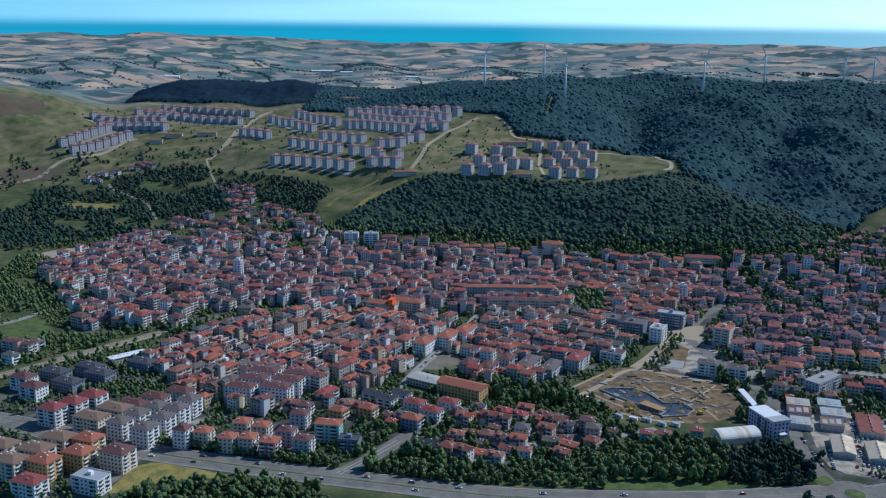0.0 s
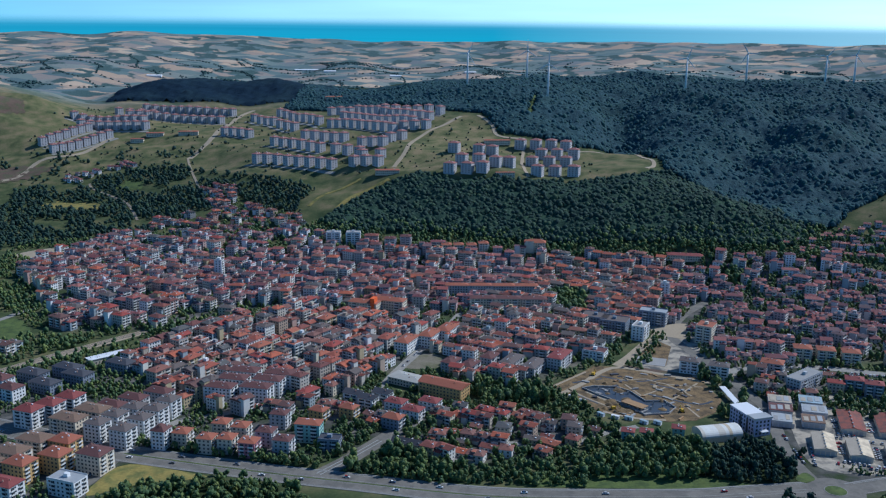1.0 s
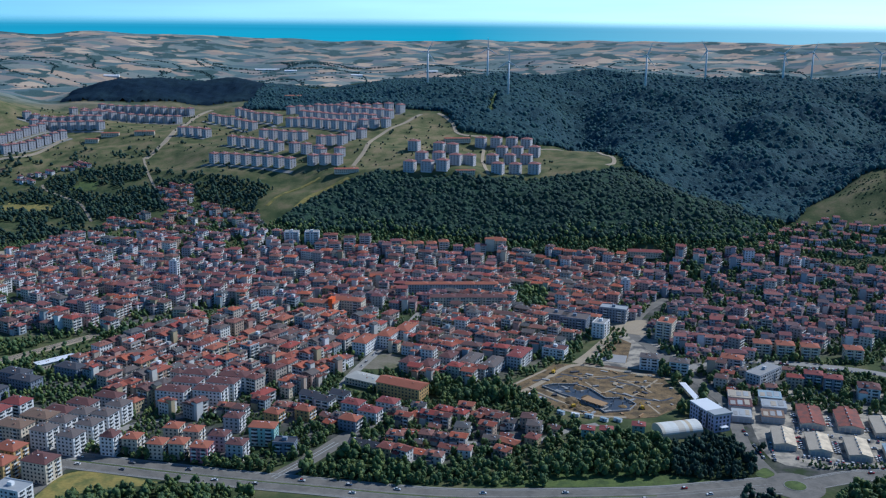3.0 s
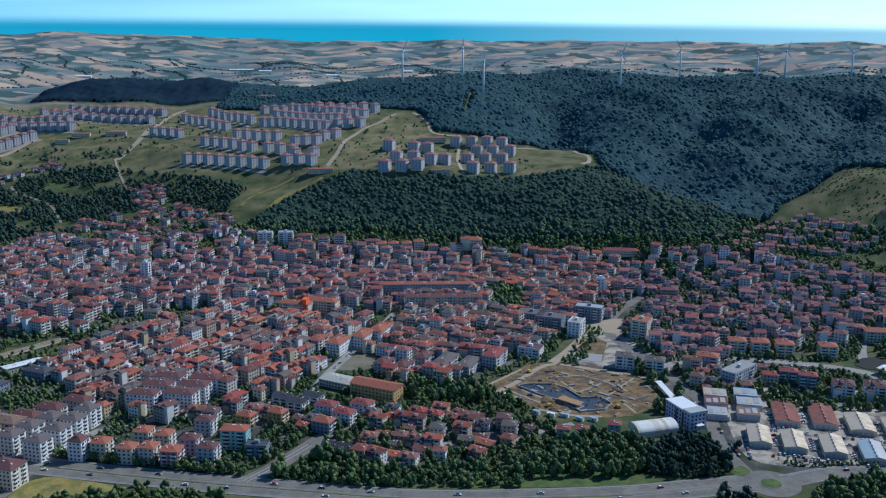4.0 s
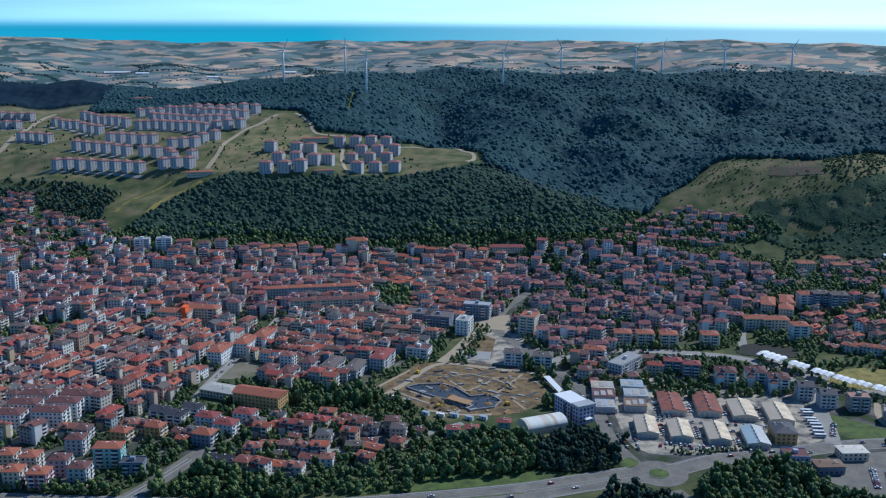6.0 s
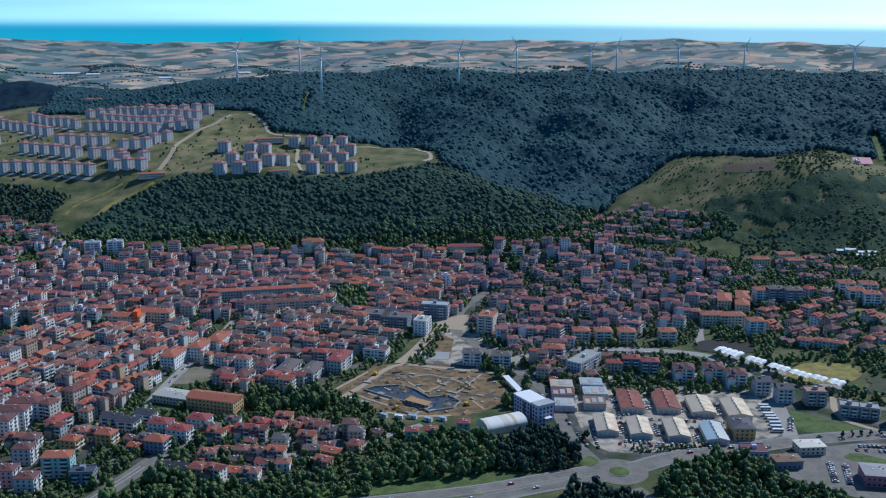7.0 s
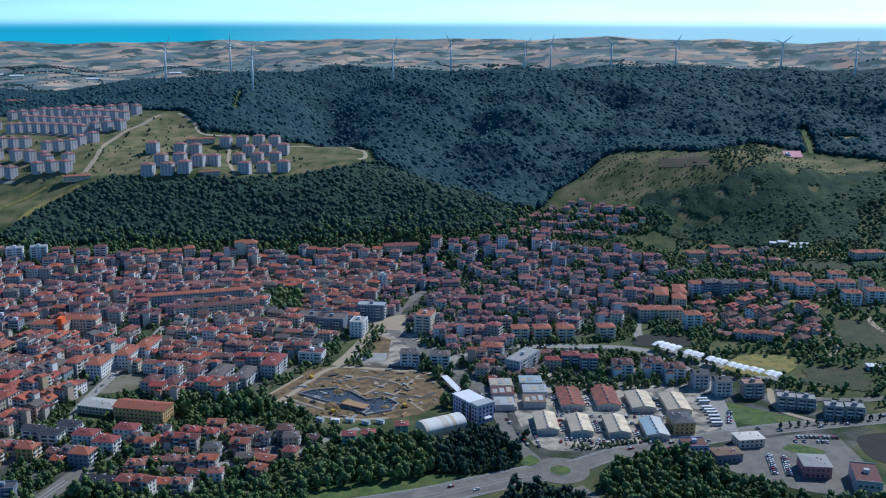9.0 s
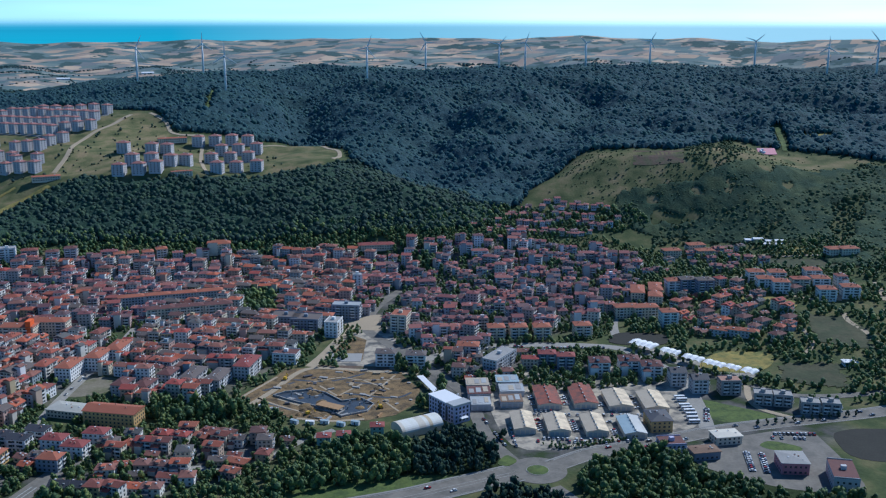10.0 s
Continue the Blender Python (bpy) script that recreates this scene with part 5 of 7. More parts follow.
landmark("service_hall", ((439, 512),), -30, 15, 27, 2, "grey showroom with a maroon flat roof", "hall", wall="wall_grey", roof="roof_maroon", kind="flat", balconies=False, floor=4)
landmark("apartment_block", ((314, 766),), 40, 34, 13, 4, "long flat block with open balcony floors", wall="wall_grey", roof="cement", kind="flat")
landmark("apartment_house", ((228, 800), (250, 788)), -20, 16, 12, 4, "white rounded apartment house with a dark roof", wall="wall_white", roof="roof_grey", pitch=0.4)
landmark("apartment_house", ((298, 797),), -25, 18, 13, 4, "pale apartment house with a red tiled roof", wall="wall_grey", roof="roof_orange", pitch=0.4)
landmark("town_house", ((187, 671), (162, 664), (149, 665)), -15, 9, 8, 2, "pale green house with a red roof", "house", wall="wall_teal", roof="roof_red", pitch=0.4)

# workshop sheds
def shed(x, y, turn, w, d, left, right, label):
    root = thing("workshop_shed", x, y, 0.05, turn, label, "shed", "workshop sheds")
    part("wall", Shape().box(-w / 2, -d / 2, -0.5, w / 2, d / 2, 4.1, "wall_cream"), root)
    a, b = w / 2 + 0.4, d / 2 + 0.3
    for s, m_, nm in ((-1, left, "roof"), (1, right, "roof")):
        part(nm, Shape().add([(0, -b, 5.7 + s * 0.25), (s * a, -b, 4.1), (s * a, b, 4.1), (0, b, 5.7 + s * 0.25), (0, -b, 5.5), (s * a, -b, 3.9), (s * a, b, 3.9), (0, b, 5.5)], [(0, 1, 2, 3), (7, 6, 5, 4), (0, 4, 5, 1), (1, 5, 6, 2), (2, 6, 7, 3), (3, 7, 4, 0)], m_), root)
    for e in (-d / 2 + 0.1, d / 2 - 0.1):
        part("gable", Shape().add([(-w / 2, e - 0.1, 4.1), (w / 2, e - 0.1, 4.1), (0, e - 0.1, 5.45), (-w / 2, e + 0.1, 4.1), (w / 2, e + 0.1, 4.1), (0, e + 0.1, 5.45)], [(0, 1, 2), (3, 5, 4), (0, 2, 5, 3), (1, 4, 5, 2)], "wall_cream"), root)
    for k in range(4):
        part("gate", Shape().box(-w / 2 + 1.2 + k * (w - 2) / 4, -d / 2 - 0.08, 0, -w / 2 + 3.8 + k * (w - 2) / 4, -d / 2 + 0.05, 3.1, "metal"), root)
    for k in range(5):
        part("roof_vent", Shape().box(-0.5, -d / 2 + 2 + k * d / 5.5, 5.4, 0.5, -d / 2 + 3.4 + k * d / 5.5, 6.2, "metal"), root)
    TAKEN.append((x, y, 15))


# Tan and taupe slopes: sun and shade on one roof put into colours.
plain("roof_tan_lit", (0.70, 0.57, 0.39), 0.8, grain=0.2, stain=0.15, second=((0.50, 0.40, 0.28), 6.0))
plain("roof_taupe", (0.42, 0.355, 0.27), 0.8, grain=0.2, stain=0.15)
plain("roof_blue", (0.30, 0.38, 0.42), 0.7, grain=0.12, stain=0.12)
plain("roof_rust", (0.26, 0.082, 0.055), 0.8, grain=0.3, stain=0.25, second=((0.16, 0.075, 0.06), 5.0))
for x, y in ((286, 651), (307, 641), (331, 632)):
    shed(x, y, -16, 15, 30, "roof_taupe", "roof_tan_lit", "low workshop shed with a tan roof, sunlit slope painted lighter")
shed(354, 621, -16, 15, 30, "roof_blue", "metal", "low workshop shed with a blue-grey patched roof")
for x, y in ((368, 668), (391, 657)):
    shed(x, y, -16, 17, 32, "roof_taupe", "roof_tan_lit", "low workshop shed with a tan roof, sunlit slope painted lighter")
for x, y in ((321, 689), (347, 683)):
    shed(x, y, -16, 17, 38, "roof_rust", "roof_rust", "low workshop shed with a rust-red roof")
for x, y, w, m_ in ((281, 729, 17, "roof_taupe"), (276, 712, 17, "roof_maroon"), (305, 728, 17, "roof_blue"), (301, 709, 18, "metal"), (293, 690, 16, "roof_brown"), (270, 692, 14, "metal")):
    r = thing("workshop", x, y, 0.05, -16, "low flat-roofed workshop with a patched metal roof", "workshop", "flat workshops")
    part("wall", Shape().box(-w / 2, -7.5, -0.5, w / 2, 7.5, 4.6, "wall_grey"), r)
    part("roof", Shape().box(-w / 2 - 0.3, -7.8, 4.6, w / 2 + 0.3, 7.8, 4.95, m_), r)
    for k in range(4):
        part("gate", Shape().box(-w / 2 + 1 + k * 4, -7.62, 0, -w / 2 + 3.8 + k * 4, -7.45, 3.4, "metal"), r)
    for k in range(3):
        part("roof_panel", Shape().box(-w / 2 + 1 + k * w / 3.2, -6 + k, 4.95, -w / 2 + w / 3.6 + k * w / 3.2, 2 + 2 * k, 5.15, ("cement", "metal", "roof_taupe")[(k + int(x)) % 3]), r)
    TAKEN.append((x, y, 10))

# office block and barrel hall
_b = thing("office_block", 243, 683, 0, -72, "lilac and white office block with a pale flat roof", "office building")
part("wall", Shape().box(-15, -7, -1, 15, 7, 13, "wall_lilac"), _b)
part("roof", Shape().box(-15.5, -7.5, 13, 6.5, 7.5, 13.7, "white"), _b)
part("roof", Shape().box(6.5, -7.7, 13, 15.6, 7.7, 14.4, "metal"), _b)
for k in range(4):
    for i in range(9):
        for s in (-1, 1):
            part("window", Shape().box(-13.9 + i * 3.2, s * 7 - 0.06, 1.4 + k * 2.95, -12.3 + i * 3.2, s * 7 + 0.06, 3.1 + k * 2.95, "glass"), _b)
    for i in range(4):
        part("window", Shape().box(14.95, -5.8 + i * 3.2, 1.4 + k * 2.95, 15.07, -4.2 + i * 3.2, 3.1 + k * 2.95, "glass"), _b)
for i in range(2):
    part("arch", Shape().box(-3 + i * 8, -7.18, 0.5, -0.6 + i * 8, -7.0, 11, "dark"), _b)
part("entrance_canopy", Shape().box(15, -3, 4.5, 19, 3, 5, "white"), _b)
TAKEN.append((243, 683, 15))
_h = thing("barrel_hall", 214, 666, 0, 13, "long barrel-vaulted hall with a rust-streaked white roof", "hall")
_arc = [(math.cos(math.pi * k / 14), math.sin(math.pi * k / 14)) for k in range(15)]
M["vault"] = material("rust-streaked white sheet", None, 0.6, palette=[(0.64, 0.62, 0.55), (0.68, 0.66, 0.60), (0.52, 0.42, 0.28), (0.66, 0.64, 0.57), (0.58, 0.52, 0.42)], grain=0.1, stain=0.1)
for i in range(12):
    x0, x1 = -16 + i * 32 / 12, -16 + (i + 1) * 32 / 12
    part("roof_sheet", Shape().add([(x0, 8.5 * c, 4 + 5 * s) for c, s in _arc] + [(x1, 8.5 * c, 4 + 5 * s) for c, s in _arc], [(k, k + 15, k + 16, k + 1) for k in range(14)], "vault"), _h)
part("wall", Shape().box(-16, -8.4, -1, 16, 8.4, 4.05, "wall_cream"), _h)
for s in (-16, 16):
    part("gable", Shape().add([(s, 8.4 * c, 4 + 4.9 * q) for c, q in _arc], [tuple(range(15))], "wall_cream"), _h)
TAKEN.append((214, 666, 15))
_m = thing("covered_walk", 245, 733, 0, -87, "long white flat roof over a market walk between trees", "market roof")
part("roof", Shape().box(-24, -2.6, 3.6, 24, 2.6, 3.95, "white"), _m)
for k in range(8):
    for s in (-2.3, 2.3):
        part("post", Shape().tube([(-22 + k * 6.3, s, -0.3), (-22 + k * 6.3, s, 3.6)], [0.13, 0.13], "metal"), _m)
for k in range(4):
    TAKEN.append((244 + k * 0.6, 715 + k * 12, 6.5))

# white tensile canopies
ribbon("pavement", ((444, 774), (456, 744), (472, 712), (494, 680)), 18, "street", "pale paved market ground under canopies", 0.25, category="pavement", thick=1.5)
for x, y, n, deep in ((446, 768, 4, 15), (458, 744, 3, 11), (467, 724, 3, 11), (476, 707, 3, 11), (485, 695, 2, 10), (493, 684, 2, 12)):
    r = thing("canopy", x, y, ground_at(x, y), -62, "white tensile market canopy with rounded bays", "canopy", "market canopies")
    for k in range(n):
        cx = (k - (n - 1) / 2) * 5.6
        v, f = [], []
        for j in range(7):
            yy = (j / 3 - 1) * deep / 2
            sag = 0.75 + 0.25 * math.cos(yy / deep * 2 * math.pi)
            for i in range(9):
                a = math.pi * i / 8
                v.append((cx + 2.85 * math.cos(a), yy, 4.6 + 2.9 * math.sin(a) * sag))
        f = [(j * 9 + i, j * 9 + i + 1, j * 9 + i + 10, j * 9 + i + 9) for j in range(6) for i in range(8)]
        part("membrane", Shape().add(v, f, "white"), r, smooth_faces=True)
        for s in (-deep / 2 + 0.6, deep / 2 - 0.6):
            part("post", Shape().tube([(cx - 2.7, s, -0.5), (cx - 2.7, s, 4.7)], [0.12, 0.12], "metal"), r)
    TAKEN.append((x, y, 8))

# hillside terraces and the centre
landmark("apartment_block", ((630, 872), (623, 846), (647, 861), (630, 832), (683, 853), (672, 827), (657, 799), (682, 797)), -22, 16, 13, 4, "white apartment house with a pink tiled roof on a slope", group="hillside apartment houses", wall="wall_white", roof="roof_orange", pitch=0.4)
landmark("house", ((642, 826), (532, 842), (541, 820), (560, 788), (568, 772), (561, 741), (591, 765)), 15, 13, 10, 2, "low house with a rosy tiled roof among gardens", "house", group="garden houses", wall="wall_cream", roof="roof_maroon", pitch=0.5)
landmark("house", ((527, 777), (538, 769), (546, 759)), -45, 15, 9, 2, "terraced house with a red tiled roof beside a field", "house", group="garden houses", wall="wall_grey", roof="roof_orange", pitch=0.45)
landmark("apartment_block", ((514, 900), (531, 895), (522, 880)), 62, 30, 13, 4, "long beige apartment block with a rosy roof", wall="wall_cream", roof="roof_orange", pitch=0.35)
landmark("apartment_block", ((494, 850), (478, 856)), -12, 24, 13, 4, "cream apartment block with a rosy roof and dormers", wall="wall_cream", roof="roof_orange", pitch=0.4)
landmark("apartment_block", ((502, 821), (549, 891)), -14, 15, 13, 5, "white apartment block with many balconies", wall="wall_white", roof="roof_orange", pitch=0.4)
landmark("apartment_block", ((560, 884), (570, 869)), -14, 16, 13, 5, "dark red-brown apartment block with white window rows", wall="wall_slate", roof="roof_grey", pitch=0.4)
landmark("apartment_block", ((625, 1022), (661, 1029), (659, 1006), (757, 909), (768, 903)), -10, 20, 13, 3, "pale block with a pink roof among trees", wall="wall_cream", roof="roof_orange", pitch=0.35)
for x, y, w in ((726, 1019, 10), (735, 1014, 12), (740, 1000, 9), (747, 992, 11), (733, 995, 8), (741, 982, 10)):
    g = thing("greenhouse", x, y, ground_at(x, y), -25, "low white greenhouse on a slope", "greenhouse", "greenhouses")
    part("roof", Shape().add([(-w / 2, -4, 2), (w / 2, -4, 2), (w / 2, 4, 2), (-w / 2, 4, 2), (-w / 2, 0, 3.4), (w / 2, 0, 3.4)], [(0, 1, 5, 4), (2, 3, 4, 5), (1, 2, 5), (3, 0, 4)], "white"), g)
    part("wall", Shape().box(-w / 2, -4, -1.5, w / 2, 4, 2, "metal"), g)
landmark("shopping_centre", ((168, 926), (184, 914)), -24, 26, 20, 4, "dark grey shopping building with terraced roofs", "building", wall="wall_slate", roof="roof_grey", kind="flat")
landmark("office_building", ((226, 934),), -24, 26, 14, 5, "blue-grey glazed office building with a flat roof", "building", wall="wall_slate", roof="metal", kind="flat")
landmark("office_building", ((204, 889),), 62, 18, 12, 5, "white columned corner building", "building", wall="wall_white", roof="cement", kind="flat")
landmark("apartment_block", ((152, 832),), -26, 20, 14, 3, "low white building with a dark red flat roof", "building", wall="wall_white", roof="roof_maroon", kind="flat")
landmark("apartment_tower", ((257, 1020),), -10, 9, 9, 7, "slim white tower house with a rounded top", wall="wall_white", roof="cement", kind="flat")
patch("ground", ((219, 925), (240, 934), (262, 935), (256, 905), (248, 885), (230, 894), (220, 905)), "track", "pale paved square at a street crossing", 0.2)
patch("ground", ((192, 839), (216, 831), (210, 812), (186, 820)), "cement", "fresh concrete slab on a building site", 0.3, rounds=0)
patch("ground", ((590, 836), (611, 825), (628, 801), (616, 788), (598, 808), (584, 827)), "dry", "yellow stubble field between houses", 0.9, deep=5)
patch("ground", ((729, 967), (751, 954), (744, 926), (719, 951)), "dry", "pale dry field on a slope", 1.0, deep=5)
for line, w in ((((592, 750), (586, 730), (576, 714), (563, 706)), 4), (((649, 764), (640, 747), (637, 720), (625, 685)), 5), (((681, 962), (705, 972), (716, 947), (742, 923), (758, 903)), 5), (((600, 880), (620, 895), (636, 898), (660, 924)), 6), (((713, 858), (690, 825), (665, 791)), 6), (((735, 822), (708, 777)), 6), (((521, 827), (547, 841), (558, 848)), 6), (((630, 821), (646, 801)), 4)):
    ribbon("road", line, w, "track", "pale lane between hillside houses", 0.5, thick=1.2)
for x, y, w, d in ((-486, 1774, 30, 12), (-426, 1772, 34, 12), (-512, 1752, 22, 10), (-56, 1398, 34, 12), (-196, 2124, 44, 14), (109, 1540, 40, 12), (108, 1346, 26, 7)):
    landmark("estate_school", ((x, y),), 6, w, d, 2, "low estate building with a pale red roof", "building", wall="wall_cream", roof="roof_orange", pitch=0.2, balconies=False)
for x, y, w in ((-952, 3490, 50), (-462, 3805, 90), (-367, 3726, 44), (-120, 3600, 40), (520, 3500, 44), (150, 3650, 40)):
    b = thing("distant_shed", x, y, ground_at(x, y), 5, "long white farm shed far off on the plain", "shed", "distant sheds")
    part("wall", Shape().box(-w / 2, -9, -4, w / 2, 9, 3, "white"), b)
    part("roof", Shape().add([(-w / 2 - 1, -10, 3), (w / 2 + 1, -10, 3), (w / 2 + 1, 10, 3), (-w / 2 - 1, 10, 3), (-w / 2 - 1, 0, 6), (w / 2 + 1, 0, 6)], [(0, 1, 5, 4), (2, 3, 4, 5), (1, 2, 5), (3, 0, 4)], "white"), b)

# ---------------------------------------------------------------- the rest of the town
rng_town = random.Random(5)
APARTMENTS = [House(w, d, n, k, kind=kd, pitch=p, wing=k % 3 != 1) for k, (w, d, n, kd, p) in enumerate(((11, 10, 4, "hip", 0.42), (13, 9, 3, "hip", 0.4), (15, 11, 4, "gable", 0.38), (10, 11, 5, "hip", 0.42), (17, 11, 4, "hip", 0.36), (12, 11, 5, "gable", 0.4), (9, 10, 4, "hip", 0.45), (13, 11, 5, "hip", 0.36), (11, 9, 3, "gable", 0.45), (14, 10, 4, "hip", 0.4), (11, 11, 5, "flat", 0), (9, 9, 3, "hip", 0.5)))]
LOW_BLOCKS = [House(w, d, n, k + 30, kind=kd, pitch=p, wing=k % 3 != 1) for k, (w, d, n, kd, p) in enumerate(((9, 9, 3, "hip", 0.42), (11, 8, 3, "hip", 0.4), (14, 9, 3, "gable", 0.38), (9, 10, 4, "hip", 0.42), (17, 10, 3, "hip", 0.36), (10, 10, 4, "gable", 0.4), (8, 8, 3, "hip", 0.45), (11, 10, 5, "hip", 0.36), (9, 8, 2, "gable", 0.45), (12, 9, 3, "hip", 0.4), (10, 10, 4, "flat", 0), (8, 7, 2, "hip", 0.5), (21, 10, 4, "hip", 0.36), (10, 9, 3, "gable", 0.42)))]
# Farther houses, in the render and tiles that carry the haze tint.
HAZE_BLOCKS = [House(w, d, n, k + 30, wall="haze_wall", roof="haze_roof", kind=kd, pitch=p, wing=k % 3 != 1) for k, (w, d, n, kd, p) in enumerate(((9, 9, 3, "hip", 0.42), (11, 8, 3, "hip", 0.4), (14, 9, 4, "gable", 0.38), (9, 10, 4, "hip", 0.42), (18, 10, 3, "hip", 0.36), (10, 10, 5, "gable", 0.4), (8, 8, 3, "hip", 0.45), (11, 10, 5, "hip", 0.36), (9, 8, 2, "gable", 0.45), (12, 9, 3, "hip", 0.4), (10, 10, 4, "flat", 0), (8, 7, 2, "hip", 0.5)))]
HAZE_HOUSES = [House(w, d, n, k, wall="haze_wall", roof="haze_roof", kind=kd, pitch=p, wing=k % 2 == 0) for k, (w, d, n, kd, p) in enumerate(((10, 8, 2, "gable", 0.5), (9, 9, 2, "hip", 0.45), (12, 9, 2, "hip", 0.42), (8, 7, 1, "gable", 0.5), (11, 8, 3, "gable", 0.45), (9, 9, 3, "hip", 0.4)))]
HOUSES = [House(w, d, n, k, kind=kd, pitch=p, wing=k % 2 == 0) for k, (w, d, n, kd, p) in enumerate(((10, 8, 2, "gable", 0.5), (9, 9, 2, "hip", 0.45), (12, 9, 2, "hip", 0.42), (8, 7, 1, "gable", 0.5), (11, 8, 3, "gable", 0.45), (10, 10, 3, "hip", 0.4), (13, 8, 1, "gable", 0.42)))]
ROAD_LINES = [(HIGHWAY, 12), (EAST_ROAD, 9), (((258, 600), (256, 624), (263, 684), (262, 760), (243, 850), (236, 900), (300, 1010)), 7), (((-72, 598), (-50, 625), (-22, 668)), 8), (((-30, 770), (0, 858), (36, 960)), 5), (((166, 806), (240, 960)), 6), (((262, 800), (369, 806), (434, 755)), 6), (((440, 805), (501, 897)), 6), (((-377, 1000), (-250, 925), (-150, 985)), 5), (((-368, 775), (-268, 890)), 9)]
OPEN = [((219, 925), (240, 934), (262, 935), (248, 885), (220, 905)), ((141, 1049), (173, 1050), (178, 1006), (164, 964), (132, 973)), ((346, 1110), (367, 1104), (352, 1074), (338, 1083)), ((106, 766), (139, 801), (148, 812), (173, 811), (212, 798), (232, 785), (238, 738), (229, 714), (207, 696), (185, 693), (137, 710), (114, 748)), ((188, 800), (226, 882), (256, 880), (230, 786)), ((-23, 800), (-5, 850), (28, 832), (11, 800))]


def clear_of_roads(x, y, r):
    for line, half in ROAD_LINES:
        for (x0, y0), (x1, y1) in zip(line, line[1:]):
            dx, dy = x1 - x0, y1 - y0
            u = max(0, min(1, ((x - x0) * dx + (y - y0) * dy) / (dx * dx + dy * dy)))
            if math.hypot(x - x0 - u * dx, y - y0 - u * dy) < half + r * 0.6:
                return False
    return not any(inside(p, np.array([x]), np.array([y]))[0] for p in OPEN)


def district(poly, turn, along, across, kinds, seed, keep=0.9, skew=0.0, wobble=4.0):
    """Rows of houses along one direction inside a polygon: gives house, x, y and turn."""
    rng = random.Random(seed)
    out = []
    cx, cy = sum(p[0] for p in poly) / len(poly), sum(p[1] for p in poly) / len(poly)
    c, s = math.cos(radians(turn)), math.sin(radians(turn))
    reach = max(math.hypot(p[0] - cx, p[1] - cy) for p in poly)
    v, row = -reach, 0
    while v < reach:
        u = -reach + rng.uniform(0, along)
        while u < reach:
            h = rng.choice(kinds)
            u += h.w / 2
            x, y = cx + u * c - v * s, cy + u * s + v * c + skew * u
            x, y = x + rng.uniform(-1, 1), y + rng.uniform(-1.5, 1.5)
            if inside(poly, np.array([x]), np.array([y]))[0] and rng.random() < keep and clear_of_roads(x, y, h.radius) and free(x, y, h.d * 0.45):
                out.append((h, x, y, turn + rng.uniform(-wobble, wobble)))
                TAKEN.append((x, y, h.d * 0.55))
            u += h.w / 2 + rng.choice((0.4, 0.9, 2.0, along, 2 * along))
        v += across * (0.72 if row % 2 else 1.28)
        row += 1
    return out


town = []
town += district(P_LOW, -28, 5, 13.5, HOUSES, 1, 0.88, wobble=14)
town += district(P_CENTRE, 58, 2.5, 13.5, APARTMENTS + LOW_BLOCKS, 2, 0.95)
town += district(P_MIDDLE, -28, 2.5, 12.5, LOW_BLOCKS, 3, 0.93, wobble=8)
town += district(P_NORTH, -14, 3.5, 13, HAZE_BLOCKS * 2 + APARTMENTS, 4, 0.9, wobble=12)
town += district(P_WEST, -30, 4.5, 14.5, HAZE_BLOCKS * 2 + APARTMENTS[:10], 5, 0.9, wobble=8)
town += district(P_EAST, -24, 5, 12.5, HAZE_HOUSES * 2 + HAZE_BLOCKS, 6, 0.74, wobble=18)
town += district(((264, 742), (300, 738), (350, 760), (345, 790), (268, 798)), -20, 5, 16, HOUSES * 2 + APARTMENTS[:4], 16, 0.9, wobble=8)
town += district(P_GARDENS, 20, 6, 15, HOUSES, 7, 0.75, wobble=15)
town += district(((540, 930), (600, 1040), (720, 1000), (690, 900), (610, 900)), -15, 10, 22, HAZE_HOUSES, 19, 0.5, wobble=20)
town += district(P_TERRACE, -20, 8, 18, APARTMENTS[:8], 8, 0.55)
COTTAGES = [House(w, d, n, k + 70, wall="haze_wall", roof="haze_roof", kind=kd, pitch=0.45, floor=2.5) for k, (w, d, n, kd) in enumerate(((7, 6, 1, "gable"), (6.5, 6, 2, "hip"), (8, 6, 1, "gable"), (7, 7, 2, "gable")))]
town += district(P_VALLEY, -20, 3, 9, COTTAGES, 9, 0.62, wobble=15)
town += district(((-266, 1240), (-227, 1121), (-160, 1221), (-118, 1229), (-130, 1262)), -20, 5, 14, HAZE_BLOCKS + HAZE_HOUSES, 18, 0.75, wobble=12)
town += district(P_HAMLET, -50, 4, 11, COTTAGES * 2 + HOUSES, 10, 0.85, wobble=18)
town += district(P_FRINGE, -30, 5, 14, COTTAGES + HOUSES, 17, 0.75, wobble=18)
town += district(P_HAMLET_2, -40, 4, 11, COTTAGES, 11, 0.85, wobble=18)
town += district(((-170, 705), (-100, 700), (-60, 690), (-55, 740), (-110, 715)), -20, 6, 16, HOUSES, 12, 0.8)
town += district(((-420, 800), (-350, 800), (-330, 850), (-390, 850)), -25, 8, 18, APARTMENTS[:6], 13, 0.6)
town += district(((260, 815), (330, 820), (420, 805), (400, 770), (330, 790)), -18, 6, 17, APARTMENTS[:8], 14, 0.8)
town += district(((600, 1000), (690, 1020), (720, 1000), (640, 980)), 10, 8, 18, HOUSES + APARTMENTS[:3], 15, 0.6)
town.sort(key=lambda t: math.hypot(t[1], t[2]))
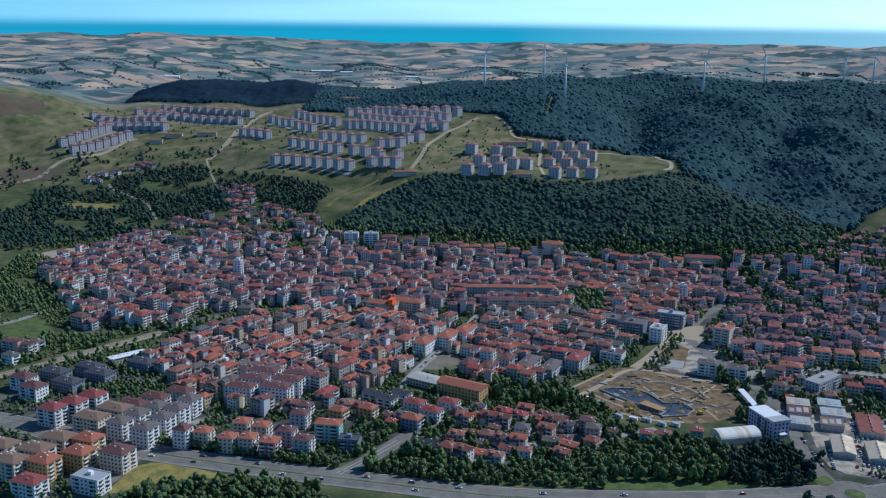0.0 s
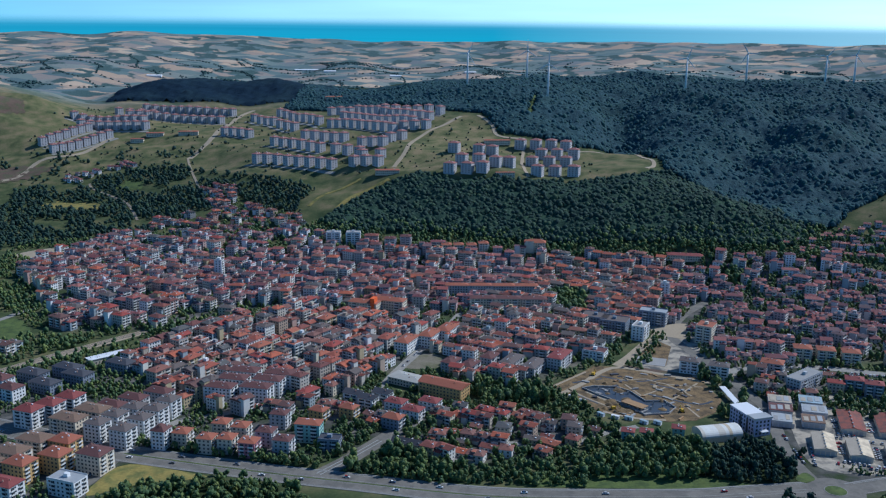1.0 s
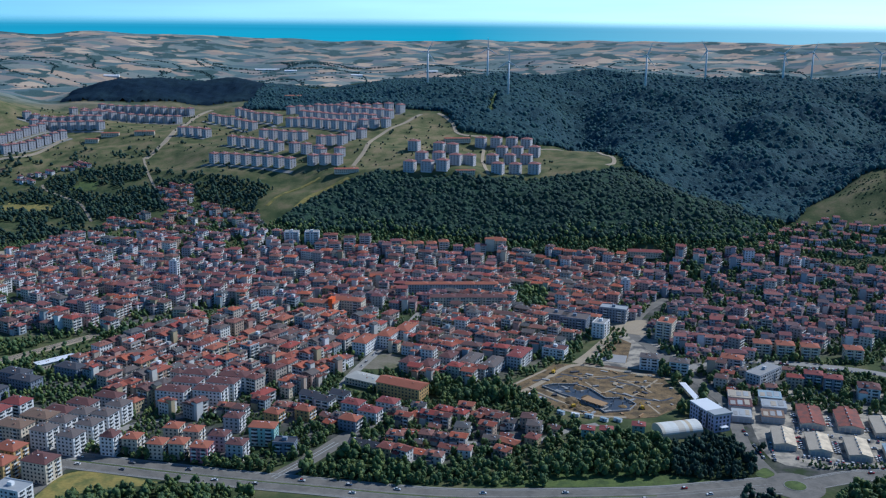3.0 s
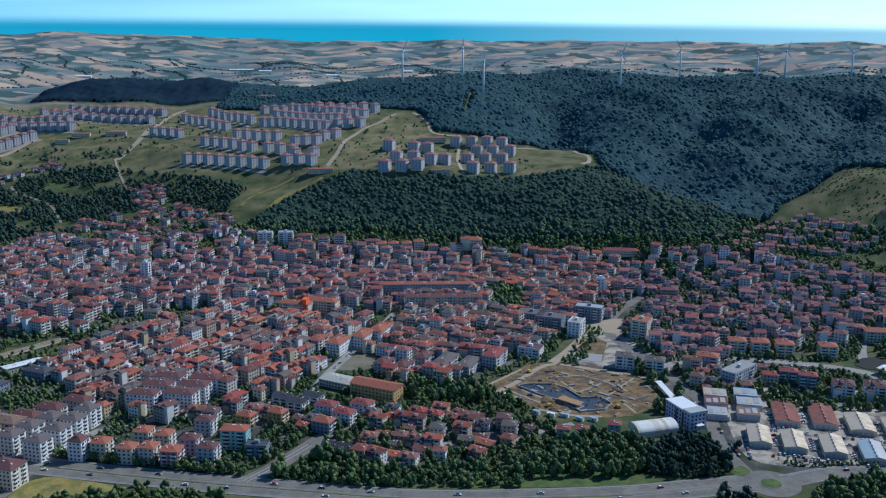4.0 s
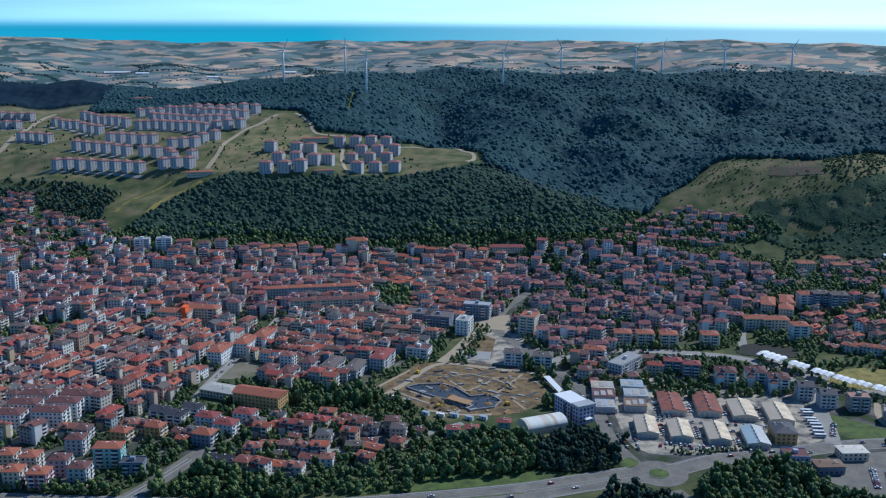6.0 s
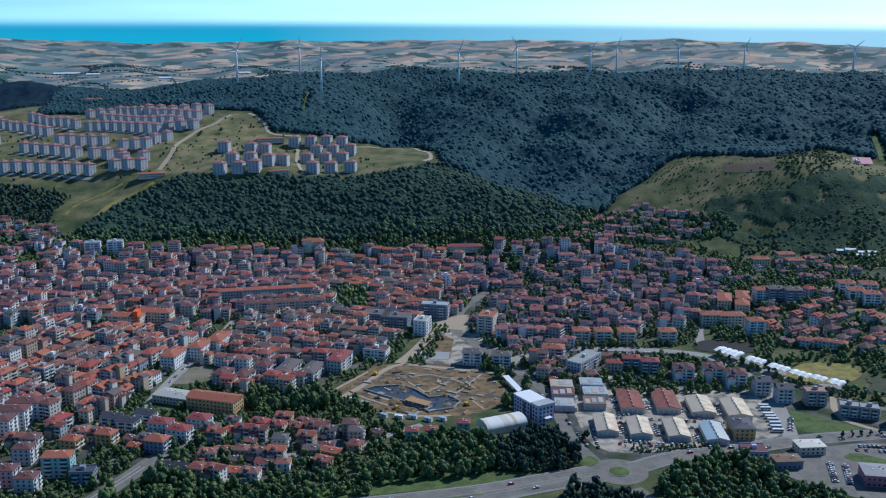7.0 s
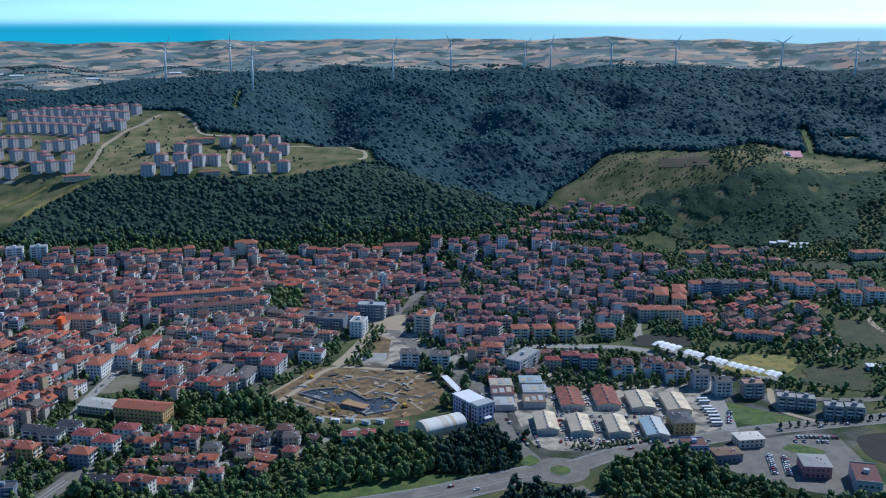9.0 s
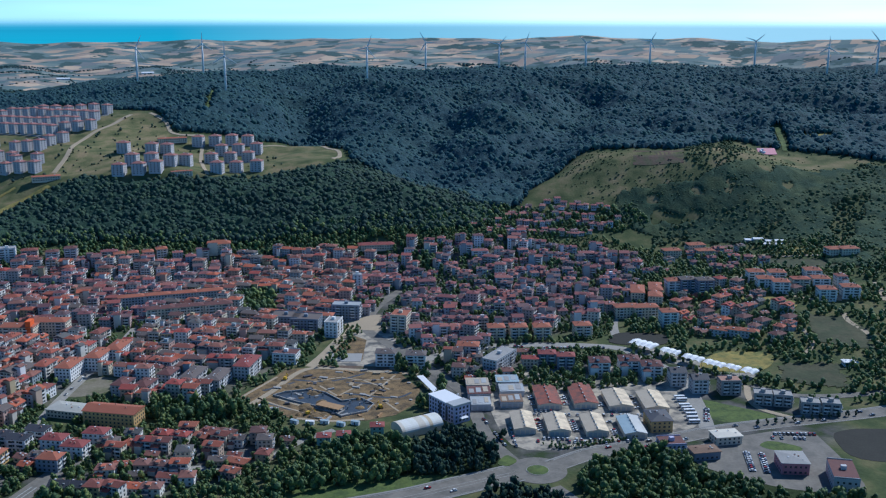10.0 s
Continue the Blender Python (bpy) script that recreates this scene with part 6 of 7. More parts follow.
for h, x, y, a in town[:200]:
    tall = h.n > 2
    h.build("apartment_house" if tall else "house", x, y, a, "rendered %s-storey apartment house with a %s roof" % (("three", "four", "five", "six")[h.n - 3], "flat" if "parapet" in h.parts else "red tiled") if tall else "small rendered house with a red tiled roof", "apartment house" if tall else "house", "town apartment houses" if tall else "small town houses")
_zs = land(np.array([t[1] for t in town]), np.array([t[2] for t in town]))
_far = [(rng_town.choice(HOUSES), *xy) for xy in zip(*scatter(((-1050, 2900), (-700, 2750), (-300, 2800), (-150, 3250), (-700, 3300)), 34, 55, 0.45))]
gather("far_village", [(h.whole, x, y, ground_at(x, y), rng_town.uniform(0, 90), 1.3, 1.3, 1.2) for h, x, y in _far], "scattered village houses on the far plain", "houses")
gather("town_houses", [(h.whole, x, y, z, a, 1, 1, 1) for (h, x, y, a), z in list(zip(town, _zs))[200:]], "dense town of rendered houses with red tiled roofs", "houses")

# the estate on the plateau
EST = House(15.5, 12, 5, 3, wall="wall_estate" if plain("wall_estate", (0.49, 0.465, 0.47), 0.9, grain=0.06, stain=0.06) else "wall", roof="roof_estate" if plain("roof_estate", (0.30, 0.135, 0.115), 0.85, grain=0.2, stain=0.1) else "roof", pitch=0.45, balconies=False, gap=3.9)
EST_ROW = House(12, 12, 5, 3, wall="wall_estate", roof="roof_estate", pitch=0.45, balconies=False, gap=3.9)
EST_ROWS = (
    ((-265, 1538), (-141, 1458), 8), ((-252, 1635), (-168, 1552), 6), ((-335, 1928), (-235, 1753), 7), ((-287, 1944), (-193, 1767), 7), ((-202, 1644), (-134, 1591), 5),
    ((-168, 1739), (-57, 1625), 9), ((-150, 1791), (-25, 1654), 10), ((-129, 1859), (3, 1665), 11), ((-77, 1804), (22, 1713), 6), ((-182, 1886), (-144, 1844), 3),
    ((-141, 1525), (-102, 1495), 3), ((-107, 1450), (-71, 1435), 3), ((-97, 1480), (-69, 1466), 2), ((-101, 1542), (-68, 1522), 3), ((-57, 1552), (-40, 1569), 2), ((-39, 1631), (-2, 1621), 3),
    ((-359, 1760), (-312, 1734), 4), ((-671, 1728), (-620, 1814), 7), ((-638, 1690), (-567, 1764), 8), ((-666, 1878), (-536, 1874), 9), ((-641, 1840), (-515, 1813), 8),
    ((-579, 1936), (-400, 1920), 11), ((-578, 2051), (-400, 2040), 11), ((-613, 1980), (-537, 1948), 4),
)
EST_FRONT = ((33, 1369), (57, 1361), (78, 1357), (154, 1357), (180, 1370), (206, 1365), (50, 1397), (74, 1391), (97, 1378), (117, 1388), (153, 1424), (181, 1446), (205, 1441), (41, 1469), (78, 1467), (98, 1472), (173, 1483), (197, 1486), (223, 1487), (145, 1526), (169, 1527), (193, 1528), (216, 1527))
for x, y in EST_FRONT:
    EST.build("estate_block", x, y + 4, -24, "pale five-storey estate block with a pinkish hipped roof", "apartment block", "estate on the hill")
for (x0, y0), (x1, y1), n in EST_ROWS:
    if n > 3:
        _n = math.hypot(x1 - x0, y1 - y0)
        _ox, _oy = (y1 - y0) / _n * 13, -(x1 - x0) / _n * 13
        _s = -1 if _oy > 0 else 1
        ribbon("road", [(x0 + (x1 - x0) * u + _s * _ox, y0 + (y1 - y0) * u + 4 + _s * _oy) for u in (-0.1, 0.35, 0.7, 1.1)], 7, "street", "grey estate street in front of a row of blocks", 0.5, step=10, thick=1.0)
    for k in range(n):
        u = k / (n - 1)
        x, y = x0 + (x1 - x0) * u, y0 + (y1 - y0) * u + 4
        EST_ROW.build("estate_block", x, y, -44, "pale five-storey estate block with a pinkish hipped roof", "apartment block", "estate on the hill")


# ---------------------------------------------------------------- wind turbines
def turbine(x, y, hub, turn, spin, base=None):
    z = ground_at(x, y) if base is None else base
    root = thing("wind_turbine", x, y, z, turn, "white three-bladed wind turbine on a tapered tower", "wind turbine", "wind turbines")
    part("tower", Shape().tube([(0, 0, -3), (0, 0, hub * 0.5), (0, 0, hub)], [2.2, 1.8, 1.2], "white", 12), root, smooth_faces=True)
    part("nacelle", Shape().box(-1.8, -2.5, hub - 1.6, 1.8, 6, hub + 2.0, "white", 0.3), root)
    hubp = part("hub", Shape().tube([(0, -4.5, hub), (0, -3.6, hub), (0, -2.4, hub)], [0.5, 1.4, 1.6], "white", 10), root)
    for k in range(3):
        a = radians(spin + 120 * k)
        d = Vector((math.sin(a), 0, math.cos(a)))
        s = Vector((math.cos(a), 0, -math.sin(a)))
        v = []
        for u, w in ((0.03, 0.7), (0.2, 1.5), (0.6, 0.95), (1.0, 0.3)):
            p = Vector((0, -3.4, hub)) + d * (u * hub * 0.37)
            v += [p - s * w * 0.5, p + Vector((0, -0.35, 0)), p + s * w, p + Vector((0, 0.35, 0))]
        f = [(4 * i + k2, 4 * i + (k2 + 1) % 4, 4 * i + 4 + (k2 + 1) % 4, 4 * i + 4 + k2) for i in range(3) for k2 in range(4)] + [(12, 13, 14, 15)]
        part("blade", Shape().add(v, f, "white"), hubp)


turbine(76, 1935, 66, -5, 25)
turbine(200, 2030, 62, -8, 0)
turbine(213, 1770, 64, -8, 0)
turbine(474, 1835, 68, -14, 20)
turbine(640, 2010, 66, -18, 90)
turbine(800, 2010, 62, -22, 40)
turbine(880, 2060, 64, -24, 20)
turbine(988, 1987, 58, -26, 70)
turbine(1105, 1924, 56, -28, 30)
turbine(1282, 1811, 58, -32, 50)
turbine(1393, 1725, 60, -36, 0)
turbine(1462, 1666, 70, -38, 80)

# flag laid out on the hillside
_f = thing("hillside_flag", 863, 1183, ground_at(863, 1181), -20, "large red flag panel with white shapes lying on a hillside", "flag")
plain("flag_red", (0.80, 0.36, 0.38), 0.8, grain=0.05)
part("panel", Shape().box(-12, -8, 0.2, 12, 8, 1.2, "flag_red").moved(pose(0, 0, 3, 24, 0, 0)), _f)
part("emblem", Shape().tube([(-5 + 3.4 * math.cos(a * 0.5236 + 0.9), 3.4 * math.sin(a * 0.5236 + 0.9), 1.35) for a in range(10)], [0.4] + [1.6] * 8 + [0.4], "white", 6).moved(pose(0, 0, 3, 24, 0, 0)), _f)


# ---------------------------------------------------------------- trees of the town
CELL = 2.0
BX, BY = -620, 460
_blocked = np.zeros((500, 900), bool)  # rows of y, columns of x, two metres a cell
_cx, _cy = np.meshgrid(BX + CELL * (np.arange(900) + 0.5), BY + CELL * (np.arange(500) + 0.5))


def block_disc(x, y, r):
    i0, i1 = max(0, int((x - r - BX) / CELL)), min(900, int((x + r - BX) / CELL) + 1)
    j0, j1 = max(0, int((y - r - BY) / CELL)), min(500, int((y + r - BY) / CELL) + 1)
    if i1 > i0 and j1 > j0:
        _blocked[j0:j1, i0:i1] |= (_cx[j0:j1, i0:i1] - x) ** 2 + (_cy[j0:j1, i0:i1] - y) ** 2 < r * r


for x, y, r in TAKEN:
    block_disc(x, y, r + 0.6)
for line, half in ROAD_LINES + [(((-225, 560), (-206, 628)), 5), (((26, 622), (60, 654), (84, 640), (135, 673)), 4), (((480, 668), (466, 645), (462, 625), (474, 604)), 3), (((268, 560), (290, 460)), 7)]:
    for (x0, y0), (x1, y1) in zip(line, line[1:]):
        n = int(math.hypot(x1 - x0, y1 - y0) / 2) + 1
        for k in range(n + 1):
            block_disc(x0 + (x1 - x0) * k / n, y0 + (y1 - y0) * k / n, half)
block_disc(RB.x, RB.y, 28)
NO_TREES = OPEN[:1] + OPEN[3:] + [
    ((262, 606), (272, 690), (300, 706), (415, 682), (440, 660), (470, 605), (330, 600)),
    ((360, 550), (376, 595), (480, 600), (470, 500), (400, 495)),
    ((-203, 625), (-150, 606), (-130, 596), (-185, 588), (-214, 566)),
    ((459, 711), (504, 746), (542, 720), (527, 699), (501, 687)),
    ((446, 818), (489, 798), (471, 769), (422, 790)),
    ((325, 812), (400, 798), (398, 784), (325, 794)),
    ((-430, 905), (-400, 942), (-365, 890), (-385, 845)),
    ((-515, 1206), (-476, 1238), (-409, 1210), (-410, 1171), (-486, 1170)),
    ((526, 708), (576, 674), (547, 633), (507, 666)),
    ((616, 772), (643, 755), (644, 724), (616, 688), (582, 721)),
    ((694, 951), (760, 888), (753, 865), (710, 884), (687, 916)),
    ((590, 839), (606, 836), (632, 804), (615, 788), (591, 826)),
]
for p in NO_TREES:
    _blocked |= inside(p, _cx, _cy)


def open_ground(x, y):
    i, j = ((x - BX) / CELL).astype(int), ((y - BY) / CELL).astype(int)
    ok = (i >= 0) & (i < 900) & (j >= 0) & (j < 500)
    out = np.ones(x.shape, bool)
    out[ok] = ~_blocked[j[ok], i[ok]]
    return out


def patchy(x, y, share, seed):
    """Groups of trees: true on about that share of the land."""
    return waves(x, y, 70, seed) + 0.5 * waves(x, y, 26, seed + 1) > np.interp(share, (0.1, 0.5, 0.9), (0.8, 0.0, -0.8))


def grove(name, poly, gap, seed, size, share, label, crowns=MID_CROWNS):
    x, y = scatter(poly, gap, seed)
    ok = open_ground(x, y) & patchy(x, y, share, seed)
    x, y = x[ok], y[ok]
    z = land(x, y)
    rng = random.Random(seed)
    pieces = []
    for a, b, c in zip(x, y, z):
        r = size * rng.uniform(0.55, 1.3)
        pieces.append((rng.choice(crowns), a, b, c - 0.12 * r, rng.uniform(0, 360), r, r, r * rng.uniform(0.9, 1.35)))
        block_disc(a, b, r * 0.5)
    return gather(name, pieces, label, "trees", smooth_faces=True)


def tree_things(poly, gap, seed, size, label, most, dark=False):
    """Single trees with trunk, limbs and crown; what is past the number goes back as places."""
    x, y = scatter(poly, gap, seed)
    ok = open_ground(x, y)
    x, y = x[ok], y[ok]
    order = np.argsort(np.hypot(x - 20, y - 40))
    shapes, meshes = (DARK_CROWNS, DARK_MESH) if dark else (NEAR_CROWNS, CROWN_MESH)
    rng = random.Random(seed)
    rest = []
    for n, k in enumerate(order):
        r = size * rng.choice((0.6, 0.8, 0.95, 1.1, 1.3)) * rng.uniform(0.9, 1.12)
        kind = rng.randrange(len(shapes))
        if n >= most:
            rest.append((shapes[kind], x[k], y[k], ground_at(x[k], y[k]) + 0.15 * r, rng.uniform(0, 360), r, r, r * 1.15))
            continue
        root = thing("tree", x[k], y[k], ground_at(x[k], y[k]), rng.uniform(0, 360), label, "tree", "broadleaf trees")
        root.scale = (r, r, r * 1.15)
        part("trunk", TRUNK, root)
        part("crown", meshes[kind], root)
    if rest:
        gather("wood", rest, label.replace("tree", "trees"), "trees", smooth_faces=True)


TRUNK = Shape().tube([(0, 0, -0.3), (0.02, 0, 0.25), (0.0, 0.03, 0.8)], [0.075, 0.055, 0.03], "bark", 7).tube([(0, 0, 0.25), (0.25, 0.1, 0.7)], [0.035, 0.015], "bark", 5).tube([(0, 0, 0.3), (-0.22, -0.12, 0.75)], [0.03, 0.012], "bark", 5).mesh("trunk", True)
DARK_MESH = [c.moved(pose(0, 0, 0.15)).mesh("crown", True) for c in DARK_CROWNS]
CROWN_MESH = [c.moved(pose(0, 0, 0.15)).mesh("crown", True) for c in NEAR_CROWNS]
tree_things(WOODS[0], 4.6, 61, 3.1, "dense dark green tree beside the roundabout", 80, True)
tree_things(WOODS[1], 5.8, 62, 3.7, "full green broadleaf tree above the road", 60)
tree_things(WOODS[2], 5.8, 63, 3.6, "green broadleaf tree below the road", 60)
tree_things(WOODS[3], 5.2, 64, 3.4, "dark green tree beside the road", 30, True)
tree_things(WOODS[4], 6.0, 65, 3.6, "dark green tree below the main road", 40)
tree_things(WOODS[5], 6.5, 66, 3.8, "green tree on the bank above the road", 20)
tree_things(WOODS[6], 6.6, 67, 4.0, "green park tree among houses", 30)
grove("street_trees", ((-215, 655), (-160, 622), (-90, 606), (0, 592), (110, 588), (110, 606), (0, 612), (-90, 628), (-150, 642)), 4.4, 71, 2.9, 0.95, "trees along the main road", NEAR_CROWNS)
grove("verge_trees", ((-62, 604), (-36, 640), (-18, 664), (-60, 690), (-80, 640)), 5.0, 87, 2.8, 0.85, "trees beside a side road", NEAR_CROWNS)
_blocked[int((590 - BY) / 2):int((618 - BY) / 2), int((280 - BX) / 2):int((358 - BX) / 2)] = False
grove("hedge_trees", ((282, 617), (298, 606), (322, 605.5), (354, 605.5), (354, 609), (322, 610), (300, 611), (286, 622)), 3.0, 88, 1.8, 0.97, "clipped dark hedge trees along a road", MID_CROWNS)
for x, y in [(442 + 7 * k, 601.5 - 0.7 * k) for k in range(12)]:
    _t = thing("street_tree", x, y, ground_at(x, y), 40 * x, "small round clipped tree beside the road", "tree", "round street trees")
    _t.scale = (1.9, 1.9, 2.0)
    part("trunk", TRUNK, _t)
    part("crown", DARK_MESH[int(x) % 5], _t)
grove("park_trees", ((141, 1049), (173, 1050), (178, 1006), (164, 964), (132, 973)), 5.5, 85, 4.2, 0.95, "dense dark park trees in the town centre")
grove("park_trees", ((340, 1112), (370, 1106), (355, 1070), (335, 1080)), 5.5, 86, 4.5, 0.95, "tall park trees between houses")
grove("street_trees", ((222, 790), (240, 800), (258, 745), (250, 700), (215, 700), (225, 725), (238, 740)), 6.5, 72, 4.4, 0.85, "leafy trees along a street", NEAR_CROWNS)
grove("garden_trees", ((-60, 700), (-20, 640), (20, 605), (110, 600), (150, 660), (130, 750), (30, 790), (-40, 790)), 5.8, 73, 2.8, 0.75, "garden trees between low houses", NEAR_CROWNS)
grove("garden_trees", ((-350, 560), (-180, 560), (-60, 640), (-40, 780), (-180, 740), (-350, 800)), 5.0, 74, 2.3, 0.6, "garden trees between apartment blocks")
grove("garden_trees", ((-280, 730), (-60, 740), (40, 940), (-200, 980), (-270, 880)), 5.6, 75, 2.5, 0.85, "garden trees between apartment houses")
grove("garden_trees", ((-520, 1270), (-520, 780), (-300, 760), (-190, 930), (-200, 1260)), 6.0, 76, 3.1, 0.8, "trees between houses and along the railway")
grove("garden_trees", ((-230, 1260), (-200, 950), (150, 950), (300, 1170), (60, 1240)), 5.8, 77, 2.7, 0.88, "garden trees between town houses")
grove("garden_trees", ((20, 950), (10, 770), (130, 750), (250, 800), (330, 1170), (150, 1190)), 5.8, 78, 2.7, 0.88, "garden trees between town houses")
grove("garden_trees", ((230, 810), (480, 800), (620, 1030), (480, 1190), (300, 1190), (240, 1000)), 5.6, 79, 2.9, 0.9, "garden trees between houses")
grove("hedge_trees", ((440, 760), (480, 640), (620, 560), (900, 640), (780, 980), (600, 1050), (500, 900)), 6.2, 80, 3.2, 0.72, "trees and hedges between fields and houses")
grove("foot_trees", ((-250, 1230), (0, 1205), (170, 1175), (300, 1140), (470, 1110), (640, 1090), (640, 1130), (460, 1180), (300, 1200), (0, 1260), (-230, 1290)), 6.0, 81, 3.6, 0.75, "trees at the foot of the wooded hill")
grove("yard_trees", ((262, 800), (350, 795), (440, 760), (440, 690), (340, 700), (300, 704), (262, 735)), 5.6, 82, 3.0, 0.8, "trees behind the workshops", NEAR_CROWNS)
grove("estate_trees", ((-700, 1650), (-300, 1480), (-60, 1400), (240, 1350), (240, 1540), (0, 1700), (-400, 2050), (-700, 2080)), 14, 83, 1.9, 0.35, "young trees among estate blocks", FAR_CROWNS)
grove("plateau_trees", ((-1000, 1500), (-690, 1545), (-480, 1610), (-390, 1610), (-330, 1700), (-700, 1700), (-1000, 1700)), 11, 84, 3.0, 0.4, "scattered trees on a dry plateau", FAR_CROWNS)


# ---------------------------------------------------------------- road markings
def offset_line(line, d):
    out = []
    for i, (x, y) in enumerate(line):
        (x0, y0), (x1, y1) = line[max(i - 1, 0)], line[min(i + 1, len(line) - 1)]
        n = math.hypot(x1 - x0, y1 - y0)
        out.append((x - (y1 - y0) / n * d, y + (x1 - x0) / n * d))
    return out


for d in (-9.6, -1.6, 1.6, 9.6):
    ribbon("road_marking", offset_line(HIGHWAY, d), 0.22, "line", "white painted edge line", 0.17, "road marking", thick=0.1)
for d in (-6.8, 6.8):
    ribbon("road_marking", offset_line(EAST_ROAD, d), 0.3, "line", "white painted edge line", 0.17, "road marking", thick=0.1)
for d in (-2.0, 1.2):
    ribbon("road_marking", offset_line(((-68, 604), (-50, 628), (-30, 657)), d), 0.6, "line", "white painted divider on a side road", 0.2, "road marking", thick=0.1)
ribbon("trim", offset_line(HIGHWAY, 11.2), 1.6, "kerb", "pale pavement along the main road", 0.28, "pavement")
ribbon("trim", offset_line(HIGHWAY, -11.2), 1.2, "kerb", "pale pavement along the main road", 0.26, "pavement")
ribbon("trim", offset_line(EAST_ROAD, 8.2), 1.4, "kerb", "pale pavement along a road", 0.26, "pavement")

# ---------------------------------------------------------------- building site
for line, w in ((((164, 779), (187, 782)), 1.6), (((167, 769), (176, 743)), 1.6), (((177, 745), (199, 763)), 1.6), (((201, 771), (216, 745)), 1.6), (((199, 738), (228, 773)), 1.8), (((206, 724), (211, 702)), 1.6), (((118, 759), (130, 740), (150, 716)), 1.8), (((108, 765), (139, 798)), 2.2), (((187, 782), (201, 771), (230, 764)), 1.4), (((139, 712), (160, 700), (184, 696)), 3.0)):
    ribbon("path", line, w, "track", "pale trodden path across the building site", 0.2, "path", step=4, thick=0.2)
_s = thing("foundation", 165, 735, 0.14, 0, "long foundation pit with concrete walls and dark floor", "foundation")
# Dark blue-grey, smoother than the earth; used for pit floor and strips.
plain("dark_floor", (0.060, 0.068, 0.078), 0.35, grain=0.3, stain=0.2)
PIT = [(x - 165, y - 735) for x, y in ((130, 759), (140, 763), (158, 762), (168, 752), (176, 732), (191, 733), (197, 719), (189, 708), (170, 705), (158, 726), (142, 743))]
part("floor", Shape().add([(x, y, 0.1) for x, y in PIT], [tuple(range(len(PIT)))[::-1]], "dark_floor"), _s, "dark floor")
for (x0, y0), (x1, y1) in zip(PIT, PIT[1:] + PIT[:1]):
    n = math.hypot(x1 - x0, y1 - y0)
    part("retaining_wall", Shape().box(0, -0.35, 0, n, 0.35, 1.3, "cement").moved(pose(x0, y0, 0, 0, 0, math.degrees(math.atan2(y1 - y0, x1 - x0)))), _s)
for x, y in ((-22, 22), (-14, 18), (-6, 22), (-10, 12), (0, 12), (16, -8), (22, -14), (12, -18), (26, -10)):
    part("column", Shape().box(x - 0.4, y - 0.4, 0, x + 0.4, y + 0.4, 2.4, "cement"), _s)
_s = thing("site_building", 165, 721, 0.14, -47, "low unfinished building with a timber-shuttered slab", "building")
plain("timber", (0.36, 0.22, 0.11), 0.9, grain=0.2)
part("slab", Shape().box(-10, -4.2, 2.6, 10, 4.2, 3.1, "timber"), _s)
part("floor", Shape().box(-10.6, -4.8, -0.2, 10.6, 4.8, 0.3, "cement"), _s)
for k in range(6):
    for s in (-3.7, 3.7):
        part("column", Shape().box(-9.6 + k * 3.7, s - 0.3, 0.3, -9.0 + k * 3.7, s + 0.3, 2.6, "cement"), _s)
_r = random.Random(9)
for k in range(26):
    x, y = _r.uniform(140, 245), _r.uniform(700, 790)
    if inside(OPEN[3], np.array([x]), np.array([y]))[0] and math.hypot(x - 175, y - 728) > 12:
        w, h = _r.uniform(2.5, 6), _r.uniform(0.8, 2.2)
        ring = [(w * math.cos(a * 0.628) * _r.uniform(0.8, 1.2), w * math.sin(a * 0.628) * _r.uniform(0.8, 1.2)) for a in range(10)]
        sh = Shape().add([(a, b, 0) for a, b in ring] + [(a * 0.55, b * 0.55, h * 0.7) for a, b in ring] + [(0, 0, h)], [(i, (i + 1) % 10, 10 + (i + 1) % 10, 10 + i) for i in range(10)] + [(10 + i, 10 + (i + 1) % 10, 20) for i in range(10)], "earth")
        tagged(new("earth_mound", sh.moved(pose(x, y, 0.1)).mesh("earth_mound", True)), "heap of dug brown earth", "heap", "earth heaps")
for x, y in ((119, 738), (126, 730), (136, 704), (146, 699), (156, 697), (166, 690), (176, 689)):
    c = thing("site_cabin", x, y, 0.1, _r.uniform(-50, -20), "white site cabin beside a building site", "cabin", "site cabins")
    part("wall", Shape().box(-3, -1.3, -0.1, 3, 1.3, 2.4, "white"), c)
    part("roof", Shape().box(-3.1, -1.4, 2.4, 3.1, 1.4, 2.55, _r.choice(("metal", "roof_blue", "white"))), c)
    part("door", Shape().box(-0.5, -1.34, 0.0, 0.4, -1.28, 2.0, "dark"), c)
for k in range(70):
    x, y = _r.uniform(135, 250), _r.uniform(698, 795)
    if inside(OPEN[3], np.array([x]), np.array([y]))[0] and math.hypot(x - 174, y - 728) > 14:
        w, d, h = _r.uniform(0.8, 3.5), _r.uniform(0.6, 1.6), _r.uniform(0.3, 1.2)
        c = thing("loaded_pallet", x, y, 0.1, _r.uniform(0, 180), "loaded pallet of building material on dug earth", "pallet", "loaded pallets")
        part("pallet", Shape().box(-w - 0.1, -d - 0.1, 0, w + 0.1, d + 0.1, 0.16, "timber"), c)
        part("load", Shape().box(-w, -d, 0.16, w, d, 0.16 + h, _r.choice(("timber", "cement", "cement", "dark", "track")), 0.05), c)
# Flat dark strips on the earth mark the trenches; none is dug.
for line in (((150, 788), (176, 776), (206, 784)), ((182, 748), (214, 728), (230, 734)), ((188, 770), (216, 756)), ((120, 752), (138, 728)), ((124, 772), (150, 782))):
    ribbon("trench", line, 2.2, "dark_floor", "narrow dark strip on dug earth", 0.17, "trench", step=4, thick=0.15)
plain("machine_yellow", (0.6, 0.36, 0.03), 0.5, grain=0.05)
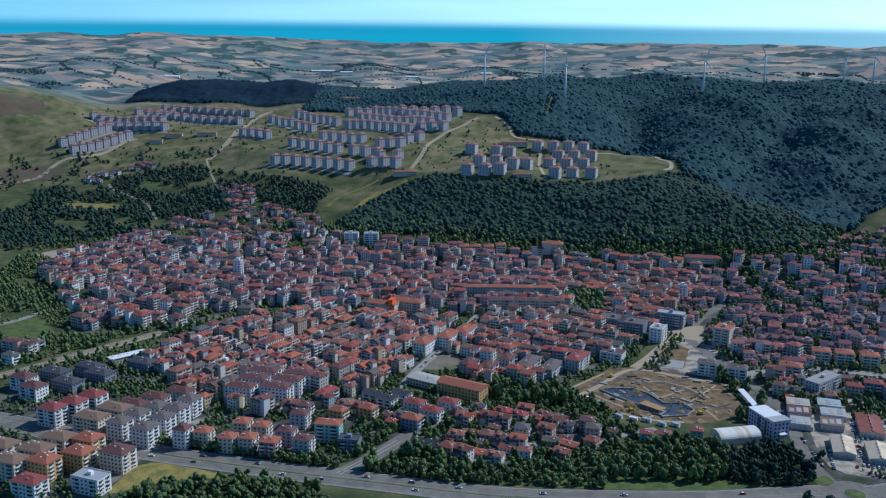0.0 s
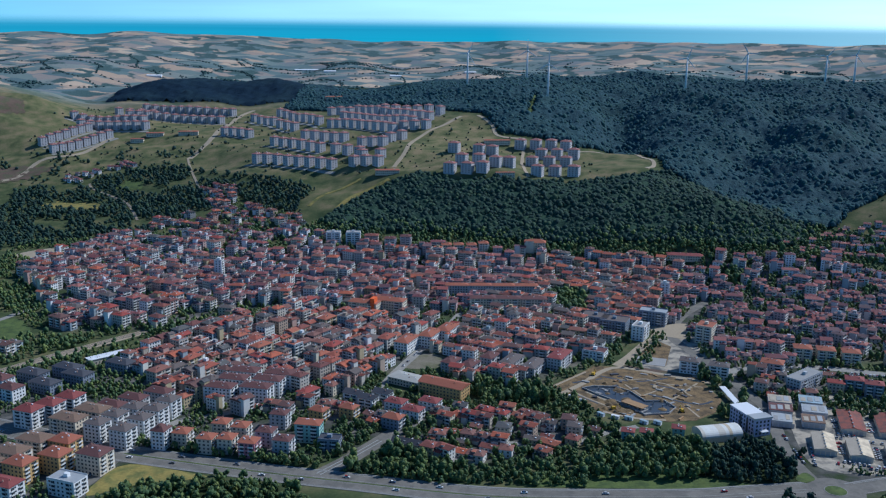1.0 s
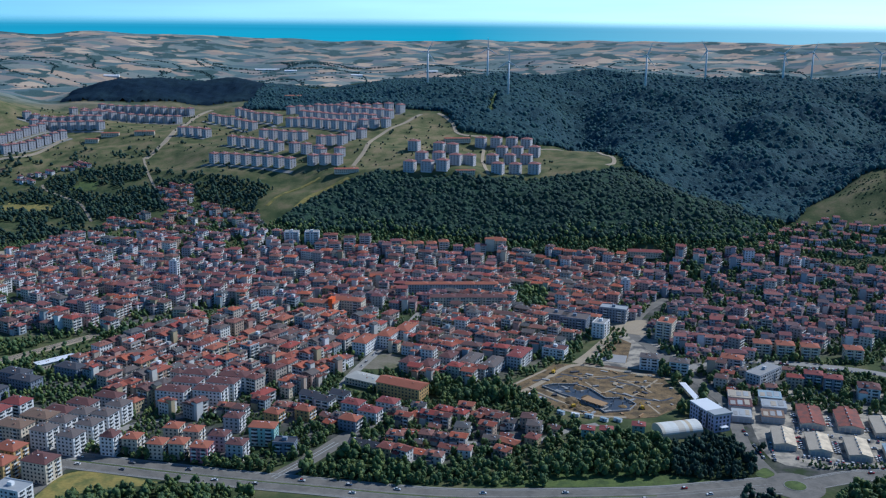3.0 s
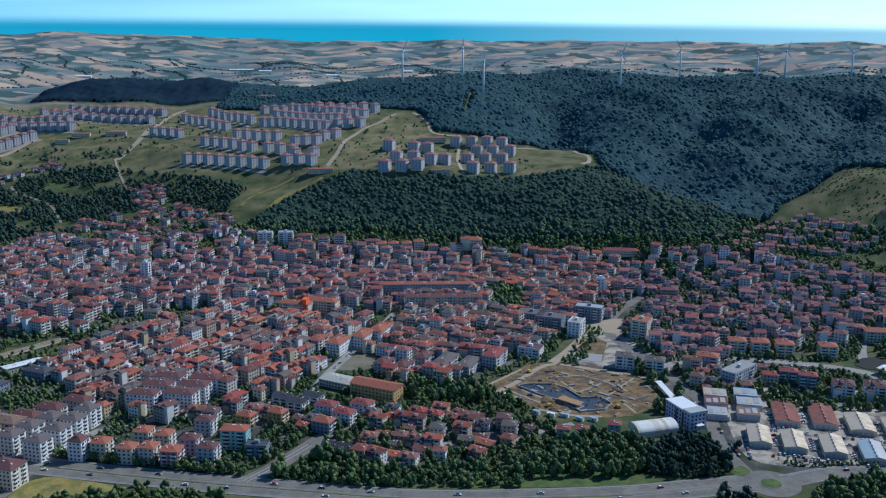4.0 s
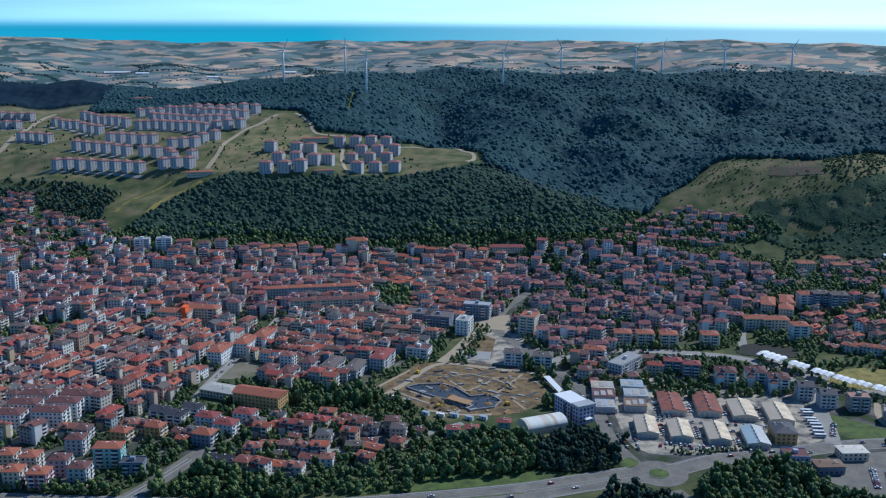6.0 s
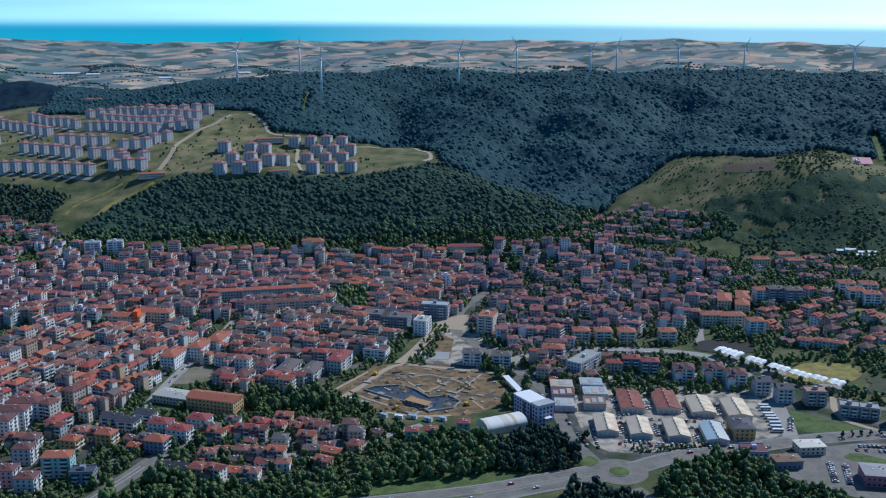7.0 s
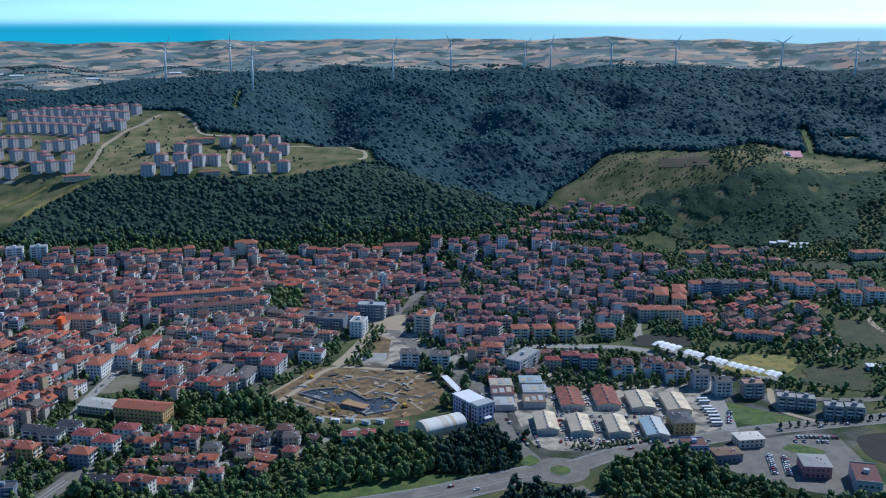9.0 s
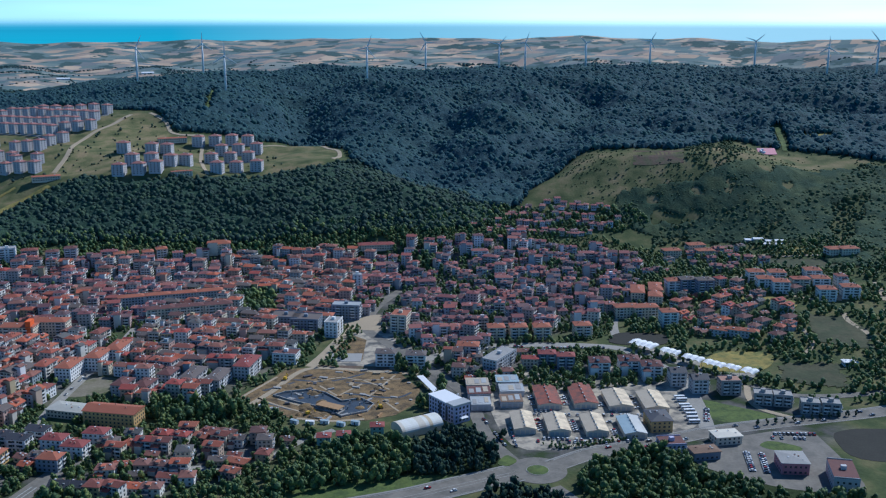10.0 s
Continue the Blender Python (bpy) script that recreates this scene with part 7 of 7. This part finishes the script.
for x, y, a in ((148, 716, 20), (200, 712, 100), (144, 790, 60)):
    e = thing("excavator", x, y, 0.14, a, "yellow excavator on dug earth", "excavator", "excavators")
    for s in (-1.1, 1.1):
        part("track", Shape().box(-2, s - 0.35, 0, 2, s + 0.35, 0.8, "tyre"), e)
    part("cab", Shape().box(-1.8, -1.2, 0.8, 1.2, 1.2, 2.7, "machine_yellow", 0.15), e)
    part("boom", Shape().tube([(1, 0, 1.8), (3.2, 0, 4.2), (5.4, 0, 2.2), (5.8, 0, 0.6)], [0.3, 0.3, 0.25, 0.35], "machine_yellow", 6), e)


# ---------------------------------------------------------------- cars
def car_meshes():
    body = Shape().add([(-2.1, -0.85, 0.35), (2.1, -0.85, 0.35), (2.15, 0.85, 0.35), (-2.1, 0.85, 0.35), (-2.05, -0.82, 0.9), (2.05, -0.8, 0.8), (2.05, 0.8, 0.8), (-2.05, 0.82, 0.9)], [(3, 2, 1, 0), (4, 5, 6, 7), (0, 1, 5, 4), (1, 2, 6, 5), (2, 3, 7, 6), (3, 0, 4, 7)], "carpaint").mesh("body")
    cabin = Shape().add([(-1.7, -0.76, 0.88), (1.0, -0.76, 0.84), (1.0, 0.76, 0.84), (-1.7, 0.76, 0.88), (-1.1, -0.62, 1.42), (0.35, -0.62, 1.42), (0.35, 0.62, 1.42), (-1.1, 0.62, 1.42)], [(0, 1, 5, 4), (1, 2, 6, 5), (2, 3, 7, 6), (3, 0, 4, 7)], "glass").mesh("cabin")
    top = Shape().box(-1.12, -0.63, 1.41, 0.37, 0.63, 1.47, "carpaint").mesh("roof")
    wheel = Shape().tube([(0, -0.1, 0), (0, 0.1, 0)], [0.33, 0.33], "tyre", 10).mesh("wheel")
    return body, cabin, top, wheel


CAR = car_meshes()


def park(x, y, turn, where="on the road", lift=0.16):
    c = thing("car", x, y, ground_at(x, y) + lift, turn, "small passenger car " + where, "car", "cars")
    part("body", CAR[0], c)
    part("cabin", CAR[1], c)
    part("roof", CAR[2], c)
    for wx in (-1.3, 1.3):
        for wy in (-0.78, 0.78):
            part("wheel", CAR[3], c).location = (wx, wy, 0.33)


def along(line, d):
    for (x0, y0), (x1, y1) in zip(line, line[1:]):
        n = math.hypot(x1 - x0, y1 - y0)
        if d < n:
            return x0 + (x1 - x0) * d / n, y0 + (y1 - y0) * d / n, math.degrees(math.atan2(y1 - y0, x1 - x0))
        d -= n
    return None


_r = random.Random(31)
for line, lane in ((offset_line(HIGHWAY, -5), 180), (offset_line(HIGHWAY, 5), 0), (offset_line(EAST_ROAD, 3.5), 0), (offset_line(EAST_ROAD, -3.5), 180)):
    d = 150.0 if lane in (0, 180) and len(line) > 9 else 8.0
    while True:
        d += _r.uniform(18, 80)
        p = along(line, d)
        if p is None:
            break
        park(p[0], p[1], p[2] + lane)

def park_row(x0, y0, x1, y1, across, gap=2.8, share=0.8):
    """Cars side by side along a line, nose to it or parallel."""
    a = math.degrees(math.atan2(y1 - y0, x1 - x0))
    n = int(math.hypot(x1 - x0, y1 - y0) / gap)
    for k in range(n):
        if _r.random() < share:
            u = (k + 0.5) / n
            park(x0 + (x1 - x0) * u, y0 + (y1 - y0) * u, a + (90 if across else 0) + _r.uniform(-4, 4), "parked in a yard", 0.1)


park_row(281, 630, 350, 602, True, 3.0, 0.7)
park_row(284, 624, 352, 597, True, 3.4, 0.4)
park_row(297, 667, 378, 639, True, 3.0, 0.7)
park_row(303, 672, 385, 644, True, 3.6, 0.3)
for x, y in ((296.5, 646), (319, 637), (343, 627), (334, 686), (357, 676), (380, 664), (310, 690)):
    park_row(x - 3.5, y - 12, x + 3.0, y + 12, True, 3.2, 0.6)
park_row(408, 566, 395, 540, True, 2.9, 0.95)
park_row(416, 561, 402, 535, True, 2.9, 0.95)
park_row(440, 586, 470, 575, True, 2.9, 0.9)
park_row(437, 580, 462, 570, True, 2.9, 0.7)
park_row(426, 640, 408, 612, True, 3.0, 0.6)
park_row(330, 800, 394, 790, True, 3.0, 0.8)
park_row(284, 640, 290, 668, False, 5.0, 0.9)
park_row(262, 622, 264, 672, False, 5.6, 0.8)
park_row(256, 690, 262, 720, False, 5.4, 0.8)
park_row(268, 618, 276, 650, False, 5.6, 0.8)
park_row(300, 812, 352, 806, True, 3.0, 0.7)
park_row(305, 800, 350, 792, True, 3.0, 0.7)
park_row(360, 800, 420, 780, True, 3.0, 0.6)
park_row(-18, 806, 14, 900, False, 5.6, 0.6)
park_row(-196, 655, -184, 678, False, 5.5, 0.7)
park_row(-222, 574, -211, 622, False, 5.6, 0.8)
for x, y in ((411, 646), (410, 641), (409, 636), (407, 630), (404, 624), (402, 618), (415, 656), (416, 661)):
    b = thing("bus", x, y, 0.08, -14, "white bus parked in a row", "bus", "parked buses")
    b.scale = (0.72, 0.85, 0.85)
    part("body", Shape().box(-5.5, -1.25, 0.5, 5.5, 1.25, 3.1, "white", 0.08), b)
    part("window_band", Shape().box(-5.2, -1.27, 1.5, 5.3, 1.27, 2.35, "glass"), b)
    for wx in (-3.6, 3.4):
        for wy in (-1.1, 1.1):
            part("wheel", Shape().tube([(wx, wy - 0.15, 0.5), (wx, wy + 0.15, 0.5)], [0.5, 0.5], "tyre", 10), b)

# long station roof and a field shelter
landmark("station_shed", ((-274, 818),), 42, 34, 9, 1, "long low shed with a bright white roof beside the railway", "shed", wall="wall_cream", roof="white", pitch=0.12, balconies=False, floor=4.5)
landmark("field_shelter", ((578, 671),), -20, 11, 7, 1, "small shelter with a white sheet roof in a field", "shelter", wall="wall_grey", roof="white", pitch=0.2, balconies=False)

# pale tracks and yards cut into the ridge forest
for line, half, _cover in FIREBREAKS:
    ribbon("path", line, half * 0.9, _cover, "pale clearing strip in the forest", 0.6, "path", step=12, thick=2.0)
